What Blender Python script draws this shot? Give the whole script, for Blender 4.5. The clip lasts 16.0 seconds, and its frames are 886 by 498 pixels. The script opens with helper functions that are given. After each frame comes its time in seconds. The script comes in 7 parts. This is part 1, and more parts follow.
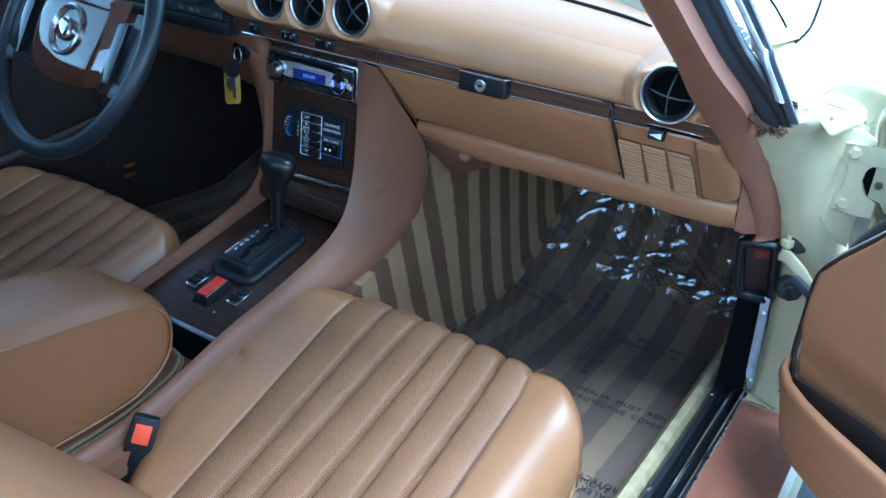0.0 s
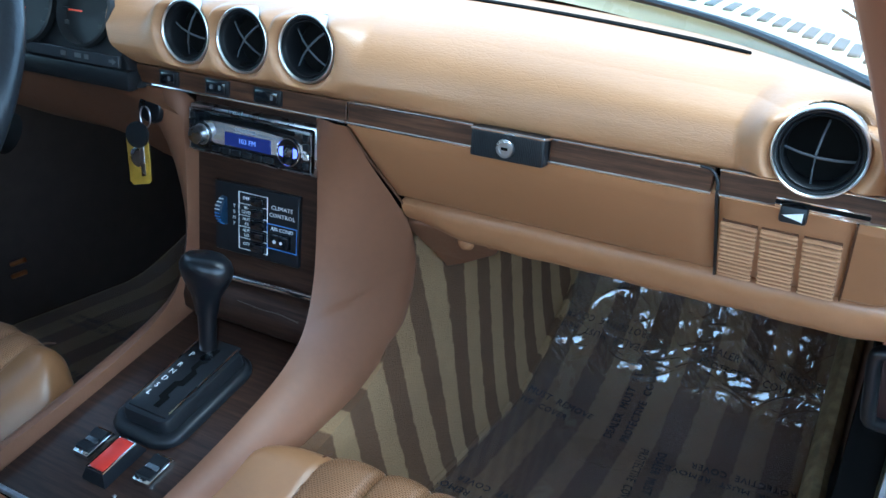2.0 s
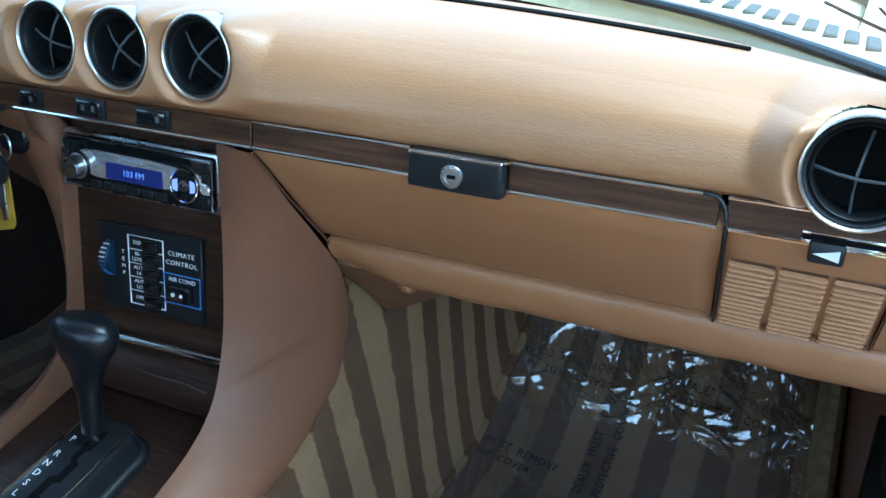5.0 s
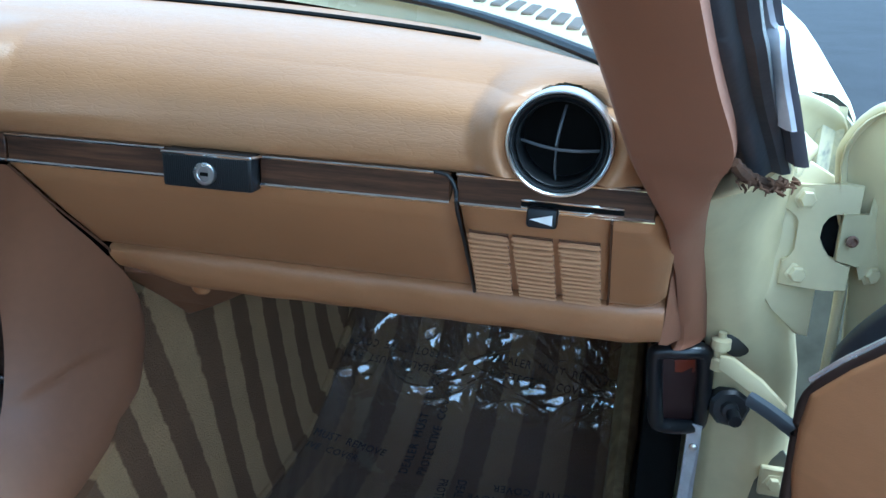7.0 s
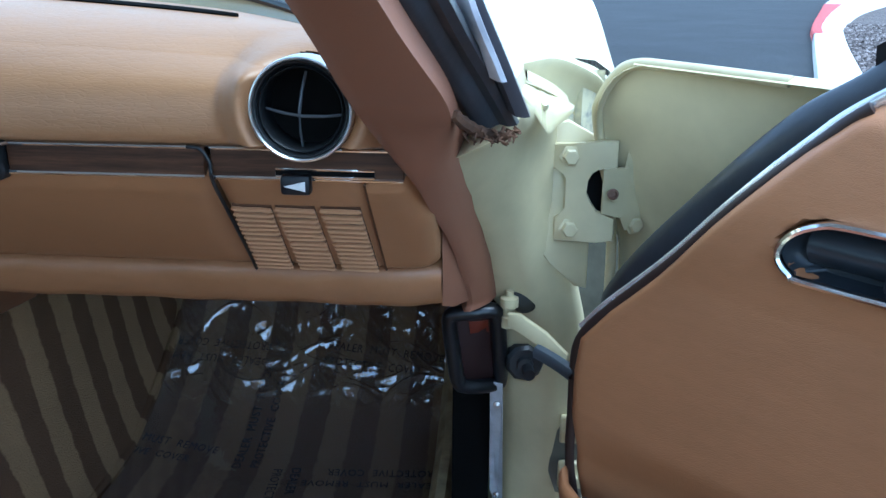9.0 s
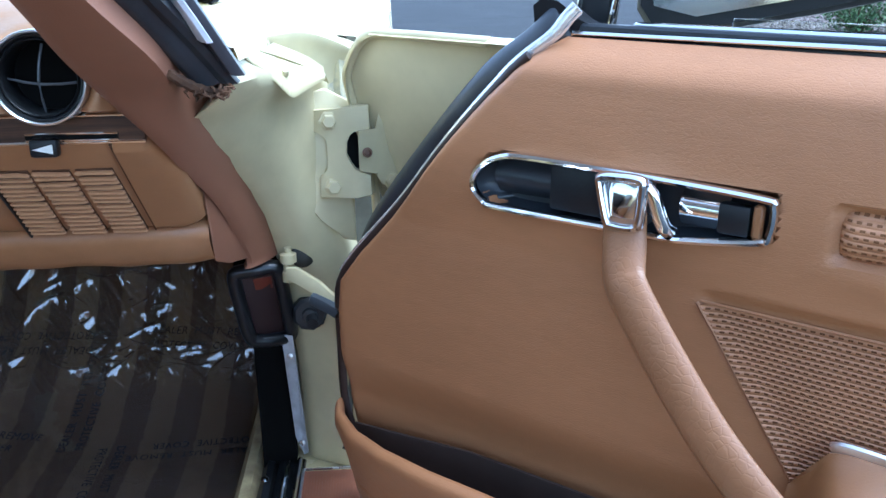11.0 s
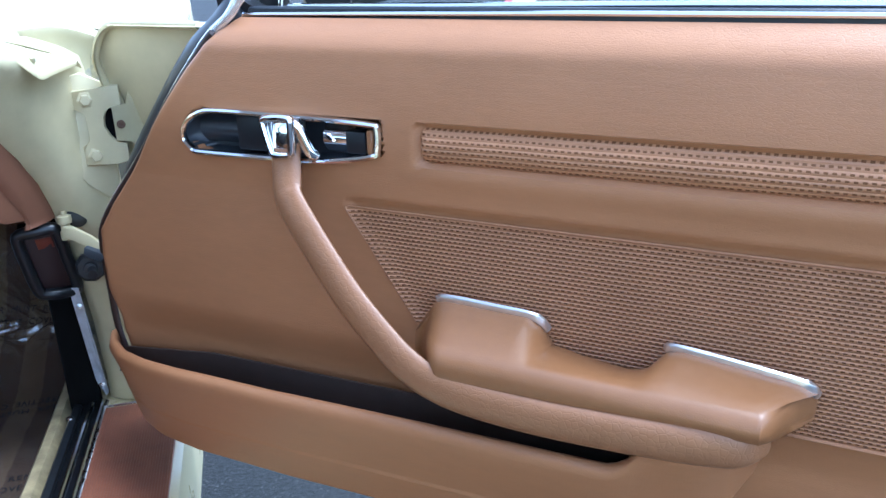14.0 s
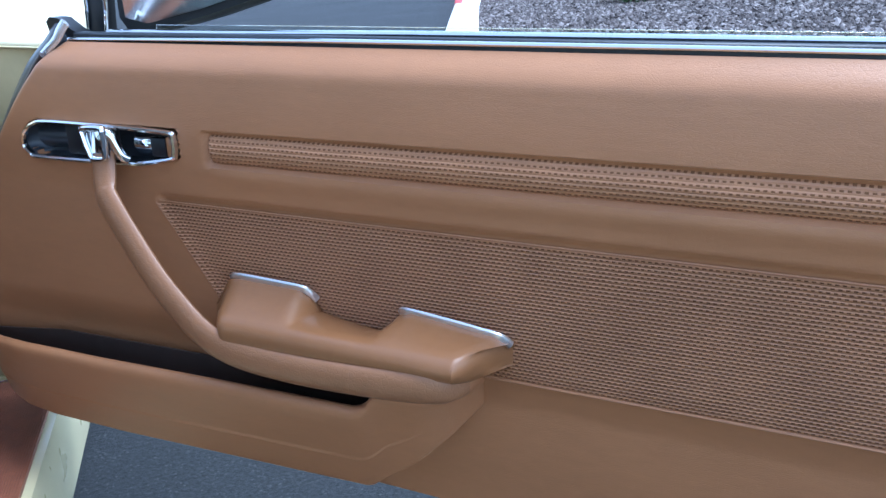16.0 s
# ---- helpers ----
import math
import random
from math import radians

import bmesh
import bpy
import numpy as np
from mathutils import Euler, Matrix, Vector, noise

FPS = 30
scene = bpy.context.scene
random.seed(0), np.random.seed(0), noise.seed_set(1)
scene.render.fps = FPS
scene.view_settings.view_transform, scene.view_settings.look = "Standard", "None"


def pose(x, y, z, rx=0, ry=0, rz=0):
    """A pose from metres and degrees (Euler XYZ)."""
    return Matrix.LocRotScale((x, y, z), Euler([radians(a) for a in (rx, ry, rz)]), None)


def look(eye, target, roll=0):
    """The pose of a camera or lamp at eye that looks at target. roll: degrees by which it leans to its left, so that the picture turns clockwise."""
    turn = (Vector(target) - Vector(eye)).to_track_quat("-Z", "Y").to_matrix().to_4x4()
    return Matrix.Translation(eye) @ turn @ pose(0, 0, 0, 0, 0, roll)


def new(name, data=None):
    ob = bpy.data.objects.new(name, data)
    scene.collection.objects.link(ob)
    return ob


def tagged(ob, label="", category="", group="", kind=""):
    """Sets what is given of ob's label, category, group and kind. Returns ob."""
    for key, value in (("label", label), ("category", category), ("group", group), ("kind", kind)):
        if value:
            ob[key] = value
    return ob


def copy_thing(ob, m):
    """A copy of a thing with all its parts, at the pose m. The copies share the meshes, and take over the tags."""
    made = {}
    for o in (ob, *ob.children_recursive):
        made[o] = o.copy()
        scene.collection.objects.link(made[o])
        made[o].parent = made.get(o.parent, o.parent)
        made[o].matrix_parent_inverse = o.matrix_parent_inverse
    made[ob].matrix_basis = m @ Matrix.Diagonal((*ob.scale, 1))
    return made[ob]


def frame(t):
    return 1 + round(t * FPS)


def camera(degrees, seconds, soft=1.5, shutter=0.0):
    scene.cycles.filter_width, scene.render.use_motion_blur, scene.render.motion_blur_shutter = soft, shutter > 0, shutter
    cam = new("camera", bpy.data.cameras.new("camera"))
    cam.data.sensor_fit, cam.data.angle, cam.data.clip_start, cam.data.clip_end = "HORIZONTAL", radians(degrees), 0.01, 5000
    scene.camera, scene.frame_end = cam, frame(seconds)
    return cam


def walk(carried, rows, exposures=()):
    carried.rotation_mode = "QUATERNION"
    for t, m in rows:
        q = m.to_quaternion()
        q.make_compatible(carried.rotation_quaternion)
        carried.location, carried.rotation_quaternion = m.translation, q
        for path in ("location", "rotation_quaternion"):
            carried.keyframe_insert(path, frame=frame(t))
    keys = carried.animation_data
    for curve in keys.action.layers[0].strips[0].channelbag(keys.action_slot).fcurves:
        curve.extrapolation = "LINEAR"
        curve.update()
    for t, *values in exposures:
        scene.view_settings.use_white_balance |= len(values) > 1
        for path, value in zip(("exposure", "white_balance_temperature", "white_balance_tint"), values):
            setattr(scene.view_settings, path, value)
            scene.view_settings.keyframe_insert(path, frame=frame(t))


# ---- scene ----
cam = camera(55.0, 16.0)
PATH = [
    (0, (0.975, -0.122, 1.168), (0.052, 1.456, 0.359), 5.9),
    (0.5, (0.892, -0.043, 1.144), (-0.027, 1.553, 0.364), 5.6),
    (1, (0.795, 0.054, 1.11), (-0.119, 1.671, 0.368), 5.1),
    (1.5, (0.729, 0.123, 1.088), (-0.156, 1.773, 0.383), 4.8),
    (2, (0.695, 0.212, 1.071), (-0.157, 1.889, 0.392), 4.6),
    (2.5, (0.665, 0.278, 1.058), (-0.169, 1.969, 0.389), 4.6),
    (3, (0.618, 0.321, 1.057), (-0.214, 2.017, 0.398), 4.5),
    (3.2, (0.595, 0.342, 1.048), (-0.235, 2.037, 0.387), 4.5),
    (5.3, (0.628, 0.38, 1.041), (-0.076, 2.14, 0.403), 3.5),
    (5.5, (0.641, 0.377, 1.043), (-0.035, 2.148, 0.406), 3.3),
    (6, (0.668, 0.372, 1.043), (0.069, 2.173, 0.411), 2.8),
    (6.5, (0.696, 0.372, 1.04), (0.178, 2.198, 0.412), 2.3),
    (7, (0.712, 0.371, 1.044), (0.269, 2.22, 0.423), 2.0),
    (7.5, (0.724, 0.373, 1.042), (0.348, 2.238, 0.424), 1.7),
    (8, (0.741, 0.371, 1.039), (0.43, 2.249, 0.424), 1.4),
    (8.5, (0.768, 0.368, 1.028), (0.529, 2.256, 0.413), 0.9),
    (9, (0.803, 0.363, 1.024), (0.653, 2.261, 0.41), 0.4),
    (9.5, (0.828, 0.353, 1.02), (0.763, 2.255, 0.407), -0.1),
    (10, (0.858, 0.329, 1.015), (0.867, 2.233, 0.402), -0.4),
    (10.2, (0.872, 0.318, 1.011), (0.906, 2.221, 0.397), -0.5),
    (12.3, (0.997, 0.129, 1.001), (1.273, 2.014, 0.393), -2.1),
    (12.5, (1.006, 0.115, 1.004), (1.3, 1.994, 0.384), -2.3),
    (13, (1.033, 0.092, 0.993), (1.363, 1.965, 0.374), -2.6),
    (13.5, (1.053, 0.048, 0.989), (1.421, 1.912, 0.367), -3.0),
    (14, (1.077, -0.017, 0.994), (1.485, 1.837, 0.365), -3.2),
    (14.5, (1.111, -0.08, 0.997), (1.547, 1.768, 0.368), -3.4),
    (15, (1.143, -0.14, 1.008), (1.598, 1.701, 0.373), -3.6),
    (15.5, (1.191, -0.187, 1.015), (1.659, 1.65, 0.379), -3.6),
    (16, (1.252, -0.239, 1.031), (1.722, 1.591, 0.375), -3.7),
]
walk(cam, [(t, look(eye, target, roll)) for t, eye, target, roll in PATH], [(0, 2.6, 4250, -5), (1, 2.92, 4500, -5), (3, 2.92, 4700, -5), (5.5, 2.65, 4600, -10), (7, 2.38, 4600, -6), (9.5, 2.03, 4700, 0), (12.5, 2.5, 4900, 7), (14.5, 2.22, 4850, 7), (16, 1.9, 4850, 7)])

# ---- world, sun, exposure ----
world = bpy.data.worlds.new("sky")
scene.world = world
world.use_nodes = True
wn = world.node_tree.nodes
sky = wn.new("ShaderNodeTexSky")
sky.sky_type = "NISHITA"
sky.sun_disc = False
sky.sun_elevation, sky.sun_rotation = radians(65), radians(100)
sky.air_density, sky.dust_density, sky.ozone_density = 1.0, 0.4, 1.0
haze = wn.new("ShaderNodeHueSaturation")
haze.inputs["Saturation"].default_value = 0.52
world.node_tree.links.new(sky.outputs[0], haze.inputs["Color"])
world.node_tree.links.new(haze.outputs[0], wn["Background"].inputs[0])
wn["Background"].inputs[1].default_value = 0.13
sun_data = bpy.data.lights.new("sun", "SUN")
sun_data.energy, sun_data.angle, sun_data.color = 1.4, radians(35), (1.0, 0.97, 0.93)
sun = new("sun", sun_data)
sun.matrix_world = look((0, 0, 0), (-0.40, 0.10, -0.91))

# ---- material helpers ----
def nodes_of(name):
    m = bpy.data.materials.new(name)
    m.use_nodes = True
    t = m.node_tree
    return m, t, t.nodes, t.links, t.nodes["Principled BSDF"]


def coords(t, scale=(1, 1, 1), rot=(0, 0, 0)):
    c = t.nodes.new("ShaderNodeTexCoord")
    mp = t.nodes.new("ShaderNodeMapping")
    mp.inputs["Scale"].default_value = scale
    mp.inputs["Rotation"].default_value = rot
    t.links.new(c.outputs["Object"], mp.inputs["Vector"])
    return mp.outputs[0]


def noise_tex(t, vec, scale, detail=4, rough=0.55):
    n = t.nodes.new("ShaderNodeTexNoise")
    n.inputs["Scale"].default_value, n.inputs["Detail"].default_value, n.inputs["Roughness"].default_value = scale, detail, rough
    t.links.new(vec, n.inputs["Vector"])
    return n.outputs["Fac"]


def ramp(t, fac, stops):
    r = t.nodes.new("ShaderNodeValToRGB")
    while len(r.color_ramp.elements) < len(stops):
        r.color_ramp.elements.new(0.5)
    for e, (p, c) in zip(r.color_ramp.elements, stops):
        e.position, e.color = p, (*c, 1)
    t.links.new(fac, r.inputs[0])
    return r.outputs[0]


def math_node(t, op, a, b=None):
    n = t.nodes.new("ShaderNodeMath")
    n.operation = op
    for k, v in enumerate((a, b)):
        if v is None:
            continue
        if isinstance(v, (int, float)):
            n.inputs[k].default_value = v
        else:
            t.links.new(v, n.inputs[k])
    return n.outputs[0]


def bump(t, height, strength, dist, normal=None):
    b = t.nodes.new("ShaderNodeBump")
    b.inputs["Strength"].default_value, b.inputs["Distance"].default_value = strength, dist
    t.links.new(height, b.inputs["Height"])
    if normal is not None:
        t.links.new(normal, b.inputs["Normal"])
    return b.outputs[0]


def mix_col(t, fac, a, b):
    m = t.nodes.new("ShaderNodeMix")
    m.data_type = "RGBA"
    for key, v in (("Factor", fac), ("A", a), ("B", b)):
        s = [q for q in m.inputs if q.name == key and q.enabled][-1] if key != "Factor" else m.inputs[0]
        if key in ("A", "B"):
            s = m.inputs[6] if key == "A" else m.inputs[7]
        if isinstance(v, (int, float)):
            s.default_value = v
        elif isinstance(v, tuple):
            s.default_value = (*v, 1)
        else:
            t.links.new(v, s)
    return m.outputs[2]


def scaled(c, k):
    return tuple(min(1.0, v * k) for v in c)


def leather(name, col, rough=0.42, grain=260, depth=0.0006, stretch=(1, 1, 1), wear=0.12, coat=0.12):
    """Grained, slightly glossy upholstery with faint uneven tone."""
    m, t, n, l, p = nodes_of(name)
    v = coords(t, stretch)
    big = noise_tex(t, v, 7, 3)
    small = noise_tex(t, v, 90, 4)
    tone = math_node(t, "ADD", math_node(t, "MULTIPLY", big, 0.65), math_node(t, "MULTIPLY", small, 0.35))
    l.new(ramp(t, tone, [(0.3, scaled(col, 1 - wear)), (0.72, scaled(col, 1 + wear))]), p.inputs["Base Color"])
    vo = n.new("ShaderNodeTexVoronoi")
    vo.feature = "DISTANCE_TO_EDGE"
    vo.inputs["Scale"].default_value = grain
    l.new(v, vo.inputs["Vector"])
    creases = noise_tex(t, coords(t, (stretch[0] * 0.35, stretch[1] * 0.35, stretch[2])), 150, 3)
    h = math_node(t, "ADD", math_node(t, "MINIMUM", vo.outputs[0], 0.12), math_node(t, "MULTIPLY", creases, 0.25))
    l.new(bump(t, h, 0.22, depth * 6), p.inputs["Normal"])
    l.new(math_node(t, "ADD", math_node(t, "MULTIPLY", small, 0.16), rough - 0.08), p.inputs["Roughness"])
    p.inputs["Coat Weight"].default_value, p.inputs["Coat Roughness"].default_value = coat, 0.35
    return m


def woven(name, col, px, pz, axes=("X", "Z"), hole=0.38, dark=0.22, depth=0.0018):
    """Leather pierced by staggered rows of small slits."""
    m, t, n, l, p = nodes_of(name)
    c = coords(t)
    s = n.new("ShaderNodeSeparateXYZ")
    l.new(c, s.inputs[0])
    wob = math_node(t, "MULTIPLY", noise_tex(t, c, 14, 2), 0.9)
    a = math_node(t, "SINE", math_node(t, "ADD", math_node(t, "MULTIPLY", s.outputs[axes[0]], 2 * math.pi / px), wob))
    b = math_node(t, "SINE", math_node(t, "ADD", math_node(t, "MULTIPLY", s.outputs[axes[1]], 2 * math.pi / pz), wob))
    stag = math_node(t, "MULTIPLY", a, math_node(t, "SIGN", b))
    prod = math_node(t, "MINIMUM", math_node(t, "ADD", stag, 0.75), math_node(t, "MULTIPLY", math_node(t, "SUBTRACT", math_node(t, "ABSOLUTE", b), 0.66), 3.0))
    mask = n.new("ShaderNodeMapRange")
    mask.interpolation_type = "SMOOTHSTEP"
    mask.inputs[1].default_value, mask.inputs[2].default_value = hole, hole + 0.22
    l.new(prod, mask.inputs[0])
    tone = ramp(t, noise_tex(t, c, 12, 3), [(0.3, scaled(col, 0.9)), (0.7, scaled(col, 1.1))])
    # slits are not cut: the shade inside them is a darker colour
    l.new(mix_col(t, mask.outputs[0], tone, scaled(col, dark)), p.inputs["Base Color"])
    h = math_node(t, "SUBTRACT", math_node(t, "MULTIPLY", math_node(t, "ABSOLUTE", b), 0.5), mask.outputs[0])
    l.new(bump(t, h, 1.0, depth), p.inputs["Normal"])
    p.inputs["Roughness"].default_value = 0.44
    l.new(math_node(t, "SUBTRACT", 0.5, math_node(t, "MULTIPLY", mask.outputs[0], 0.45)), p.inputs["Specular IOR Level"])
    return m


def plain(name, col, rough=0.5, metal=0.0, var=0.1, scale=30, bumpy=0.0, coat=0.0, bump_scale=300):
    m, t, n, l, p = nodes_of(name)
    v = coords(t)
    f = noise_tex(t, v, scale, 4)
    l.new(ramp(t, f, [(0.3, scaled(col, 1 - var)), (0.7, scaled(col, 1 + var))]), p.inputs["Base Color"])
    p.inputs["Roughness"].default_value, p.inputs["Metallic"].default_value = rough, metal
    p.inputs["Coat Weight"].default_value = coat
    p.inputs["Coat Roughness"].default_value = 0.12
    l.new(math_node(t, "ADD", math_node(t, "MULTIPLY", f, 0.12), max(0.02, rough - 0.06)), p.inputs["Roughness"])
    if bumpy:
        l.new(bump(t, noise_tex(t, v, bump_scale, 4), 0.5, bumpy), p.inputs["Normal"])
    return m


def wood(name, axis=0, col=(0.062, 0.028, 0.014)):
    m, t, n, l, p = nodes_of(name)
    sc = [26, 26, 26]
    sc[axis] = 1.6
    v = coords(t, tuple(sc))
    f = noise_tex(t, v, 7, 6, 0.65)
    l.new(ramp(t, f, [(0.32, scaled(col, 0.35)), (0.5, col), (0.72, scaled(col, 1.9))]), p.inputs["Base Color"])
    p.inputs["Roughness"].default_value = 0.38
    p.inputs["Coat Weight"].default_value, p.inputs["Coat Roughness"].default_value = 0.05, 0.2
    p.inputs["Specular IOR Level"].default_value = 0.3
    l.new(bump(t, f, 0.15, 0.0006), p.inputs["Normal"])
    return m


def striped_carpet(name, axis, period, phase, slant=0.0, light=(0.40, 0.255, 0.12), dark=(0.15, 0.078, 0.034)):
    """Cut pile in two colours, with soft-edged stripes."""
    m, t, n, l, p = nodes_of(name)
    c = coords(t)
    s = n.new("ShaderNodeSeparateXYZ")
    l.new(c, s.inputs[0])
    fan = n.new("ShaderNodeMapRange")
    fan.interpolation_type = "SMOOTHSTEP"
    for k, v in ((1, 1.20), (2, 1.37), (3, slant + 0.05), (4, 0.05 if slant else 0.0)):
        fan.inputs[k].default_value = v
    l.new(s.outputs["Y"], fan.inputs[0])
    lean = math_node(t, "MULTIPLY", math_node(t, "SUBTRACT", s.outputs["Z"], 0.4), fan.outputs[0])
    pos = math_node(t, "ADD", s.outputs[axis], lean) if slant else s.outputs[axis]
    pos = math_node(t, "ADD", pos, math_node(t, "MULTIPLY", noise_tex(t, c, 60, 3), 0.012))
    w = math_node(t, "COSINE", math_node(t, "MULTIPLY", math_node(t, "SUBTRACT", pos, phase), 2 * math.pi / period))
    mr = n.new("ShaderNodeMapRange")
    mr.inputs[1].default_value, mr.inputs[2].default_value = -0.12, 0.12
    l.new(w, mr.inputs[0])
    pile = noise_tex(t, c, 420, 3)
    wear = noise_tex(t, c, 18, 4)
    a = mix_col(t, wear, scaled(light, 0.8), scaled(light, 1.15))
    b = mix_col(t, wear, scaled(dark, 0.75), scaled(dark, 1.3))
    base = mix_col(t, mr.outputs[0], a, b)
    l.new(mix_col(t, math_node(t, "MULTIPLY", pile, 0.35), base, (0.03, 0.02, 0.012)), p.inputs["Base Color"])
    p.inputs["Roughness"].default_value = 0.95
    l.new(bump(t, pile, 0.9, 0.004), p.inputs["Normal"])
    return m


def film_material(name):
    """Thin smoky plastic sheet: see-through, with a mirror-like skin."""
    m, t, n, l, p = nodes_of(name)
    out = n["Material Output"]
    tr = n.new("ShaderNodeBsdfTransparent")
    tr.inputs[0].default_value = (0.84, 0.79, 0.72, 1)
    gl = n.new("ShaderNodeBsdfGlossy")
    gl.inputs["Roughness"].default_value = 0.04
    lw = n.new("ShaderNodeLayerWeight")
    mx = n.new("ShaderNodeMixShader")
    nb = bump(t, noise_tex(t, coords(t), 45, 3), 0.05, 0.006)
    l.new(nb, gl.inputs["Normal"])
    gloss = math_node(t, "ADD", math_node(t, "MULTIPLY", math_node(t, "POWER", lw.outputs["Facing"], 4.0), 0.5), 0.17)
    haze = n.new("ShaderNodeBsdfDiffuse")
    haze.inputs[0].default_value = (0.46, 0.43, 0.39, 1)
    body = n.new("ShaderNodeMixShader")
    body.inputs[0].default_value = 0.17
    l.new(tr.outputs[0], body.inputs[1])
    l.new(haze.outputs[0], body.inputs[2])
    l.new(gloss, mx.inputs[0])
    l.new(body.outputs[0], mx.inputs[1])
    l.new(gl.outputs[0], mx.inputs[2])
    l.new(mx.outputs[0], out.inputs[0])
    return m


def glass_material(name, tint=(0.93, 0.96, 0.95)):
    m, t, n, l, p = nodes_of(name)
    out = n["Material Output"]
    tr = n.new("ShaderNodeBsdfTransparent")
    tr.inputs[0].default_value = (*tint, 1)
    gl = n.new("ShaderNodeBsdfGlossy")
    gl.inputs["Roughness"].default_value = 0.02
    fr = n.new("ShaderNodeFresnel")
    fr.inputs[0].default_value = 1.45
    mx = n.new("ShaderNodeMixShader")
    l.new(fr.outputs[0], mx.inputs[0])
    l.new(tr.outputs[0], mx.inputs[1])
    l.new(gl.outputs[0], mx.inputs[2])
    l.new(mx.outputs[0], out.inputs[0])
    return m


def ground_material(name, col, scale, rough=0.9, spread=0.5, depth=0.006):
    m, t, n, l, p = nodes_of(name)
    v = coords(t)
    big = noise_tex(t, v, 0.6, 4)
    fine = noise_tex(t, v, scale, 5, 0.7)
    f = math_node(t, "ADD", math_node(t, "MULTIPLY", big, 0.35), math_node(t, "MULTIPLY", fine, 0.65))
    l.new(ramp(t, f, [(0.3, scaled(col, 1 - spread)), (0.52, col), (0.72, scaled(col, 1 + 1.6 * spread))]), p.inputs["Base Color"])
    p.inputs["Roughness"].default_value = rough
    l.new(bump(t, fine, 0.8, depth), p.inputs["Normal"])
    return m


TAN = (0.315, 0.150, 0.062)
M_PAD = leather("dash_vinyl", (0.355, 0.185, 0.085), 0.40, 230, 0.0008, (0.35, 1, 1.7), coat=0.12)
M_TAN = leather("tan_vinyl", TAN, 0.42, 300, 0.0005)
M_SEAT = leather("seat_vinyl", (0.255, 0.124, 0.050), 0.36, 420, 0.0002, coat=0.3)
M_ARM = leather("armrest_vinyl", (0.245, 0.108, 0.038), 0.38, 340, 0.0003, coat=0.25)
M_STRAP = leather("strap_vinyl", (0.29, 0.135, 0.058), 0.4, 150, 0.0010, coat=0.2)
M_SILVER = plain("worn_silver_paint", (0.56, 0.58, 0.63), 0.35, 0.3, var=0.25, scale=35)
M_CONSOLE = leather("console_vinyl", (0.19, 0.086, 0.043), 0.5, 380, 0.0003, coat=0.0)
M_DOOR = leather("door_vinyl", (0.35, 0.158, 0.064), 0.46, 380, 0.0007, (0.45, 1, 1.4), coat=0.1)
M_PILLAR = leather("pillar_vinyl", (0.235, 0.102, 0.055), 0.6, 400, 0.0003, coat=0.0)
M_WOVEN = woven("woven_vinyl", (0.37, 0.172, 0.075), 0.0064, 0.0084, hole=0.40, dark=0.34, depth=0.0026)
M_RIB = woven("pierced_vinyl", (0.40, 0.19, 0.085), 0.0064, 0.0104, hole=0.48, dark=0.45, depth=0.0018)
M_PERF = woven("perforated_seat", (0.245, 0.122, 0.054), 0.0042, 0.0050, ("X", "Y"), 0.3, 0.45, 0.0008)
M_PIPING = plain("piping", (0.25, 0.115, 0.045), 0.5)
# Dark brown that paints the shade in furrows, air slots and panel gaps.
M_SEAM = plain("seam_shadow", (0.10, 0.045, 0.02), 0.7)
M_BLACK = plain("black_plastic", (0.012, 0.013, 0.015), 0.38, bumpy=0.0005)
M_RUBBER = plain("black_rubber", (0.011, 0.013, 0.016), 0.42, var=0.35, scale=12, bumpy=0.001, bump_scale=60)
M_OLDRUBBER = plain("weathered_rubber", (0.020, 0.024, 0.030), 0.42, var=0.4, scale=16, bumpy=0.0012, bump_scale=50, coat=0.15)
M_GLOSSBLACK = plain("gloss_black", (0.008, 0.009, 0.011), 0.12, coat=0.6)
# Near-black that puts the shade of hollows, slots and gaps into the colour.
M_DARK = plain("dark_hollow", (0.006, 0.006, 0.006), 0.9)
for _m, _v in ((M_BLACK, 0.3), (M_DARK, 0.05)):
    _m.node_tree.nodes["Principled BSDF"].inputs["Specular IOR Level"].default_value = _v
M_CHROME = plain("chrome", (0.78, 0.79, 0.80), 0.08, 1.0, 0.03)
M_STEEL = plain("brushed_steel", (0.50, 0.50, 0.51), 0.28, 1.0, 0.12, 60)
M_WOODX = wood("zebrano_wood", 0)
M_WOODZ = wood("console_wood", 0, (0.030, 0.015, 0.0095))
M_CREAM = plain("cream_paint", (0.64, 0.565, 0.325), 0.28, var=0.05, scale=8, coat=0.5)
M_CREAMDIRT = plain("weathered_cream_paint", (0.55, 0.485, 0.285), 0.45, var=0.14, scale=11, coat=0.15, bumpy=0.0006, bump_scale=40)
M_GRIME, _t, _n, _l, _p = nodes_of("grimy_cream_paint")
_c = coords(_t)
_f = math_node(_t, "ADD", math_node(_t, "MULTIPLY", noise_tex(_t, _c, 14, 5, 0.65), 0.7), math_node(_t, "MULTIPLY", noise_tex(_t, _c, 90, 3), 0.3))
_l.new(ramp(_t, _f, [(0.36, (0.09, 0.09, 0.10)), (0.46, (0.36, 0.34, 0.25)), (0.56, (0.56, 0.51, 0.32))]), _p.inputs["Base Color"])
_p.inputs["Roughness"].default_value = 0.5
M_CARPET_SIDE = striped_carpet("striped_carpet_side", "Y", 0.0905, 1.253, 0.2)
M_CARPET_FLOOR = striped_carpet("striped_carpet_floor", "X", 0.0882, 0.5805)
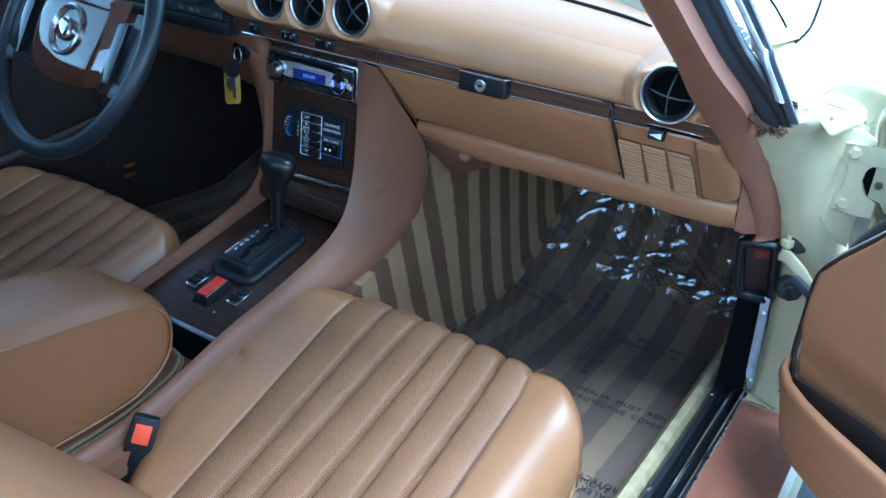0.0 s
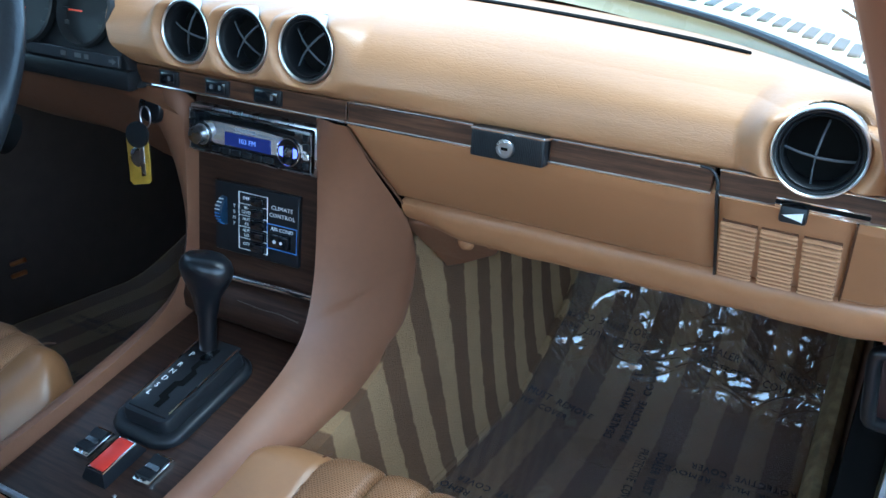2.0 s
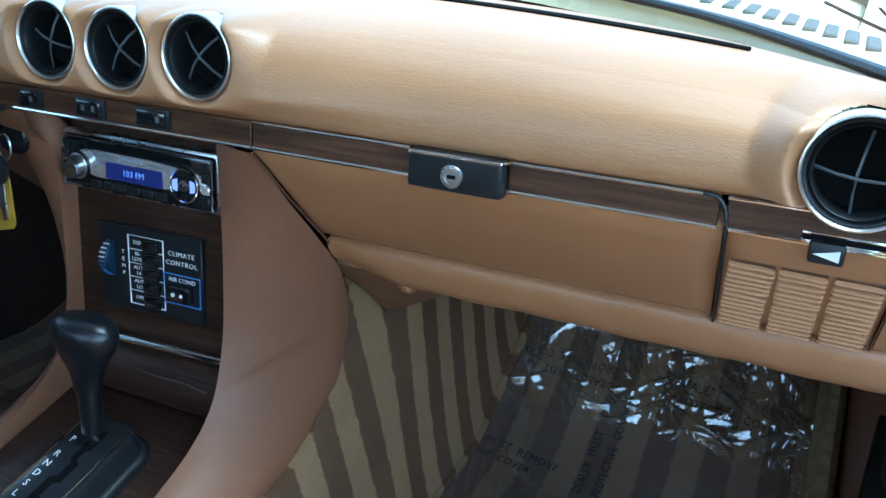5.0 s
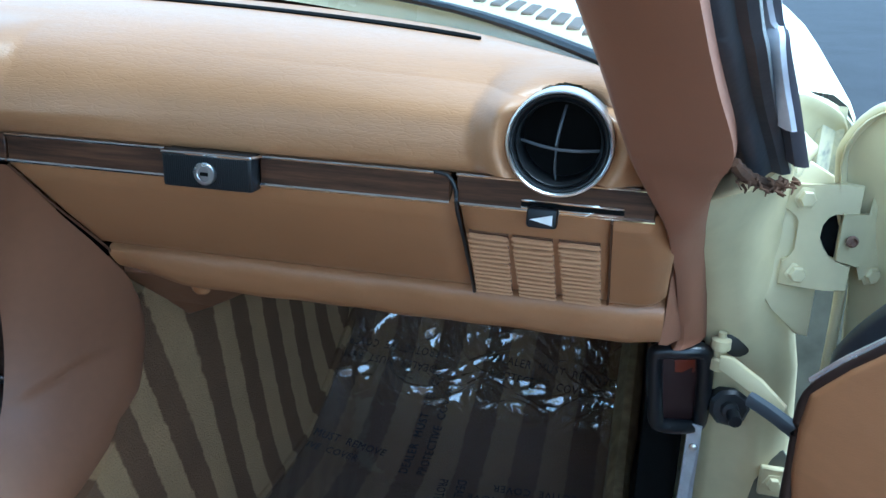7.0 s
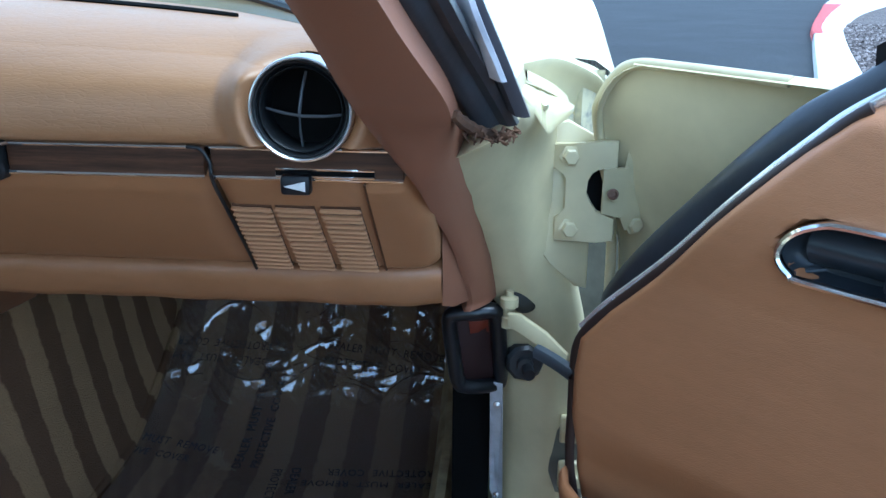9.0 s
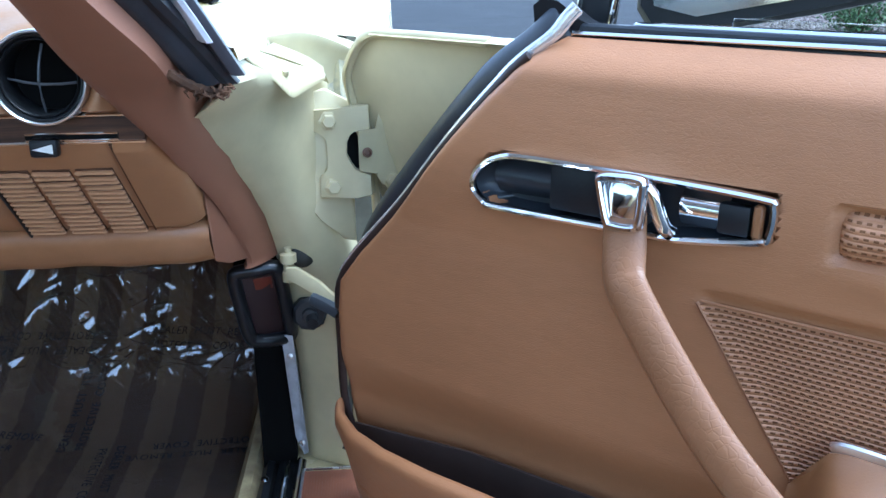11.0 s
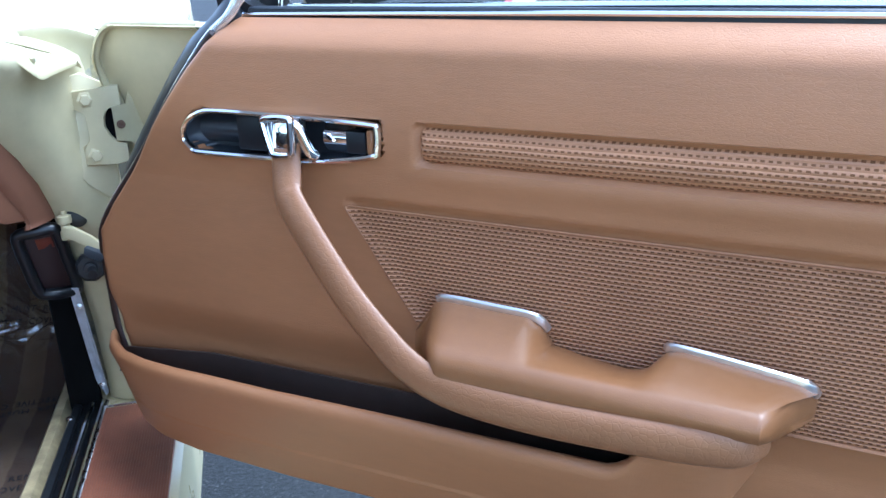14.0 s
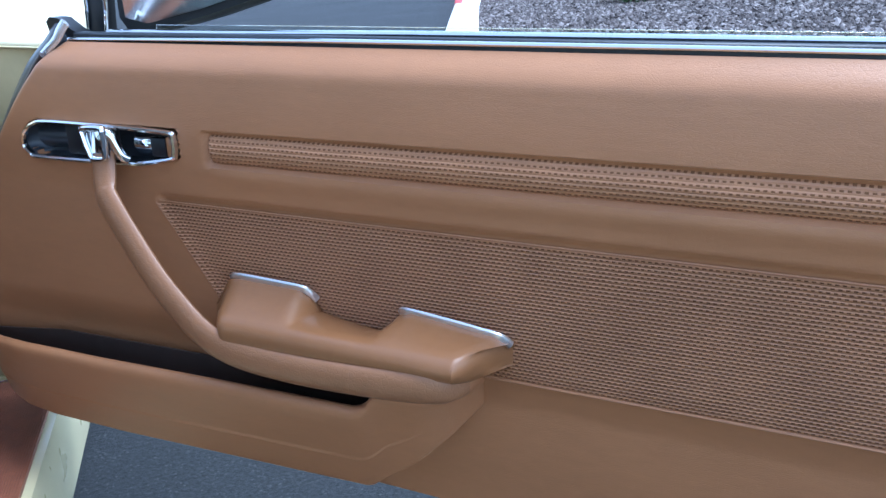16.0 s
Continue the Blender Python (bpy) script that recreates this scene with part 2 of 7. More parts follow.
M_CARPET_EDGE = plain("beige_carpet", (0.36, 0.29, 0.15), 0.95, var=0.3, scale=40, bumpy=0.004)
M_FILM = film_material("smoky_film")
M_INK = plain("black_ink", (0.006, 0.006, 0.007), 0.85)
M_WHITE = plain("white_ink", (0.80, 0.80, 0.78), 0.5)
M_BLUEINK = plain("pale_blue_ink", (0.10, 0.22, 0.55), 0.5)
M_RED = plain("red_plastic", (0.60, 0.035, 0.02), 0.3)
M_ORANGE = plain("orange_red_plastic", (0.75, 0.08, 0.03), 0.4)
M_YELLOW = plain("yellow_tag", (0.42, 0.27, 0.03), 0.4, var=0.25)
# Brown vinyl darkened to hold the shade of the driver side and door pocket.
M_SHADEDBROWN = plain("shaded_brown_vinyl", (0.038, 0.027, 0.022), 0.5, var=0.2, bumpy=0.0005)
M_SILL = plain("ribbed_sill_mat", (0.23, 0.085, 0.045), 0.5, var=0.15, scale=40)
M_HUB = plain("glossy_brown_plastic", (0.11, 0.035, 0.016), 0.08, coat=1.0)
for _k, _v in (("Coat IOR", 2.8), ("Coat Roughness", 0.03)):
    M_HUB.node_tree.nodes["Principled BSDF"].inputs[_k].default_value = _v
M_ASPHALT = ground_material("asphalt", (0.019, 0.021, 0.023), 90, 0.8, 0.8, 0.005)
_t, _n, _l = M_ASPHALT.node_tree, M_ASPHALT.node_tree.nodes, M_ASPHALT.node_tree.links
_p = _n["Principled BSDF"]
_old = _p.inputs["Base Color"].links[0].from_socket
_v = _n.new("ShaderNodeTexVoronoi")
_v.inputs["Scale"].default_value = 70
_l.new(coords(_t), _v.inputs["Vector"])
_f = math_node(_t, "LESS_THAN", _v.outputs["Distance"], math_node(_t, "MULTIPLY", noise_tex(_t, coords(_t), 25, 3), 0.34))
_l.new(mix_col(_t, _f, _old, (0.048, 0.05, 0.052)), _p.inputs["Base Color"])
_p.inputs["Specular IOR Level"].default_value = 0.25
M_GRAVEL = ground_material("gravel_bed", (0.085, 0.066, 0.057), 60, 0.95, 0.5, 0.02)
M_KERB = ground_material("concrete_kerb", (0.62, 0.60, 0.56), 60, 0.85, 0.15, 0.003)
M_REDKERB = ground_material("red_kerb_paint", (0.50, 0.05, 0.045), 60, 0.7, 0.2, 0.003)
M_GLASS = glass_material("clear_glass")
M_MIRROR = plain("mirror_glass", (0.85, 0.87, 0.88), 0.02, 1.0, 0.0)


def led_material(name, col, strength):
    m, t, n, l, p = nodes_of(name)
    p.inputs["Base Color"].default_value = (*scaled(col, 0.2), 1)
    p.inputs["Emission Color"].default_value = (*col, 1)
    p.inputs["Emission Strength"].default_value = strength
    p.inputs["Roughness"].default_value = 0.2
    return m


M_LCD = led_material("blue_display", (0.03, 0.04, 0.20), 0.07)
M_LCDTEXT = led_material("display_digits", (0.20, 0.28, 0.75), 0.16)

# ---- mesh helpers ----
LOCAL = set()


def thing(name, at, label, category, group="", kind="", m=None):
    ob = new(name)
    ob.matrix_basis = m if m is not None else Matrix.Translation(at)
    if m is not None:
        LOCAL.add(ob.name)
    ob.empty_display_size = 0.05
    return tagged(ob, label, category, group, kind)


def put(name, me, mat, parent=None, label=""):
    ob = new(name, me)
    if mat is not None and not me.materials:
        me.materials.append(mat)
    if parent is not None:
        ob.parent = parent
        if parent.type == "EMPTY" and parent.name not in LOCAL:
            ob.matrix_parent_inverse = parent.matrix_basis.inverted()
    if label:
        ob["label"] = label
    return ob


def part(name, bm, mat, parent=None, label="", smooth=True, facing=None):
    me = bpy.data.meshes.new(name)
    bmesh.ops.recalc_face_normals(bm, faces=bm.faces)
    if facing is not None and sum((f.normal.dot(Vector(facing)) for f in bm.faces), 0.0) < 0:
        bmesh.ops.reverse_faces(bm, faces=bm.faces)
    bm.to_mesh(me)
    bm.free()
    for f in me.polygons:
        f.use_smooth = smooth
    if smooth:
        me.set_sharp_from_angle(angle=radians(42))
    return put(name, me, mat, parent, label)


def box(x0, x1, y0, y1, z0, z1, bev=0.0, seg=2, bm=None):
    bm = bm or bmesh.new()
    r = bmesh.ops.create_cube(bm, size=1.0)["verts"]
    for v in r:
        v.co = Vector((x0 + (v.co.x + 0.5) * (x1 - x0), y0 + (v.co.y + 0.5) * (y1 - y0), z0 + (v.co.z + 0.5) * (z1 - z0)))
    if bev:
        ed = {e for v in r for e in v.link_edges}
        bmesh.ops.bevel(bm, geom=list(ed), offset=bev, segments=seg, affect="EDGES", profile=0.5)
    return bm


def cyl(p0, p1, r, seg=20, bm=None, r2=None):
    bm = bm or bmesh.new()
    p0, p1 = Vector(p0), Vector(p1)
    d = p1 - p0
    m = Matrix.Translation((p0 + p1) / 2) @ d.to_track_quat("Z", "Y").to_matrix().to_4x4()
    bmesh.ops.create_cone(bm, cap_ends=True, segments=seg, radius1=r, radius2=r if r2 is None else r2, depth=d.length, matrix=m)
    return bm


def smooth_line(pts, n=8, closed=False):
    """Catmull-Rom through pts."""
    pts = [Vector(p) for p in pts]
    out = []
    k = len(pts)
    for i in range(k if closed else k - 1):
        a, b, c, d = (pts[(i - 1) % k], pts[i], pts[(i + 1) % k], pts[(i + 2) % k]) if closed else (
            pts[max(i - 1, 0)], pts[i], pts[i + 1], pts[min(i + 2, k - 1)])
        for j in range(n):
            s = j / n
            out.append(0.5 * ((2 * b) + (c - a) * s + (2 * a - 5 * b + 4 * c - d) * s * s + (3 * b - a - 3 * c + d) * s ** 3))
    if not closed:
        out.append(pts[-1])
    return out


def tube(pts, r, seg=8, bm=None, closed=False, ry=None, up=(0, 0, 1), caps=True):
    """A bar along pts; r: radius or a radius per point; ry: the other half-width for a flat bar."""
    bm = bm or bmesh.new()
    pts = [Vector(p) for p in pts]
    k = len(pts)
    rings = []
    for i, p in enumerate(pts):
        a = pts[(i - 1) % k] if (closed or i) else pts[0]
        b = pts[(i + 1) % k] if (closed or i < k - 1) else pts[-1]
        d = (b - a).normalized()
        u = Vector(up)
        s = d.cross(u)
        if s.length < 1e-4:
            s = d.cross(Vector((1, 0, 0)))
        s.normalize()
        w = s.cross(d)
        rr = r[i] if isinstance(r, (list, tuple)) else r
        r2 = rr if ry is None else ry
        rings.append([bm.verts.new(p + s * rr * math.cos(2 * math.pi * j / seg) + w * r2 * math.sin(2 * math.pi * j / seg)) for j in range(seg)])
    for i in range(k if closed else k - 1):
        a, b = rings[i], rings[(i + 1) % k]
        for j in range(seg):
            bm.faces.new((a[j], a[(j + 1) % seg], b[(j + 1) % seg], b[j]))
    if caps and not closed:
        bm.faces.new(rings[0][::-1])
        bm.faces.new(rings[-1])
    return bm


def loft(rows, bm=None, close_u=False, caps=False):
    """A skin over rows of points, all of one length."""
    bm = bm or bmesh.new()
    vs = [[bm.verts.new(p) for p in r] for r in rows]
    m = len(rows[0])
    for a, b in zip(vs, vs[1:]):
        for j in range(m if close_u else m - 1):
            try:
                bm.faces.new((a[j], a[(j + 1) % m], b[(j + 1) % m], b[j]))
            except ValueError:
                pass
    if caps:
        bm.faces.new(vs[0][::-1])
        bm.faces.new(vs[-1])
    return bm


def slab(poly, d, bev=0.0, seg=2, bm=None):
    """A flat plate: the polygon poly (points in space), thickened by the vector d."""
    bm = bm or bmesh.new()
    a = [bm.verts.new(p) for p in poly]
    b = [bm.verts.new(Vector(p) + Vector(d)) for p in poly]
    fs = [bm.faces.new(a[::-1]), bm.faces.new(b)]
    k = len(a)
    for i in range(k):
        fs.append(bm.faces.new((a[i], a[(i + 1) % k], b[(i + 1) % k], b[i])))
    if bev:
        ed = {e for f in fs[:2] for e in f.edges}
        bmesh.ops.bevel(bm, geom=list(ed), offset=bev, segments=seg, affect="EDGES", profile=0.5)
    return bm


def lathe(centre, axis, profile, seg=40, bm=None):
    """Rings of (radius, distance along axis) round an axis."""
    q = Vector(axis).normalized().to_track_quat("Z", "Y").to_matrix()
    c = Vector(centre)
    rows = [[c + q @ Vector((r * math.cos(2 * math.pi * j / seg), r * math.sin(2 * math.pi * j / seg), h)) for j in range(seg)] for r, h in profile]
    return loft(rows, bm, close_u=True)


def writing(name, body, size, m, mat, parent, thick=0.0002, spacing=1.0, centre=True, line=1.0):
    """Letters in the built-in font as a mesh, lying in the plane of the pose m."""
    cu = bpy.data.curves.new(name, "FONT")
    cu.body, cu.size, cu.extrude, cu.space_character = body, size, thick, spacing
    cu.space_line = line
    cu.align_x = "CENTER" if centre else "LEFT"
    cu.align_y = "CENTER"
    cu.resolution_u = 2
    tmp = bpy.data.objects.new("letters_source", cu)
    scene.collection.objects.link(tmp)
    dg = bpy.context.evaluated_depsgraph_get()
    me = bpy.data.meshes.new_from_object(tmp.evaluated_get(dg))
    bpy.data.objects.remove(tmp)
    bpy.data.curves.remove(cu)
    me.transform(m)
    me.materials.clear()
    return put(name, me, mat, parent)


def lerp(a, b, s):
    return a + (b - a) * s


def sstep(a, b, x):
    s = max(0.0, min(1.0, (x - a) / (b - a)))
    return s * s * (3 - 2 * s)


def pw(x, pts):
    """Piecewise straight line through (x, y) pairs."""
    if x <= pts[0][0]:
        return pts[0][1]
    for (a, p), (b, q) in zip(pts, pts[1:]):
        if x <= b:
            return p + (q - p) * (x - a) / (b - a)
    return pts[-1][1]

# ---- ground and surroundings ----
g = bmesh.new()
bmesh.ops.create_grid(g, x_segments=8, y_segments=8, size=300)
tagged(part("ground", g, M_ASPHALT), "dark grey asphalt of a parking lot", "asphalt", kind="structure")


def kerb_line(off):
    pts = [(2.35, 3.0, 1), (3.0, 6.5, 1), (4.37, 11.0, 1), (5.80, 15.5, 1.1), (6.75, 18.5, 1.4), (9.2, 25.5, 2.5), (12.2, 34.0, 5), (15.6, 43.0, 8)]
    return smooth_line([(x + off * w, y - off * w * 0.35, 0) for x, y, w in pts], 6)


rows = []
for p, q2 in zip(kerb_line(0.0), kerb_line(0.42)):
    d = (q2 - p).normalized() * 0.42
    rows.append([p + Vector((0, 0, -0.02)), p + d * 0.05 + Vector((0, 0, 0.11)), p + d * 0.12 + Vector((0, 0, 0.13)), q2 - d * 0.1 + Vector((0, 0, 0.13)), q2 + Vector((0, 0, 0.10)), q2 + Vector((0, 0, -0.02))])
kerb = tagged(part("kerb", loft(rows), M_KERB), "pale concrete kerb beside the gravel bed", "kerb", kind="structure")
red = loft([[v + Vector((-0.012, 0.004, 0.004 * j)) for j, v in enumerate(r[:3] + [r[2].lerp(r[3], 0.3)])] for r in rows[18:36]])
tagged(part("kerb_paint", red, M_REDKERB), "red paint on the face of the kerb", "kerb", kind="structure")
bed = kerb_line(0.41)
gb = loft([[p + Vector((0, 0, 0.08)), p + Vector((4, -1.4, 0.12)), p + Vector((40, -16, 0.3))] for p in bed])
tagged(part("gravel_bed", gb, M_GRAVEL), "brown-grey gravel bed behind the kerb", "gravel", kind="structure")

rs = random.Random(4)
sv, sf = [], []
for i in range(30000):
    s = 5 + rs.random() * 20
    k = min(int(s), len(bed) - 2)
    off = 0.03 + rs.random() ** 1.2 * 7.5
    p = bed[k].lerp(bed[k + 1], s - k) + Vector((1, -0.35, 0)) * off
    z0 = 0.085 + 0.01 * min(4, off)
    r = rs.uniform(0.018, 0.046) * (1.35 if rs.random() < 0.08 else 1)
    c0 = len(sv)
    an, tl = rs.uniform(0, 3.14), rs.uniform(-0.7, 0.7)
    ca, sa, ct, st = math.cos(an), math.sin(an), math.cos(tl), math.sin(tl)
    for dx, dy, dz in ((1, 0.2, 0), (-1, 0.1, 0.2), (0.1, 1, 0), (0, -1, 0.1), (0.3, 0.2, 0.75), (-0.2, 0, -0.6)):
        dx, dy, dz = dx * rs.uniform(0.7, 1.2), dy * rs.uniform(0.6, 1.0), dz * rs.uniform(0.7, 1.1)
        dx, dz = dx * ct - dz * st, dx * st + dz * ct
        sv.append((p.x + r * (dx * ca - dy * sa), p.y + r * (dx * sa + dy * ca), z0 + r * dz + 0.012))
    for a, b, c in ((0, 2, 4), (2, 1, 4), (1, 3, 4), (3, 0, 4), (2, 0, 5), (1, 2, 5), (3, 1, 5), (0, 3, 5)):
        sf.append((c0 + a, c0 + b, c0 + c))
me = bpy.data.meshes.new("gravel")
me.from_pydata(sv, [], sf)
M_STONE, _t, _n, _l, _p = nodes_of("gravel_stone")
_g = _n.new("ShaderNodeNewGeometry")
_l.new(ramp(_t, _g.outputs["Random Per Island"], [(0.0, (0.05, 0.04, 0.036)), (0.6, (0.13, 0.105, 0.095)), (1.0, (0.30, 0.26, 0.24))]), _p.inputs["Base Color"])
_p.inputs["Roughness"].default_value = 0.9
tagged(put("gravel", me, M_STONE), "loose brown and grey stones on the bed", "gravel", kind="stuff")

M_LEAF, _t, _n, _l, _p = nodes_of("shrub_leaf")
_g = _n.new("ShaderNodeNewGeometry")
_l.new(ramp(_t, _g.outputs["Random Per Island"], [(0.0, (0.02, 0.05, 0.015)), (0.6, (0.05, 0.11, 0.03)), (1.0, (0.10, 0.17, 0.06))]), _p.inputs["Base Color"])
_p.inputs["Roughness"].default_value = 0.6
M_TWIG = plain("twig_bark", (0.10, 0.07, 0.045), 0.9)


def shrub(at, r, h, seed):
    q = random.Random(seed)
    ob = thing("shrub", at, "low dark green shrub on the gravel bed", "shrub", "shrubs on the gravel")
    tw = bmesh.new()
    lv, lf = [], []
    for i in range(26):
        a, e = q.uniform(0, 6.283), q.uniform(0.35, 1.4)
        tip = Vector(at) + Vector((math.cos(a) * math.cos(e) * r, math.sin(a) * math.cos(e) * r, 0.05 + math.sin(e) * h))
        base = Vector(at) + Vector((q.uniform(-0.06, 0.06), q.uniform(-0.06, 0.06), 0.0))
        tube([base, base.lerp(tip, 0.5) + Vector((0, 0, 0.03)), tip], [0.012, 0.008, 0.003], 5, tw)
        for j in range(70):
            c = base.lerp(tip, q.uniform(0.35, 1.05)) + Vector((q.gauss(0, 0.07), q.gauss(0, 0.07), q.gauss(0, 0.05)))
            n = Vector((q.gauss(0, 1), q.gauss(0, 1), q.gauss(0.6, 1))).normalized()
            s = n.cross(Vector((q.gauss(0, 1), q.gauss(0, 1), q.gauss(0, 1)))).normalized()
            w = n.cross(s)
            L, W = q.uniform(0.025, 0.045), q.uniform(0.009, 0.016)
            k = len(lv)
            lv += [c - s * L, c + w * W, c + s * L, c - w * W]
            lf.append((k, k + 1, k + 2, k + 3))
    part("twigs", tw, M_TWIG, ob)
    m2 = bpy.data.meshes.new("leaves")
    m2.from_pydata(lv, [], lf)
    tagged(put("leaves", m2, M_LEAF, ob), kind="stuff")


for k, (x, y, r, h) in enumerate([(7.75, 12.4, 0.55, 0.5), (8.5, 12.0, 0.6, 0.5), (9.7, 12.6, 0.75, 0.55), (10.7, 13.0, 0.85, 0.55), (11.7, 12.6, 0.9, 0.6), (11.2, 15.6, 0.9, 0.6), (12.6, 14.6, 0.9, 0.6)]):
    shrub((x, y, 0.1), r, h, 20 + k)

# ---- car shell (setting) ----
shell = tagged(new("car_shell"), "cream-painted body shell of an open-doored roadster", "car body", kind="structure")


def shell_part(name, bm, mat, label="", smooth=True, facing=None):
    return part(name, bm, mat, shell, label, smooth, facing)


# floor pan, toe board and the two footwells
def floor_z(y):
    return pw(y, [(-0.6, 0.27), (1.50, 0.272), (1.55, 0.280), (1.60, 0.298), (1.66, 0.325), (1.71, 0.350), (1.765, 0.381), (1.80, 0.418), (1.90, 0.55), (2.1, 0.72), (2.3, 0.77)])


ys = [-0.6, 0.0, 0.5, 0.9, 1.2, 1.5, 1.525, 1.55, 1.575, 1.60, 1.63, 1.66, 1.71, 1.765, 1.8, 1.85, 1.9, 2.1, 2.3]
shell_part("passenger_carpet", loft([[(0.165, y, floor_z(y)), (0.45, y, floor_z(y)), (0.745, y, floor_z(y))] for y in ys]), M_CARPET_FLOOR, "brown and beige striped carpet")
shell_part("driver_carpet", loft([[(-0.80, y, floor_z(y)), (-0.45, y, floor_z(y)), (-0.185, y, floor_z(y))] for y in ys]), M_CARPET_FLOOR, "brown and beige striped carpet")
shell_part("floor_pan", box(-0.82, 0.80, -0.65, 2.3, 0.20, 0.245), M_BLACK)
shell_part("firewall", box(-0.85, 0.85, 2.28, 2.34, 0.2, 0.98), M_CONSOLE)
shell_part("footwell_roof", box(0.16, 0.748, 1.30, 2.28, 0.775, 0.80), M_CONSOLE)
shell_part("rear_bulkhead", box(-0.80, 0.80, -0.70, -0.62, 0.2, 0.85, 0.01), M_CONSOLE)


# carpeted sides of the transmission tunnel
def tunnel_top(y):
    return pw(y, [(-0.6, 0.33), (0.5, 0.34), (0.62, 0.36), (0.78, 0.41), (0.92, 0.465), (1.08, 0.505), (1.12, 0.54), (1.17, 0.62), (1.22, 0.70), (2.3, 0.76)])


def tunnel_side(sign, cx):
    rows = []
    for i in range(59):
        y = -0.6 + i * 0.05
        top = tunnel_top(y)
        row = []
        for j in range(9):
            s = j / 8
            z = lerp(floor_z(y), top, s)
            row.append((cx + sign * (0.2355 - 0.1165 * z + 0.012 * (1 - s) ** 6), y, z))
        row.append((row[-1][0] - sign * 0.035, y, top + 0.001))
        rows.append(row)
    return loft(rows)


shell_part("tunnel_carpet", tunnel_side(1, -0.01), M_CARPET_SIDE, "beige and brown striped carpet on the tunnel")
shell_part("tunnel_carpet", tunnel_side(-1, -0.01), M_CARPET_SIDE, "beige and brown striped carpet on the tunnel")
shell_part("tunnel_edge_binding", tube(smooth_line([(0.197, 0.7, 0.283), (0.197, 1.2, 0.283), (0.199, 1.50, 0.284), (0.199, 1.60, 0.308), (0.199, 1.78, 0.40), (0.198, 2.1, 0.60)], 6), 0.009, 8), M_CARPET_SIDE)
shell_part("tunnel_top", box(-0.17, 0.15, -0.6, 2.3, 0.36, 0.395), M_CONSOLE)

# sill on the passenger side
shell_part("sill_carpet_roll", tube([(0.722, -0.6, 0.30), (0.722, 0.4, 0.30), (0.722, 1.2, 0.30), (0.722, 1.52, 0.305), (0.723, 1.66, 0.36), (0.725, 1.85, 0.46)], 0.021, 10, ry=0.045), M_CARPET_EDGE, "worn beige carpet edge")
shell_part("sill_seal", loft([[(0.735, y, 0.285), (0.738, y, 0.335), (0.748, y, 0.352), (0.757, y, 0.350), (0.762, y, 0.335), (0.768, y, 0.335), (0.773, y, 0.352)] for y in (-0.6, 0.3, 1.0, 1.6)]), M_RUBBER, "black rubber sill channel")
for sx in (0.776, 0.7935):
    shell_part("sill_chrome_strip", tube([(sx, -0.6, 0.357), (sx, 0.4, 0.357), (sx, 1.0, 0.357), (sx, 1.32, 0.357)], 0.0036, 8), M_CHROME)
shell_part("sill_channel", box(0.762, 0.8015, -0.6, 1.325, 0.345, 0.3545, 0.002, 1), M_GLOSSBLACK, "black gloss sill channel")
for _y in (0.55, 0.95, 1.28):
    shell_part("sill_rivet", lathe((0.748, _y, 0.353), (0, 0, 1), [(0.006, -0.002), (0.005, 0.001), (0.003, 0.0018), (0.0, 0.001)], 14), M_STEEL)
shell_part("sill_body", loft([[(0.72, y, 0.22), (0.735, y, 0.30), (0.768, y, 0.348), (0.80, y, 0.352), (0.912, y, 0.350), (0.926, y, 0.343), (0.932, y, 0.32), (0.934, y, 0.27), (0.928, y, 0.20)] for y in (-0.6, 0.3, 0.9, 1.3, 1.42)]), M_CREAM, "cream-painted outer sill")
sm = bmesh.new()
for k in range(29):
    xx = 0.8025 + k * 0.0038
    box(xx, xx + 0.0027, -0.6, 1.285, 0.352, 0.3578, bm=sm)
box(0.80, 0.9145, -0.6, 1.287, 0.349, 0.3565, bm=sm)
shell_part("sill_mat", sm, M_SILL, "rust-brown ribbed rubber sill mat", False)
shell_part("sill_mat_edge", tube([(0.8005, -0.6, 0.359), (0.8005, 0.5, 0.359), (0.8005, 1.288, 0.359), (0.85, 1.2885, 0.359), (0.9145, 1.288, 0.359)], 0.0022, 6), M_STEEL)

# windscreen post: trim, seal and gutter
P_IN = [(0.759, 1.212, 0.679), (0.762, 1.207, 0.697), (0.751, 1.132, 0.776), (0.738, 1.037, 0.84), (0.731, 0.995, 0.870), (0.709, 0.939, 0.918), (0.698, 0.895, 0.951), (0.679, 0.834, 1.01), (0.629, 0.65, 1.155), (0.578, 0.466, 1.30)]
P_OUT = [(0.792, 1.246, 0.684), (0.790, 1.240, 0.705), (0.776, 1.176, 0.787), (0.767, 1.108, 0.835), (0.759, 1.007, 0.885), (0.760, 0.955, 0.915), (0.762, 0.902, 0.946), (0.735, 0.798, 1.012), (0.685, 0.614, 1.157), (0.635, 0.43, 1.30)]
a, b = smooth_line(P_IN, 6), smooth_line(P_OUT, 6)
rows = []
for p, q in zip(a, b):
    mid = p.lerp(q, 0.5)
    back = Vector((0.01, 0.07, 0.02))
    out = Vector((0, -0.010, 0.0))
    rows.append([p + back, p + Vector((-0.004, 0.02, 0)), p, p.lerp(q, 0.2) + out * 0.8, mid + out, p.lerp(q, 0.8) + out * 0.8, q, q + Vector((0.003, 0.02, 0)), q + back])
shell_part("windscreen_post_trim", loft(rows, caps=True), M_PILLAR, "brown vinyl windscreen post trim")
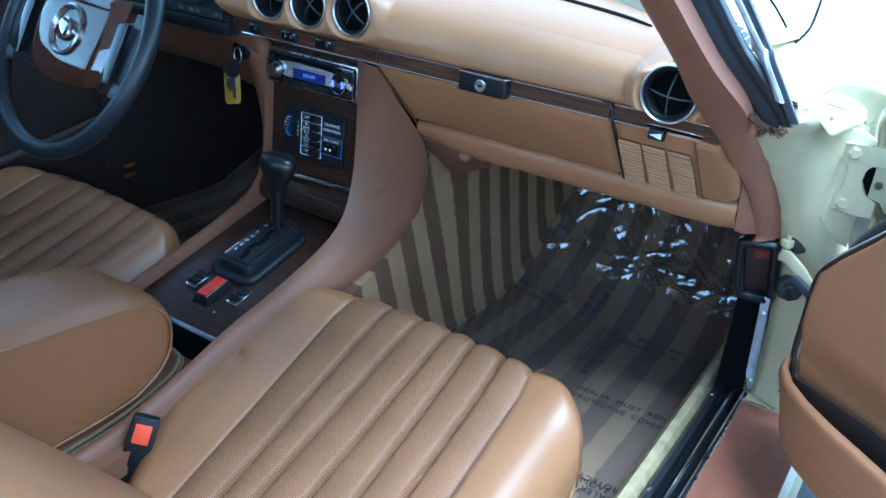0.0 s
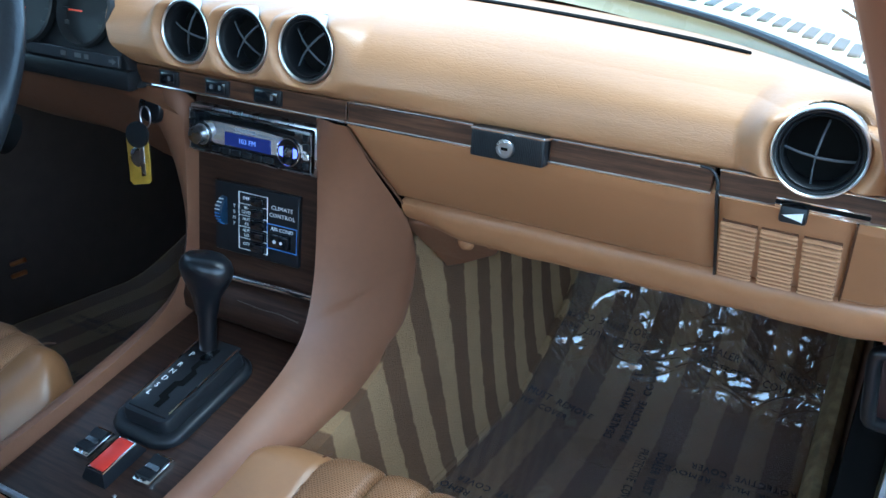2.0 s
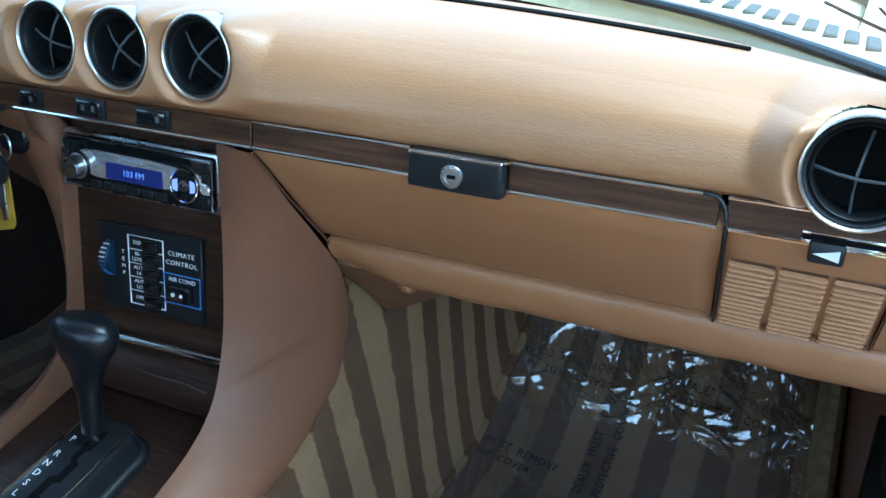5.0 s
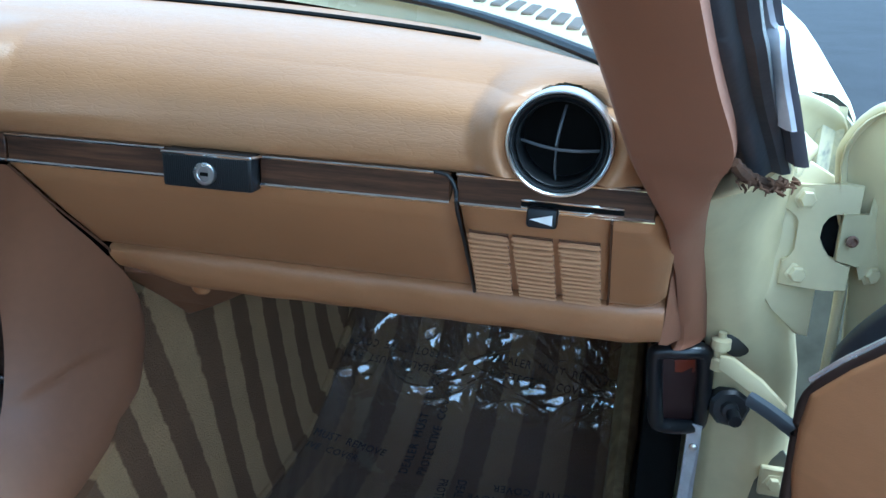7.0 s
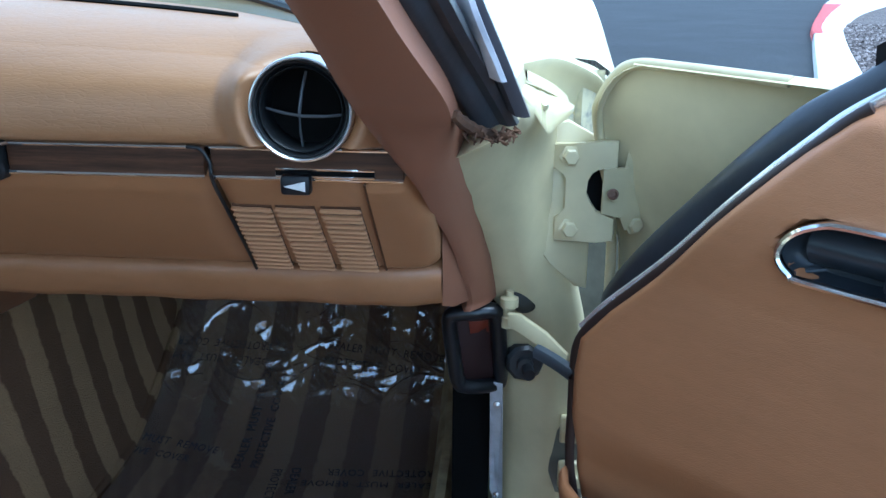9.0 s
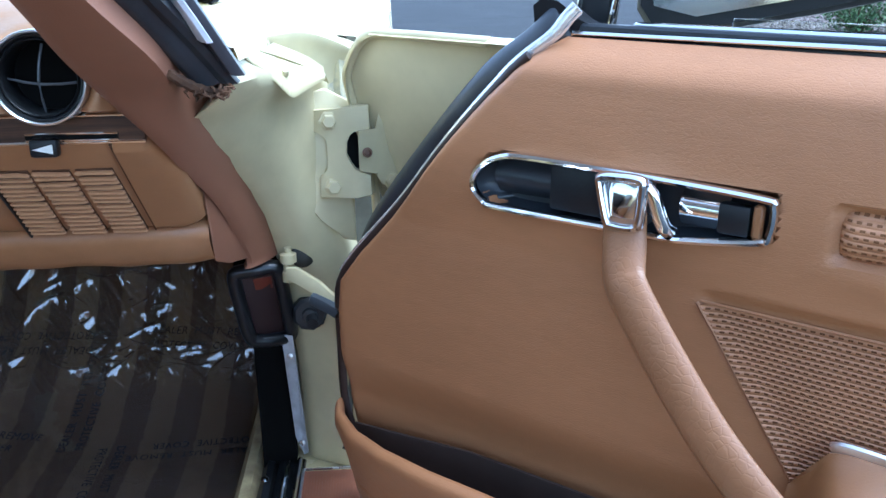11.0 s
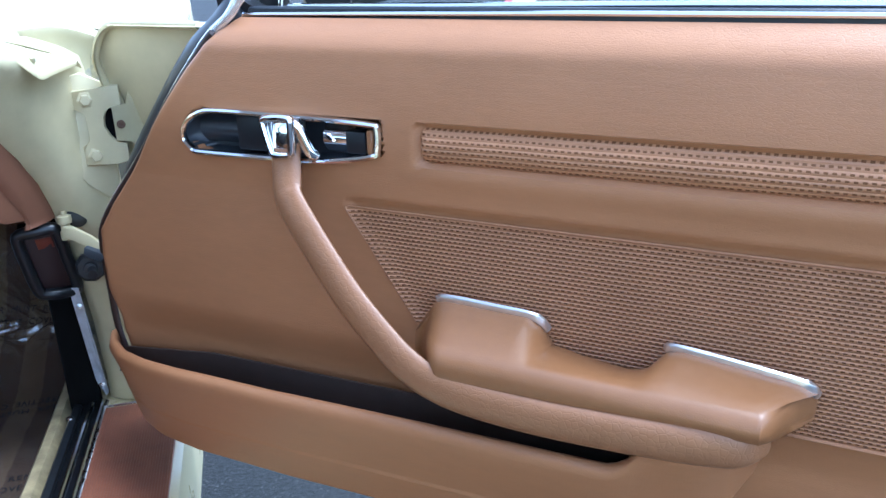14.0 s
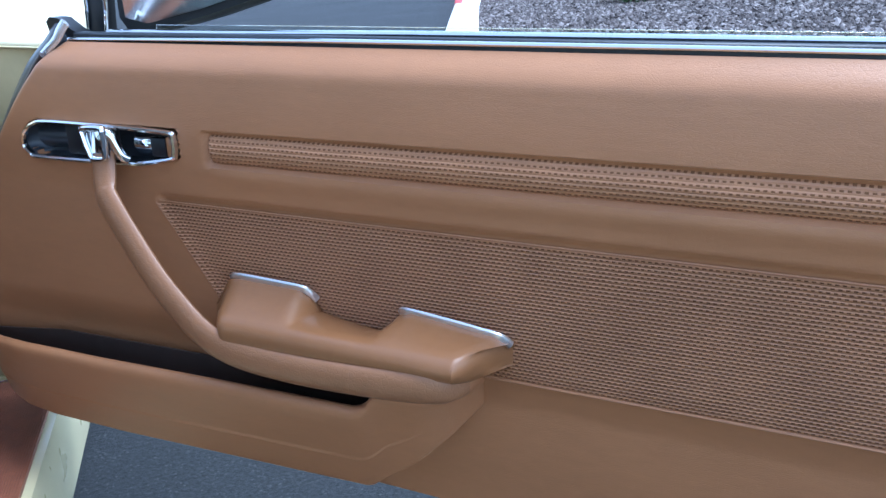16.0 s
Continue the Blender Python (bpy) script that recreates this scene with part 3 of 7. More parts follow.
# frayed trim edge at the foot of the seal
fr = bmesh.new()
q = random.Random(9)
for i in range(32):
    p = Vector((0.772 + q.random() * 0.034, 0.950 + q.random() * 0.014, 0.914 + q.random() * 0.010))
    tube([p, p + Vector((q.uniform(-0.002, 0.004), -0.003, -q.uniform(0.000, 0.003))), p + Vector((q.uniform(-0.002, 0.006), -0.005, -q.uniform(0.001, 0.006)))], [0.0015, 0.0012, 0.0005], 4, fr)
tube(smooth_line([(0.765, 0.925, 0.936), (0.770, 0.938, 0.929), (0.778, 0.952, 0.922), (0.788, 0.960, 0.917), (0.802, 0.962, 0.915)], 3), [0.003, 0.0045, 0.0035, 0.005, 0.004, 0.0048, 0.0036, 0.005, 0.004, 0.0045, 0.0035, 0.004, 0.002], 7, fr)
shell_part("frayed_edge", fr, plain("rotten_foam", (0.075, 0.037, 0.018), 0.95, var=0.5, scale=90), "crumbling brown foam edge")
S_C = [(0.7900, 0.975, 0.925), (0.7695, 0.920, 0.9700), (0.7510, 0.854, 1.0135), (0.740, 0.820, 1.038), (0.698, 0.663, 1.160), (0.648, 0.480, 1.303)]
S_AX = (0.70, 0.71, 0.0)


def flat_bar(pts, hw, ht, wide, prof):
    """A band with its own cross-section, hw wide along the axis wide and ht thick."""
    w = Vector(wide).normalized()
    rows = []
    for i, p in enumerate(pts):
        d = (pts[min(i + 1, len(pts) - 1)] - pts[max(i - 1, 0)]).normalized()
        n = d.cross(w).normalized()
        if n.y > 0:
            n = -n
        rows.append([p + w * hw * u + n * ht * v for u, v in prof])
    return loft(rows, close_u=True, caps=True)


SEALP = [(-1, -0.6), (-1, 0.5), (-0.8, 0.9), (-0.4, 1.0), (-0.1, 0.75), (0.05, 0.7), (0.3, 1.15), (0.7, 1.15), (0.95, 0.7), (1, -0.6)]
shell_part("door_seal_post", flat_bar(smooth_line(S_C, 5), 0.0225, 0.009, S_AX, SEALP), M_OLDRUBBER, "black rubber post seal")
shell_part("post_gutter_chrome", flat_bar(smooth_line([(0.7910, 0.934, 0.960), (0.7826, 0.916, 0.982), (0.7710, 0.888, 1.012), (0.7595, 0.868, 1.038), (0.718, 0.713, 1.156), (0.667, 0.528, 1.300)], 5), 0.0048, 0.010, S_AX, [(-1, -1), (-1, 0.7), (-0.5, 1), (0.5, 1), (1, 0.7), (1, -1)]), M_SILVER)
shell_part("post_gutter_edge", flat_bar(smooth_line([(0.8090, 0.967, 0.931), (0.7925, 0.930, 0.973), (0.7765, 0.898, 1.011), (0.7655, 0.875, 1.038), (0.726, 0.727, 1.154), (0.676, 0.541, 1.299)], 5), 0.0075, 0.007, S_AX, [(-1, -1), (-1, 0.6), (-0.3, 1), (0.5, 1), (1, 0.5), (1, -1)]), plain("grey_gutter", (0.055, 0.055, 0.065), 0.35))

# cream door pillar below the post
rows = []
for z, x0, y0, x1, y1 in [(0.940, 0.800, 1.01, 0.806, 1.07), (0.930, 0.800, 0.995, 0.820, 1.12), (0.918, 0.800, 0.985, 0.836, 1.165), (0.905, 0.788, 0.985, 0.850, 1.205), (0.885, 0.757, 1.015, 0.853, 1.242), (0.865, 0.758, 1.05, 0.853, 1.24), (0.83, 0.764, 1.115, 0.853, 1.242), (0.78, 0.773, 1.18, 0.853, 1.243), (0.74, 0.782, 1.220, 0.858, 1.246),
                          (0.70, 0.788, 1.242, 0.872, 1.252), (0.65, 0.794, 1.262, 0.884, 1.262), (0.58, 0.803, 1.275, 0.892, 1.275), (0.50, 0.805, 1.30, 0.900, 1.292), (0.42, 0.805, 1.315, 0.905, 1.30), (0.353, 0.803, 1.33, 0.905, 1.305)]:
    row = [(x0 - 0.01, y0 + 0.06, z), (x0, y0 + 0.006, z)]
    for k in range(1, 8):
        s = k / 7
        row.append((lerp(x0, x1, s), lerp(y0, y1, s) - 0.015 * min(s / 0.57, (1 - s) / 0.43), z))
    row += [(x1 + 0.006, y1 + 0.006, z), (x1 + 0.010, y1 + 0.02, z), (x1 + 0.012, y1 + 0.30, z)]
    rows.append(row)
shell_part("door_pillar", loft(rows), M_CREAMDIRT, "weathered cream-painted door pillar")
# panel between cowl and pillar
rows = []
for k in range(13):
    y = lerp(0.995, 1.40, k / 12)
    xo = pw(y, [(0.935, 0.798), (1.01, 0.806), (1.1, 0.812), (1.15, 0.812), (1.40, 0.80)])
    xi = pw(y, [(0.935, 0.765), (1.01, 0.74), (1.06, 0.71), (1.12, 0.69), (1.4, 0.64)])
    zi = pw(y, [(0.935, 0.948), (1.01, 0.958), (1.06, 0.972), (1.12, 0.982), (1.4, 1.000)])
    rows.append([(lerp(xi, xo, j / 6), y, lerp(zi, 0.944 + 0.006 * sstep(0.935, 1.02, y), (j / 6) ** 1.2)) for j in range(7)] + [(xo + 0.003, y + 0.002, 0.938)])
shell_part("cowl_side", loft(rows), M_CREAM, "cream-painted cowl side")
shell_part("hinge_plate", slab([(0.838, 1.236, 0.868), (0.841, 1.238, 0.80), (0.840, 1.238, 0.740), (0.851, 1.240, 0.728), (0.876, 1.244, 0.703), (0.890, 1.246, 0.70), (0.890, 1.246, 0.868), (0.862, 1.241, 0.884), (0.846, 1.237, 0.880)], (0, -0.005, 0), 0.002, 2), M_CREAMDIRT, "raised cream-painted hinge panel")
shell_part("post_foot", slab([(0.733, 1.065, 0.832), (0.7445, 1.105, 0.800), (0.7430, 1.122, 0.7464), (0.7405, 1.138, 0.7137), (0.750, 1.170, 0.700), (0.764, 1.205, 0.694), (0.767, 1.212, 0.730), (0.757, 1.155, 0.780), (0.746, 1.095, 0.822)], (0.002, 0.035, 0.004), 0.002), M_PILLAR, "brown vinyl post foot")
shell_part("cowl_underlay", box(0.55, 0.80, 1.20, 1.80, 0.912, 0.920), M_CREAM)
for _l2 in ([(0.60, 1.60, 1.0215), (0.65, 1.50, 1.004), (0.70, 1.37, 0.9895)], [(0.73, 1.31, 0.9765), (0.722, 1.45, 0.983), (0.70, 1.62, 0.990), (0.672, 1.82, 1.015)]):
    shell_part("bonnet_gap", tube(smooth_line(_l2, 6), 0.0022, 6), M_DARK)
# folded cowl corner over the pillar
lower = smooth_line([(0.799, 1.006, 0.945), (0.8067, 1.03, 0.9394), (0.8214, 1.08, 0.917), (0.8340, 1.117, 0.8945), (0.8374, 1.125, 0.891), (0.8410, 1.134, 0.8912), (0.8453, 1.15, 0.893), (0.8617, 1.20, 0.898), (0.8650, 1.215, 0.899)], 4)
upper = smooth_line([(0.790, 1.03, 0.951), (0.797, 1.05, 0.949), (0.8100, 1.10, 0.943), (0.8200, 1.135, 0.9345), (0.8260, 1.15, 0.930), (0.8330, 1.165, 0.924), (0.8400, 1.18, 0.919), (0.8560, 1.207, 0.908), (0.8655, 1.220, 0.901)], 4)
rows = []
for i, (p, u) in enumerate(zip(lower, upper)):
    k = i / (len(lower) - 1)
    puff = Vector((0.2, -0.7, 0.7)) * 0.007 * math.sin(math.pi * k)
    rows.append([u + Vector((0.002, 0.016, -0.012)), u + Vector((0, 0.004, -0.001)), u, u.lerp(p, 0.3) + puff, u.lerp(p, 0.6) + puff, u.lerp(p, 0.9) + puff * 0.45, p, p + Vector((0.0, 0.0015, -0.0025)), p + Vector((-0.001, 0.006, 0.0005))])
shell_part("cowl_corner", loft(rows), M_CREAM, "cream-painted cowl corner flap")
# arched rear end of the fender behind the flap
top = smooth_line([(0.780, 1.09, 0.9440), (0.7905, 1.11, 0.9445), (0.7977, 1.13, 0.9455), (0.8187, 1.17, 0.9475), (0.8441, 1.22, 0.9469), (0.8722, 1.26, 0.9355), (0.8975, 1.29, 0.9189), (0.9070, 1.30, 0.8990), (0.9090, 1.304, 0.870)], 4)
shell_part("fender_arch", loft([[p + Vector((-0.010, 0.14, 0.004)), p + Vector((-0.004, 0.03, 0.003)), p + Vector((0, 0.006, 0.0012)), p, p + Vector((0.0, 0.001, -0.004)), p + Vector((-0.001, 0.008, -0.012)), p + Vector((-0.002, 0.020, -0.028)), p + Vector((-0.004, 0.026, -0.06))] for p in top]), M_CREAMDIRT, "cream-painted arched fender end")
shell_part("fender_inner", loft([[(lerp(0.838, 0.902, k / 8), 1.262 + 0.040 * k / 8 + 0.004 * math.sin(k * 2.1), z) for k in range(9)] for z in (0.928, 0.915, 0.90, 0.88, 0.85, 0.80)]), M_GRIME, "grimy cream inner fender")
shell_part("cowl_corner_screw", lathe((0.8318, 1.1215, 0.9155), (0.2, -0.7, 0.7), [(0.0, 0.003), (0.003, 0.0026), (0.0045, 0.0), (0.0045, -0.004)], 14), M_CREAMDIRT)

# fender, bonnet and cowl
rows = []
for y, xe, zt in [(1.352, 0.922, 0.936), (1.36, 0.925, 0.940), (1.5, 0.931, 0.955), (1.7, 0.940, 0.975), (1.9, 0.948, 0.993), (2.2, 0.955, 1.012), (2.6, 0.955, 1.022), (3.0, 0.94, 1.015), (3.3, 0.90, 0.99), (3.5, 0.8, 0.9)]:
    rows.append([(xe - 0.02, y, 0.25), (xe, y, 0.40), (xe + 0.012, y, 0.65), (xe + 0.004, y, 0.84), (xe - 0.002, y, zt - 0.03), (xe - 0.010, y, zt - 0.014), (xe - 0.026, y, zt - 0.003), (xe - 0.055, y, zt), (xe - 0.10, y, zt - 0.004), (xe - 0.14, y, zt - 0.004), (xe - 0.20, y, zt + 0.010), (xe - 0.29, y, zt + 0.028)])
shell_part("front_fender", loft(rows), M_CREAM, "cream-painted front fender")
# folded rear end of the fender
rows = []
for k in range(15):
    s = k / 14
    x = lerp(0.782, 0.921, s)
    zt = 0.936 - 0.012 * (2 * s - 0.9) ** 2 - 0.018 * s ** 8
    rows.append([(x, 1.352, zt), (x, 1.346, zt - 0.004), (x, 1.350, zt - 0.010), (x - 0.004, 1.365, zt - 0.02 - 0.01 * math.sin(9 * s)), (x - 0.008, 1.385 + 0.012 * math.sin(7 * s), 0.86), (x - 0.008, 1.39, 0.78), (x - 0.008, 1.39, 0.36)])
shell_part("fender_end", loft(rows), M_GRIME, "weathered folded fender end")
rows = []
for y, w, zt in [(1.50, 0.655, 1.045), (1.8, 0.655, 1.060), (2.2, 0.67, 1.075), (2.7, 0.67, 1.075), (3.1, 0.65, 1.055), (3.4, 0.62, 1.0), (3.5, 0.6, 0.8)]:
    rows.append([(sx * w - 0.005, y, zt - (0.068 if y < 3 else 0.05) * abs(sx) ** 2) for sx in (-1.3, -1, -0.8, -0.6, -0.4, -0.2, 0, 0.2, 0.4, 0.6, 0.8, 1)])
shell_part("bonnet", loft(rows), M_CREAM, "cream-painted bonnet")


def screen_y(x):
    return 1.40 - 0.62 * max(0, abs(x + 0.01) - 0.05) ** 2 - 1.25 * max(0.0, abs(x + 0.01) - 0.50) ** 1.5


def crown(x):
    return 1.008 - 0.068 * (x + 0.01) ** 2


def cowl_z(x):
    return 1.042 - 0.125 * (x + 0.01) ** 2


rows = []
for i in range(57):
    x = -0.735 + i * 0.0259
    yb = screen_y(x)
    zz = cowl_z(x)
    rows.append([(x, yb + 0.015, zz - 0.03), (x, yb + 0.030, zz - 0.004), (x * 1.005, yb + 0.045, zz + 0.001), (x * 1.01, yb + 0.10, zz + 0.008), (x * 1.01, yb + 0.16, zz + 0.013), (x * 1.02, yb + 0.19, zz + 0.012), (x * 1.02, max(yb + 0.22, 1.50), zz - 0.004)])
shell_part("cowl", loft(rows), M_CREAM, "cream-painted cowl panel")
# raised bars in a dark tone that paints the shade of the cowl slots
slot = box(-0.0062, 0.0062, -0.033, 0.033, -0.004, 0.0022, 0.0015, 1)
slot_me = bpy.data.meshes.new("cowl_slot")
slot.to_mesh(slot_me)
slot.free()
slot_me.materials.append(plain("cowl_slot_shadow", (0.07, 0.08, 0.08), 0.8))
x, ax_pts = 0.0, []
while x < 0.705:
    ax_pts.append(x)
    dy = (screen_y(x + 0.001) - screen_y(x)) / 0.001
    x += 0.0295 / math.hypot(1, dy)
for xx in sorted({round(q, 5) for q in ax_pts} | {round(-q, 5) for q in ax_pts}):
    ob = put("cowl_slot", slot_me, None, shell)
    ob.matrix_basis = pose(xx * 1.01, screen_y(xx) + 0.102, cowl_z(xx) + 0.0082, 5, math.degrees(math.atan(0.25 * xx)), 0)

# windscreen with its lower seal
rows = []
for i in range(33):
    x = -0.735 + i * 0.0455
    yb = screen_y(x)
    zb = cowl_z(x) - 0.012
    rows.append([(x * 1.0, yb + 0.03, zb), (x * 0.93, yb - 0.21, zb + 0.155), (x * 0.86, yb - 0.47, zb + 0.315)])
shell_part("windscreen", loft(rows), glass_material("windscreen_glass", (0.80, 0.84, 0.82)), "clear curved windscreen", facing=(0, -1, 0))
shell_part("windscreen_seal", tube([(x, screen_y(x) + 0.020, cowl_z(x) - 0.004) for x in [-0.735 + k * 0.03625 for k in range(41)]], 0.007, 8, ry=0.005), M_RUBBER, "black rubber windscreen seal")
shell_part("windscreen_header", tube([(x * 0.86, screen_y(x) - 0.45, crown(x) + 0.312) for x in [-0.70 + k * 0.05 for k in range(29)]], 0.022, 10, ry=0.03), M_PILLAR)
shell_part("kick_panel", box(0.748, 0.775, 1.345, 2.27, 0.22, 0.80, 0.004, 1), M_CONSOLE, "brown vinyl footwell side panel")

# rear quarters and deck behind the doors, unseen, added to block low sky light
for sx in (1, -1):
    rows = []
    for y in (-0.17, -0.19, -0.6, -1.2, -1.9):
        k = sstep(-1.2, -1.9, y) * 0.12
        rows.append([(sx * 0.70 - 0.005, y, 0.93), (sx * (0.84 - k) - 0.005, y, 0.925), (sx * (0.89 - k) - 0.005, y, 0.90), (sx * (0.91 - k) - 0.005, y, 0.80), (sx * (0.92 - k) - 0.005, y, 0.60), (sx * (0.90 - k) - 0.005, y, 0.30), (sx * 0.75 - 0.005, y, 0.22), (sx * 0.70 - 0.005, y, 0.5)])
    shell_part("rear_quarter", loft(rows, close_u=True, caps=True), M_CREAM, "cream-painted rear quarter")
shell_part("rear_deck", box(-0.72, 0.71, -1.9, -0.78, 0.3, 0.925, 0.03, 3), M_CREAM, "cream-painted rear deck")

shell_part("kick_panel_seal", box(0.740, 0.788, 1.328, 1.346, 0.30, 0.60, 0.004, 2), M_DARK, "black rubber kick panel edge")

# hardtop overhead, out of view, added to shade the cabin
rows = []
for y, z in [(0.94, 1.32), (0.6, 1.345), (0.2, 1.345), (-0.2, 1.33), (-0.42, 1.30)]:
    rows.append([(sx * 0.665, y, z - 0.055 * abs(sx) ** 3) for sx in (-1, -0.8, -0.5, -0.2, 0, 0.2, 0.5, 0.8, 1)])
hard = loft(rows)
bmesh.ops.solidify(hard, geom=hard.faces[:], thickness=0.03)
shell_part("hardtop", hard, plain("grey_headlining", (0.30, 0.28, 0.26), 0.9), "plain grey hardtop lining, unseen, added to shade the cabin")
shell_part("driver_window_frame", slab([(-0.77, 0.9, 0.90), (-0.77, -0.75, 0.90), (-0.65, -0.65, 1.27), (-0.65, 0.55, 1.29)], (-0.006, 0, 0)), glass_material("tinted_glass", (0.75, 0.8, 0.78)), "closed driver window glass").visible_shadow = False

# driver side: plain door lining and post; the lining's dark brown stands for shade
shell_part("driver_door_lining", slab([(-0.78, 1.20, 0.30), (-0.78, -0.6, 0.30), (-0.77, -0.6, 0.90), (-0.77, 1.15, 0.90)], (-0.05, 0, 0), 0.01), M_SHADEDBROWN, "driver door lining, its shade painted as dark brown")
shell_part("driver_door_ledge", tube(smooth_line([(-0.755, 1.15, 0.545), (-0.75, 0.9, 0.50), (-0.745, 0.6, 0.47), (-0.745, 0.2, 0.47)], 4), 0.012, 10), M_SHADEDBROWN)
# two copper bars stand in for orange glints of light in the footwell
for _z in (0.395, 0.42):
    shell_part("pedal_edge", tube([(-0.732, 1.188, _z), (-0.705, 1.198, _z + 0.014)], 0.0048, 8), plain("copper_glint", (0.75, 0.32, 0.12), 0.3, 1.0) if _z < 0.4 else bpy.data.materials["copper_glint"])
shell_part("driver_kick_panel", box(-0.80, -0.775, 1.17, 2.3, 0.22, 0.97, 0.004, 1), M_SHADEDBROWN, "footwell side panel, its shade painted as dark brown")
shell_part("driver_fender", slab([(-0.86, 1.2, 0.25), (-0.86, 3.3, 0.25), (-0.86, 3.3, 0.88), (-0.86, 1.2, 0.94)], (-0.04, 0, 0)), M_CREAM)
rows = []
for p, qq in zip(a, b):
    rows.append([(-0.02 - v.x, v.y + 0.0, v.z) for v in (p + Vector((0, 0.05, 0)), p, p.lerp(qq, 0.5) + Vector((0, -0.01, 0)), qq, qq + Vector((0, 0.05, 0)))])
# hardtop quarter, out of view, added to cut the light on the seat backs
shell_part("hardtop_quarter", slab([(0.66, -0.62, 0.93), (0.66, -0.78, 0.93), (0.60, -0.46, 1.28), (0.60, -0.34, 1.28)], (0.03, 0, 0)), bpy.data.materials["grey_headlining"], "plain hardtop quarter, unseen, added to block side light")
shell_part("driver_post_trim", loft(rows), M_PILLAR)

# ---- dashboard ----
dash = thing("dashboard", (0.28, 1.05, 0.86), "tan vinyl dashboard with a dark wood strip and round vents", "dashboard")
PROFILE = [(1.004, 0.8955), (0.997, 0.9000), (0.993, 0.908), (0.993, 0.926), (0.999, 0.946), (1.014, 0.965), (1.04, 0.981), (1.085, 0.994), (1.15, 1.002), (1.24, 1.006), (1.34, 1.005), (1.41, 1.001)]
VENTS = [(-0.0617, 0.9467), (0.0248, 0.9467), (0.1155, 0.9482)]
RV = (0.650, 0.9295)


def pad_point(x, s):
    k = s * (len(PROFILE) - 1)
    i = min(int(k), len(PROFILE) - 2)
    f = k - i
    pr = [Vector((0, *PROFILE[max(0, min(len(PROFILE) - 1, i + d))])) for d in (-1, 0, 1, 2)]
    p = 0.5 * ((2 * pr[1]) + (pr[2] - pr[0]) * f + (2 * pr[0] - 5 * pr[1] + 4 * pr[2] - pr[3]) * f * f + (3 * pr[1] - pr[0] - 3 * pr[2] + pr[3]) * f ** 3)
    y, z = p.y, p.z
    top = sstep(0.93, 1.0, z)
    z += (crown(x) - 1.005) * top
    # the top reaches forward to the screen
    if y > 1.03:
        y = 1.03 + (y - 1.03) * (screen_y(x) + 0.012 - 1.03) / 0.38
    # fuller in front of the three middle vents
    y -= 0.019 * sstep(0.34, 0.16, x) * sstep(0.896, 0.922, z) * (1 - sstep(0.972, 1.0, z))
    front = 1 - sstep(1.0, 1.075, y)
    low = sstep(0.8955, 0.910, z)
    # soft trumpets round the middle vents
    r = min(math.hypot(x - vx, z - vz) for vx, vz in VENTS)
    y = lerp(y, 0.9735, (1 - sstep(0.044, 0.074, r)) * front * low)
    if r < 0.0455:
        y += 0.015 * ((0.0455 - r) / 0.008) ** 1.6 * front
    # rounded cup round the large vent
    r = math.hypot(x - RV[0], z - RV[1])
    y = lerp(y, 0.9715, (1 - sstep(0.046, 0.074, r)) * front * sstep(0.8955, 0.902, z))
    if r < 0.0480:
        y += 0.006 * ((0.0480 - r) / 0.007) ** 1.8 * front
    # right-hand end turns away towards the post
    e = sstep(0.700, 0.745, x)
    y += 0.05 * e * e * (1 - top)
    return Vector((x, y, z))


xs = [-0.167 + k * 0.0021 for k in range(436)]
ss = [0.56 * k / 100 for k in range(100)] + [0.56 + 0.44 * k / 40 for k in range(41)]
bm = bmesh.new()
grid = [[bm.verts.new(pad_point(x + (-0.52 * max(0.0, pad_point(x, s).z - 0.8955) * (1 - (x + 0.167) / 0.05) if x < -0.117 else 0.0), s)) for s in ss] for x in xs]
for i in range(len(xs) - 1):
    for j in range(len(ss) - 1):
        c = (grid[i][j].co + grid[i + 1][j + 1].co) / 2
        if c.y < 1.03 and (any(math.hypot(c.x - vx, c.z - vz) < 0.0372 for vx, vz in VENTS) or math.hypot(c.x - RV[0], c.z - RV[1]) < 0.0385):
            continue
        bm.faces.new((grid[i][j], grid[i + 1][j], grid[i + 1][j + 1], grid[i][j + 1]))
pad = part("pad", bm, M_PAD, dash, "padded tan vinyl dash top")

# long defroster slot near the screen
dl = [pad_point(x, 0.775 + 0.03 * (x / 0.55)) + Vector((0, 0, 0.0012)) for x in [0.06 + 0.02 * k for k in range(25)] + [0.557]]
part("defroster_slot", tube(dl, [0.009] * 22 + [0.0085, 0.007, 0.005, 0.002], 8, ry=0.0022), M_DARK, pad)


M_VANE = plain("grey_vane", (0.09, 0.10, 0.115), 0.35, 0.3)


M_SATIN = plain("satin_chrome", (0.86, 0.87, 0.88), 0.3, 1.0, 0.04)


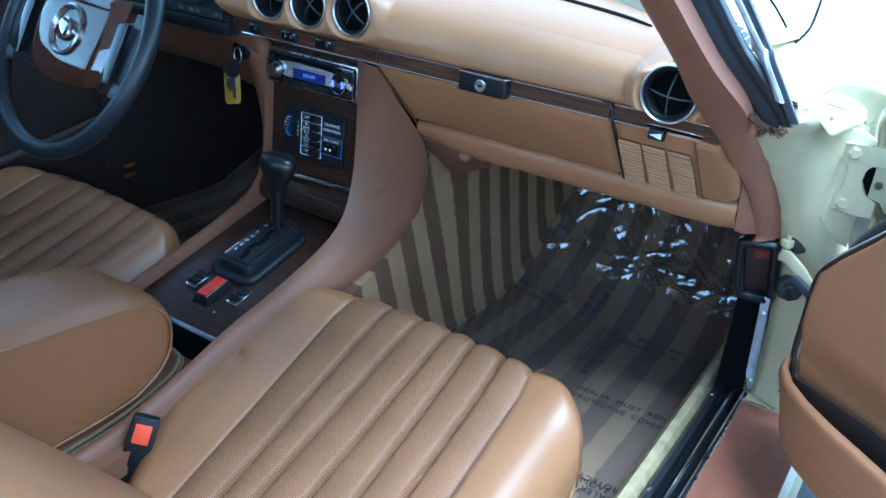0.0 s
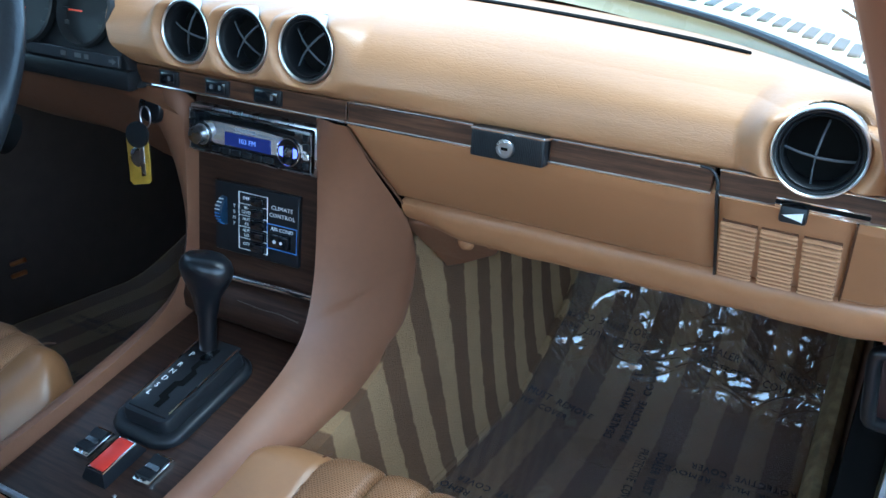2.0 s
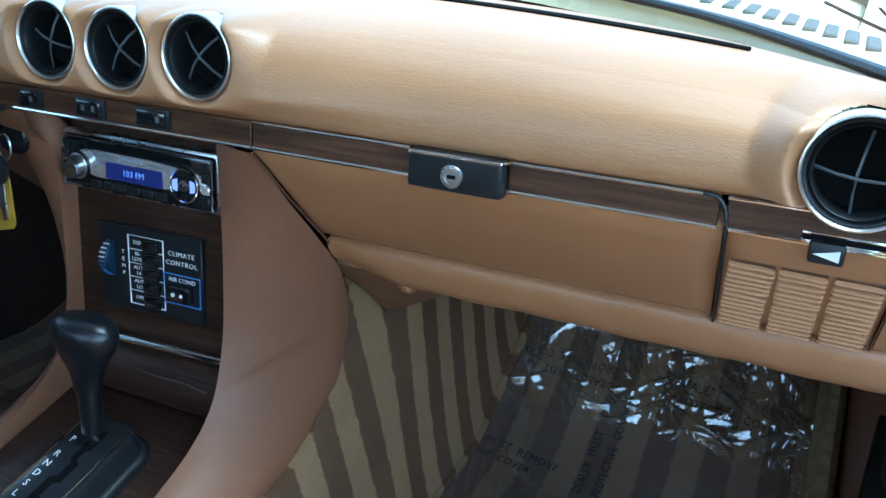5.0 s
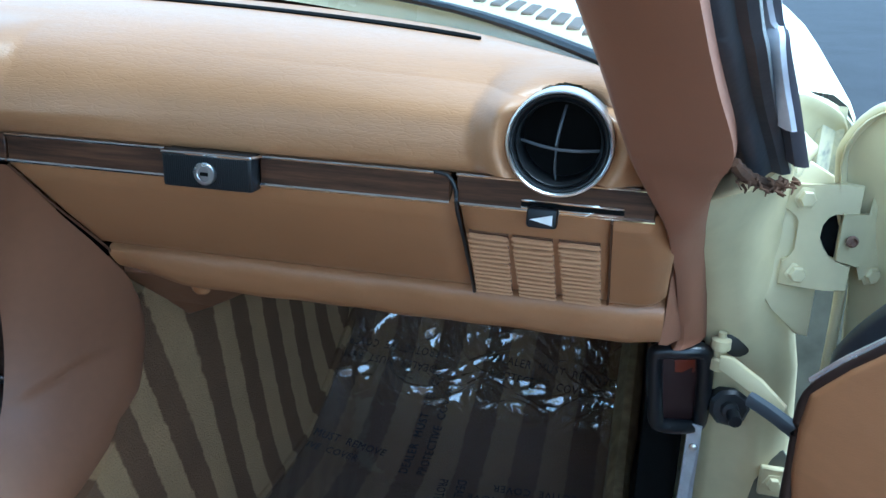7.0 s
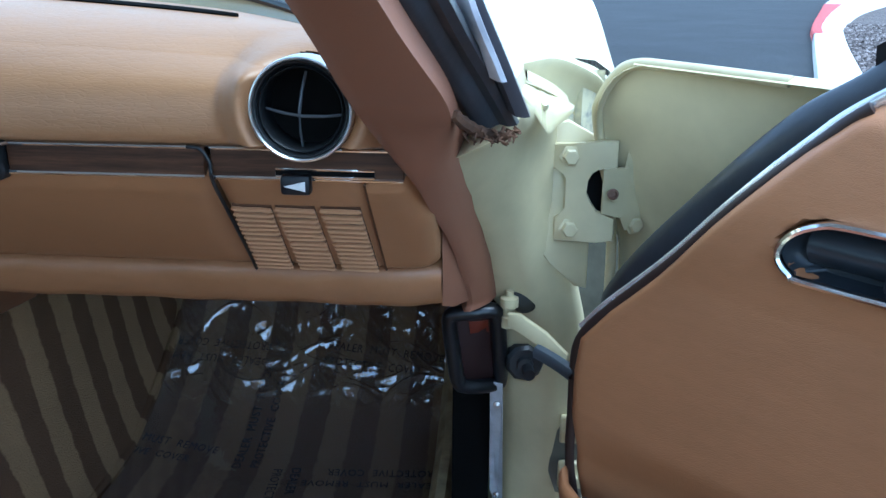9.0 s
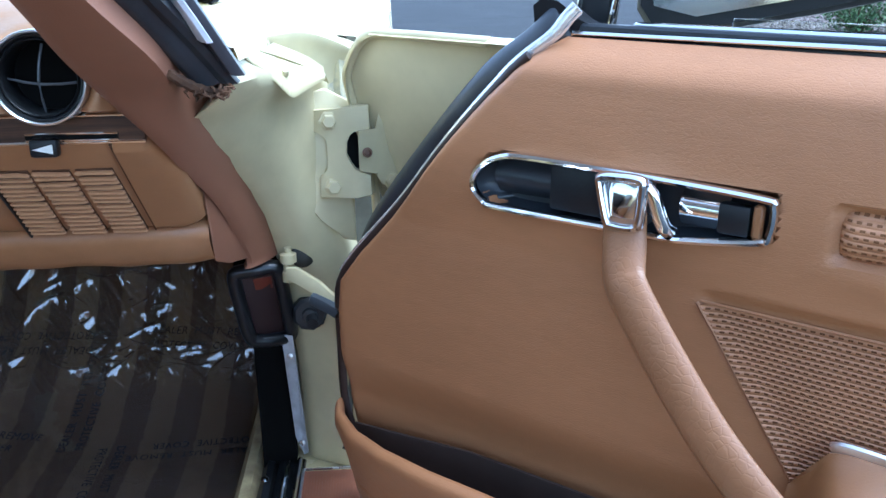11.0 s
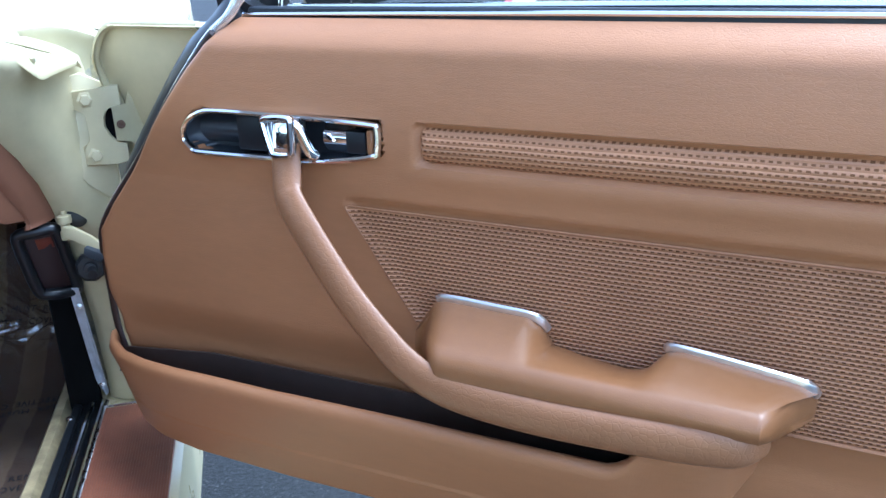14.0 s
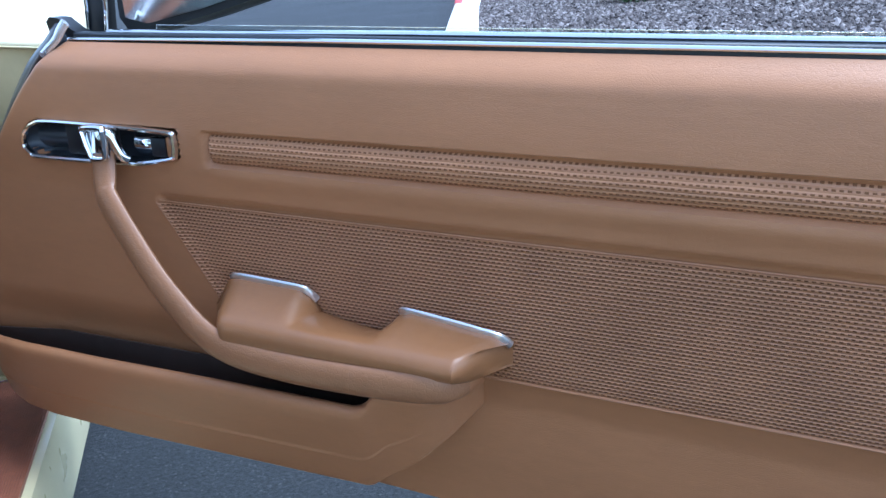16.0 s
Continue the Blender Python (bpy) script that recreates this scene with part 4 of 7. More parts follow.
def vent(cx, y, cz, r, tilt, label, drop=0.0):
    v = part("vent", lathe((cx, y, cz), (0, -1, 0), [(r, -0.02), (r, 0.002), (r * 0.985, 0.0042), (r * 0.955, 0.0046), (r * 0.925, 0.0036), (r * 0.915, 0.001)], 64), M_SATIN, dash, label)
    part("bezel", lathe((cx, y, cz), (0, -1, 0), [(r * 0.93, 0.001), (r * 0.90, 0.0026), (r * 0.87, 0.0022), (r * 0.85, 0.0), (r * 0.83, -0.001), (r * 0.80, 0.001), (r * 0.775, 0.0), (r * 0.755, -0.006), (r * 0.75, -0.030)], 64), M_BLACK, v, "stepped black bezel")
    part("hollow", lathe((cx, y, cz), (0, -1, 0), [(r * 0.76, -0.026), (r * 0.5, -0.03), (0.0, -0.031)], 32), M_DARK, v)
    for k in range(2):
        a = radians(tilt + 90 * k)
        d = Vector((math.cos(a), 0, math.sin(a))) * r * 0.76
        side = Vector((-d.z, 0, d.x)) * 0.09
        c = Vector((cx, y + 0.011, cz - drop))
        part("vane", tube([c - d, c - d * 0.5 + Vector((0, -0.004, 0)) + side * 0.7, c + Vector((0, -0.0055, 0)) + side, c + d * 0.5 + Vector((0, -0.004, 0)) + side * 0.7, c + d], 0.0009, 6, ry=0.0012), M_VANE, v)


for (vx, vz), tl in zip(VENTS, (75, 50, 48)):
    vent(vx, 0.9850, vz, 0.0378, tl, "round black vent with a chrome ring")
vent(RV[0], 0.9750, RV[1], 0.0388, 86, "large round black vent with a chrome ring", 0.003)

# wood strip with its chrome beads
for x0, x1 in ((-0.163, 0.1608), (0.1625, 0.3235), (0.4050, 0.5655), (0.5705, 0.7225)):
    ws = part("wood_strip", box(x0, x1, 0.9985, 1.012, 0.8722, 0.8955, 0.001, 1), M_WOODX, dash, "dark zebrano wood trim strip")
    part("chrome_bead", tube([(x0, 0.9975, 0.8722), ((x0 + x1) / 2, 0.9975, 0.8722), (x1, 0.9975, 0.8722)], 0.0016, 6), M_CHROME, ws)
    if x0 > 0.1:
        part("chrome_bead", tube([(x0, 0.9975, 0.8953), ((x0 + x1) / 2, 0.9975, 0.8953), (x1 - (0.004 if x1 < 0.6 else 0), 0.9975, 0.8953)], 0.0014, 6), M_CHROME, ws)
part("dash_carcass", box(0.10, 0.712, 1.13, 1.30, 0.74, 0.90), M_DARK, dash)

M_DIM = plain("dim_symbol", (0.10, 0.105, 0.11), 0.5)
# three rocker switches in the strip
for x0, x1, marks in ((-0.1215, -0.0895, 1), (-0.0455, -0.0075, 2), (0.0300, 0.0715, 1)):
    sw = part("rocker_switch", box(x0, x1, 0.9955, 1.005, 0.8750, 0.8940, 0.0015, 2), M_BLACK, dash, "black rocker switch")
    part("rocker", box(x0 + 0.004, x1 - 0.004, 0.9930, 0.998, 0.8770, 0.8920, 0.002, 2), M_GLOSSBLACK, sw)
    for k in range(marks):
        part("symbol", box(x1 - 0.014 - k * 0.013, x1 - 0.010 - k * 0.013, 0.9926, 0.9931, 0.882, 0.8875), M_DIM, sw, "small pale symbol")

# glove box
SL_Y, SL_Z, SL_Y0, SL_Z0 = 0.112, -0.1085, 0.997, 0.8690


def slope(x, s, out=0.0):
    """On the sloping lower face: s = 0 under the strip, 1 at the lower edge."""
    nrm = Vector((0, -0.107, -0.110)).normalized()
    return Vector((x, SL_Y0 + SL_Y * s, SL_Z0 + SL_Z * s)) + nrm * (-out)


def face_panel(x0, x1, s0, s1, bulge=0.003, rows=14, cols=40, edge=0.004, thick=0.02, skew=(0.0, 0.0)):
    """A softly crowned, edge-rounded panel on the sloping face."""
    pts = []
    for i in range(cols + 1):
        u = i / cols
        r = []
        for j in range(rows + 1):
            v = j / rows
            du = min(u, 1 - u) * (x1 - x0)
            dv = min(v, 1 - v) * (s1 - s0) * 0.153
            d = min(du, dv)
            h = -edge * (1 - min(1, d / edge)) ** 2 if d < edge else 0.0
            h += bulge * math.sin(math.pi * v) * (1 if du > 0.02 else du / 0.02)
            n = Vector((0, -0.698, -0.716))
            r.append(Vector((lerp(x0 + skew[0] * v, x1 + skew[1] * v, u), SL_Y0 + SL_Y * lerp(s0, s1, v), SL_Z0 + SL_Z * lerp(s0, s1, v))) + n * h)
        pts.append(r)
    bm = loft(pts)
    back = Vector((0, 0.698, 0.716)) * thick
    bd = [e for e in bm.edges if e.is_boundary]
    ex = bmesh.ops.extrude_edge_only(bm, edges=bd)["geom"]
    for v in [q for q in ex if isinstance(q, bmesh.types.BMVert)]:
        v.co += back
    return bm


glove = part("glove_box_door", face_panel(0.1590, 0.5700, 0.0, 1.0, 0.004, skew=(0.007, -0.006)), M_TAN, dash, "tan vinyl glove box door")
part("lock_plate", box(0.3232, 0.4045, 0.9850, 1.004, 0.8665, 0.8975, 0.003, 2), M_BLACK, glove, "black ribbed lock plate")
rb = bmesh.new()
for k in range(40):
    xx = 0.3260 + k * 0.0019
    box(xx, xx + 0.0010, 0.9843, 0.9852, 0.8690, 0.8935, bm=rb)
part("lock_plate_ribs", rb, M_BLACK, glove, "", False)
part("lock_plate_bead", tube(smooth_line([(0.3235, 0.986, 0.8955), (0.36, 0.9845, 0.8962), (0.3985, 0.9848, 0.8958), (0.4035, 0.988, 0.8955), (0.4075, 0.9965, 0.8953)], 5), 0.0015, 6), M_CHROME, glove)
part("lock", lathe((0.3635, 0.9845, 0.8805), (0, -1, 0), [(0.0098, -0.002), (0.0098, 0.002), (0.009, 0.0034), (0.0062, 0.0036), (0.0055, 0.0028), (0.0, 0.0028)], 28), M_STEEL, glove, "round steel lock cylinder")
part("keyhole", box(0.3600, 0.3670, 0.9808, 0.9822, 0.8788, 0.8818, 0.0003, 1), M_DARK, glove)

# black gasket between glove box and side grille
part("gasket", tube(smooth_line([(0.553, 0.9965, 0.8957), (0.5620, 0.9958, 0.8950), (0.5675, 0.9955, 0.8905), (0.5710, 0.9958, 0.882), (0.5722, 0.9965, 0.868), (0.5705, 1.045, 0.820), (0.5672, 1.105, 0.762), (0.566, 1.112, 0.755)], 6), 0.0016, 8), M_RUBBER, dash)
part("gasket", tube(smooth_line([(0.1640, 0.996, 0.868), (0.1660, 1.045, 0.820), (0.1735, 1.108, 0.759), (0.170, 1.125, 0.742), (0.160, 1.155, 0.715), (0.154, 1.185, 0.692)], 6), 0.0014, 8), M_SEAM, dash)

# side grille panel with three columns of slats
gp = part("grille_panel", face_panel(0.5740, 0.6905, 0.0, 1.0, 0.001, 10, 16, skew=(-0.0065, 0.0)), M_TAN, dash, "tan panel with air slots")
slat_me = []
for k in range(4):
    q = random.Random(60 + k)
    sb = tube([(-0.0162, 0, q.gauss(0, 0.0003)), (-0.0150, -0.0008, q.gauss(0, 0.0003)), (-0.005, -0.0008, q.gauss(0, 0.0004)), (0.006, -0.0008, q.gauss(0, 0.0004)), (0.0150, -0.0008, q.gauss(0, 0.0003)), (0.0162, 0, 0)], 0.0024, 6, ry=0.0018)
    me = bpy.data.meshes.new("slat")
    sb.to_mesh(me)
    sb.free()
    me.materials.append(bpy.data.materials.get("slat_vinyl") or leather("slat_vinyl", (0.42, 0.22, 0.105), 0.4))
    slat_me.append(me)
q = random.Random(8)
nn = Vector((0, -0.698, -0.716))
for c in range(3):
    xt, xb = (0.5935, 0.6295, 0.6670)[c], (0.5875, 0.6280, 0.6683)[c]
    p0, p1 = slope(xt, 0.225), slope(xb, 0.975)
    w = Vector((0.0163, 0, 0))
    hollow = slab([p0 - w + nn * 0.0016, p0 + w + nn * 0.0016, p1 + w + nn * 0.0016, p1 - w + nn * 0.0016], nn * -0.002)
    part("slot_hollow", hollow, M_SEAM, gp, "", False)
    for k in range(14):
        s0 = 0.245 + k * 0.0545
        ob = put("slat", slat_me[(k * 3 + c) % 4], None, gp)
        ob.matrix_basis = Matrix.Translation(slope(lerp(xt, xb, (s0 - 0.225) / 0.75), s0 + q.gauss(0, 0.003)) + nn * 0.003) @ pose(0, 0, 0, 44, q.gauss(0, 0.6), 0)
# slider above the grille
part("slider_frame", tube([(0.6225, 0.9965, 0.8800), (0.66, 0.9965, 0.8800), (0.6998, 0.9965, 0.8798), (0.6998, 0.9965, 0.8742), (0.66, 0.9965, 0.8740), (0.6225, 0.9965, 0.8742)], 0.0010, 6, closed=True), M_CHROME, gp)
part("slider_slot", box(0.6225, 0.6998, 0.996, 0.9995, 0.8742, 0.8799), M_DARK, gp)
part("slider_knob", box(0.6280, 0.6515, 0.985, 0.997, 0.8615, 0.8775, 0.003, 2), M_BLACK, gp, "black slider knob")
part("slider_arrow", slab([(0.6310, 0.9845, 0.8688), (0.6480, 0.9845, 0.8650), (0.6480, 0.9845, 0.8732)], (0, 0.001, 0)), M_WHITE, gp, "white arrow", False)
# end panel next to the post, its outer corners rounded
rows = []
for i in range(25):
    s = i / 24
    r = []
    right = 0.7290 + 0.0125 * sstep(0.0, 0.45, s)
    for j in range(13):
        u = j / 12
        x = lerp(0.6925, right, u)
        d = 0.012 * u ** 6 + 0.006 * max(0.0, 1 - s / 0.05) ** 2 + 0.006 * max(0.0, 1 - (1 - s) / 0.06) ** 2
        r.append(Vector((x, SL_Y0 + SL_Y * s, SL_Z0 + SL_Z * s)) + Vector((0, 0.698, 0.716)) * d + nn * 0.0015)
    r.append(r[-1] + Vector((0.002, 0.03, 0.03)))
    rows.append(r)
part("end_panel", loft(rows), M_TAN, dash)
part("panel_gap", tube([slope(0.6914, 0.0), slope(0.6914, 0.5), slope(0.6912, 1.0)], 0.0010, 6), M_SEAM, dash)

# padded knee roll along the lower edge
sec = [(1.120, 0.767), (1.110, 0.7595), (1.1075, 0.754), (1.1085, 0.745), (1.114, 0.734), (1.121, 0.724), (1.129, 0.7165), (1.141, 0.7125), (1.165, 0.711), (1.26, 0.718), (1.34, 0.74)]
rows = []
for i in range(60):
    x = 0.172 + i * (0.742 - 0.172) / 59
    e = sstep(0.690, 0.738, x)
    tp = 1 - sstep(0.172, 0.26, x)
    lump = 0.0018 * math.sin(x * 60) * math.sin(x * 23)
    rows.append([(x, y + 0.010 * e * e + 0.006 * tp + (lump if 2 < k < 7 else 0), lerp(z, 0.752, 0.35 * tp) - (lump if k in (5, 6, 7) else 0)) for k, (y, z) in enumerate(sec)])
part("knee_roll", loft(rows), M_TAN, dash, "padded tan vinyl knee roll")
part("lower_cover", slab([(0.150, 1.150, 0.715), (0.154, 1.190, 0.690), (0.160, 1.235, 0.650), (0.167, 1.268, 0.617), (0.200, 1.272, 0.632), (0.240, 1.278, 0.651), (0.252, 1.255, 0.668), (0.290, 1.19, 0.705), (0.29, 1.15, 0.72)], (0.004, 0.006, 0.012), 0.003), M_CONSOLE, dash, "brown lower corner cover")
for cx, cy, cz in ((0.228, 1.196, 0.6875), (0.268, 1.192, 0.6990)):
    part("cover_clip", lathe((cx, cy, cz), (0.1, -0.75, -0.2), [(0.0, 0.004), (0.005, 0.0035), (0.009, 0.001), (0.012, -0.003)], 14), M_TAN, dash, "glossy moulded clip")

# left part of the dash under the instruments
part("column_cover", loft([[(x, y + 0.10 * sstep(-0.13, -0.5, x), z) for y, z in ((1.0, 0.868), (1.005, 0.85), (1.03, 0.83), (1.06, 0.79), (1.10, 0.74), (1.2, 0.70))] for x in (-0.72, -0.5, -0.36, -0.25, -0.17, -0.135, -0.122)]), M_CONSOLE, dash, "brown vinyl column cover")

# ---- instrument cluster ----
M_TICK = plain("dim_dial_print", (0.035, 0.037, 0.04), 0.5)
M_DIAL = plain("dial_face", (0.010, 0.011, 0.012), 0.55)
clu = thing("instrument_cluster", (-0.36, 1.0, 0.92), "black instrument cluster with round dials", "instrument cluster")
part("housing", slab([(-0.150, 0.985, 0.866), (-0.165, 0.985, 0.895), (-0.182, 0.985, 0.922), (-0.209, 0.99, 0.975), (-0.225, 1.03, 1.0), (-0.60, 1.03, 1.0), (-0.62, 0.99, 0.895), (-0.60, 0.985, 0.866)], (0, 0.05, 0), 0.006), M_BLACK, clu)
part("lower_lip", box(-0.60, -0.153, 0.974, 0.995, 0.862, 0.888, 0.005, 2), M_BLACK, clu)
for cx, cz, r in ((-0.236, 0.954, 0.048), (-0.345, 0.948, 0.050), (-0.45, 0.948, 0.050), (-0.55, 0.940, 0.041)):
    d = part("dial", lathe((cx, 0.99, cz), (0, -1, 0.25), [(r, 0.0), (r, 0.008), (r * 0.95, 0.010), (r * 0.92, 0.004), (r * 0.9, -0.004), (0.0, -0.004)], 36), M_DIAL, clu)
    for k in range(9):
        an = radians(-30 + k * 30)
        c = Vector((cx, 0.99, cz)) + Vector((math.cos(an) * r * 0.74, -0.0 - 0.0, math.sin(an) * r * 0.74)) + Vector((0, 0.004 + 0.24 * math.sin(an) * r * 0.74, 0))
        part("tick", box(c.x - 0.004 * abs(math.cos(an)) - 0.0007, c.x + 0.004 * abs(math.cos(an)) + 0.0007, c.y - 0.008, c.y - 0.0072, c.z - 0.004 * abs(math.sin(an)) - 0.0007, c.z + 0.004 * abs(math.sin(an)) + 0.0007), M_TICK, d)
    part("needle", box(cx - r * 0.6, cx - 0.004, 0.984, 0.985, cz - 0.003, cz - 0.001), M_ORANGE, d)
part("warning_light_bar", box(-0.42, -0.167, 0.9735, 0.979, 0.8895, 0.9050, 0.001, 1), plain("dim_grey_glass", (0.030, 0.034, 0.040), 0.25), clu, "dim grey warning light bar")
M_DIMWHITE = plain("dim_white", (0.09, 0.095, 0.10), 0.5)
for mx, mw in ((-0.272, 0.010), (-0.246, 0.012), (-0.228, 0.008)):
    part("mark", box(mx, mx + mw, 0.9728, 0.9736, 0.8945, 0.9005), M_DIMWHITE, clu)
part("arrow", slab([(-0.184, 0.9732, 0.8990), (-0.178, 0.9732, 0.8990), (-0.178, 0.9732, 0.9015), (-0.171, 0.9732, 0.8972), (-0.178, 0.9732, 0.8930), (-0.178, 0.9732, 0.8955), (-0.184, 0.9732, 0.8955)], (0, 0.0006, 0)), M_DIMWHITE, clu, "", False)
# hood over the instruments
rows = []
for i in range(20):
    x = -0.64 + i * 0.0226
    e = sstep(-0.236, -0.211, x)
    rows.append([(x, 0.955 + 0.02 * e, 0.992 - 0.01 * e), (x, 0.95 + 0.02 * e, 1.002 - 0.005 * e), (x, 0.965, 1.012), (x, 1.02, 1.022), (x, 1.12, 1.02), (x, screen_y(x) + 0.01, 1.0)])
part("hood", loft(rows), M_PAD, clu, "tan padded instrument hood")

# ---- centre console ----
con = thing("centre_console", (-0.01, 0.9, 0.40), "brown vinyl centre console with dark wood panels", "centre console")
C_IN = [(0.098, 1.028, 0.8665), (0.098, 1.033, 0.80), (0.098, 1.035, 0.72), (0.098, 1.031, 0.65), (0.099, 1.012, 0.592), (0.10, 0.975, 0.557), (0.10, 0.92, 0.531), (0.101, 0.83, 0.503), (0.102, 0.72, 0.475), (0.104, 0.60, 0.436), (0.106, 0.45, 0.405), (0.106, 0.2, 0.40)]
C_OUT = [(0.163, 1.0, 0.8665), (0.165, 1.05, 0.812), (0.168, 1.105, 0.757), (0.168, 1.155, 0.70), (0.165, 1.165, 0.635), (0.163, 1.13, 0.562), (0.160, 1.03, 0.515), (0.150, 0.92, 0.485), (0.135, 0.78, 0.452), (0.131, 0.63, 0.41), (0.130, 0.47, 0.385), (0.130, 0.2, 0.38)]


def console_side(mirror):
    ci, co = smooth_line(C_IN, 6), smooth_line(C_OUT, 6)
    rows = []
    for p, q in zip(ci, co):
        n = Vector((0.25, -0.55, 0.8)) if p.z < 0.6 else Vector((0.3, -0.9, 0.1))
        n.normalize()
        r = [p + Vector((-0.002, 0.06, -0.05)), p + Vector((-0.003, 0.012, -0.010))]
        for k in range(9):
            s = k / 8
            r.append(p.lerp(q, s) + n * 0.012 * math.sin(math.pi * min(1, s * 1.02)) ** 0.8)
        r.append(q + Vector((-0.004, 0.015, -0.02)))
        if mirror:
            r = [Vector((-0.02 - v.x, v.y, v.z)) for v in r]
        rows.append(r)
    return loft(rows)


part("side_panel", console_side(False), M_CONSOLE, con, "brown vinyl console side")
part("side_panel", console_side(True), M_CONSOLE, con, "brown vinyl console side")
part("face_panel", slab([(-0.119, 1.058, 0.868), (0.099, 1.058, 0.868), (0.099, 1.052, 0.60), (-0.119, 1.052, 0.60)], (0, 0.012, 0)), M_WOODZ, con, "dark wood console face", False)
part("chrome_bar", tube([(-0.117, 1.044, 0.6135), (-0.01, 1.0435, 0.6180), (0.097, 1.044, 0.6215)], 0.0062, 10, ry=0.0055), M_CHROME, con)
rows = []
for i in range(9):
    x = lerp(-0.117, 0.097, i / 8)
    rows.append([(x, 1.05, 0.612), (x, 1.038, 0.608), (x, 1.026, 0.597), (x, 1.021, 0.580), (x, 1.024, 0.563), (x, 1.034, 0.553), (x, 1.05, 0.549)])
ash = part("ashtray_lid", loft(rows), M_WOODZ, con, "dark wood ashtray lid")
part("lid_scuff", tube(smooth_line([(-0.02, 1.0225, 0.5965), (0.02, 1.023, 0.594), (0.05, 1.0225, 0.5955), (0.082, 1.0225, 0.592)], 4), 0.0008, 5), plain("pale_scuff", (0.055, 0.042, 0.034), 0.4), ash)


def plate_z(y):
    return 0.4555 + (y - 0.72) * 0.29


part("console_plate", slab([(-0.116, 0.712, plate_z(0.712)), (0.096, 0.712, plate_z(0.712)), (0.097, 1.06, plate_z(1.06)), (-0.117, 1.06, plate_z(1.06))], (0, 0, -0.012), 0.002), M_WOODZ, con, "dark scratched wood console plate")
lip = [(x, 0.7105, plate_z(0.712) - 0.001) for x in (-0.112, -0.06, -0.01, 0.04, 0.092)]
part("plate_lip", tube(lip, 0.004, 8), plain("worn_edge", (0.22, 0.24, 0.27), 0.3, var=0.4, scale=120), con, "worn pale plate edge")
part("storage_well", box(-0.10, 0.095, 0.55, 0.70, 0.385, 0.392), M_DARK, con)
part("well_wall", box(-0.112, 0.094, 0.708, 0.716, 0.38, 0.448), M_DARK, con)

# ---- radio ----
rad = thing("car_radio", (-0.01, 1.04, 0.81), "black and silver car radio with a blue display", "car radio")
RX0, RX1, RZ0, RZ1, RY = -0.1165, 0.0912, 0.7835, 0.8475, 1.046
part("frame", box(RX0, RX1, RY - 0.004, RY + 0.02, RZ0, RZ1, 0.004, 2), M_STEEL, rad, "grey metal mounting frame")
part("face", box(RX0 + 0.004, RX1 - 0.004, RY - 0.010, RY, RZ0 + 0.004, RZ1 - 0.004, 0.004, 2), M_GLOSSBLACK, rad, "gloss black fascia")
part("bright_edge", tube(smooth_line([(RX0 + 0.007, RY - 0.0102, RZ1 - 0.010), (RX0 + 0.018, RY - 0.0102, RZ1 - 0.0055), (0, RY - 0.0102, RZ1 - 0.0050), (RX1 - 0.016, RY - 0.0102, RZ1 - 0.0055), (RX1 - 0.006, RY - 0.0102, RZ1 - 0.010), (RX1 - 0.0055, RY - 0.0102, RZ0 + 0.012), (RX1 - 0.012, RY - 0.0102, RZ0 + 0.0055), (0, RY - 0.0102, RZ0 + 0.0050), (RX0 + 0.016, RY - 0.0102, RZ0 + 0.0055), (RX0 + 0.0065, RY - 0.0102, RZ0 + 0.012)], 4, closed=True), 0.0008, 6, closed=True, up=(0, 1, 0)), M_STEEL, rad)
part("cd_slot", box(RX0 + 0.040, RX1 - 0.030, RY - 0.0108, RY - 0.009, RZ1 - 0.0150, RZ1 - 0.0085, 0.001, 1), M_DARK, rad)
M_SILVERPL = plain("silver_plastic", (0.86, 0.87, 0.90), 0.16, 0.75)
part("silver_band", slab([(RX0 + 0.030, RY - 0.0108, RZ0 + 0.0455), (RX0 + 0.052, RY - 0.0108, RZ0 + 0.0475), (0.010, RY - 0.0108, RZ0 + 0.0470), (RX1 - 0.040, RY - 0.0108, RZ0 + 0.0440), (RX1 - 0.012, RY - 0.0108, RZ0 + 0.0400), (RX1 - 0.0115, RY - 0.0108, RZ0 + 0.0250), (RX1 - 0.052, RY - 0.0108, RZ0 + 0.0205), (RX0 + 0.050, RY - 0.0108, RZ0 + 0.0185), (RX0 + 0.036, RY - 0.0108, RZ0 + 0.0230)], (0, 0.002, 0), 0.0006), M_SILVERPL, rad, "polished silver fascia band")
part("display", box(RX0 + 0.066, RX0 + 0.142, RY - 0.0120, RY - 0.010, RZ0 + 0.0195, RZ0 + 0.0375, 0.0010, 1), M_LCD, rad, "blue backlit display")
writing("display_text", "103 FM", 0.0095, pose(RX0 + 0.104, RY - 0.0123, RZ0 + 0.0285, 90), M_LCDTEXT, rad)
part("brand_bar", box(RX0 + 0.084, RX0 + 0.116, RY - 0.0112, RY - 0.0105, RZ0 + 0.0415, RZ0 + 0.0445), plain("grey_print", (0.25, 0.26, 0.28), 0.5), rad, "plain grey maker mark")
KX, KZ = RX0 + 0.0270, RZ0 + 0.0270
part("volume_knob", lathe((KX, RY - 0.009, KZ), (0, -1, 0), [(0.0140, 0.0), (0.0140, 0.003), (0.0122, 0.004), (0.0118, 0.013), (0.0108, 0.0148), (0.0, 0.015)], 36), M_STEEL, rad, "round brushed metal knob")
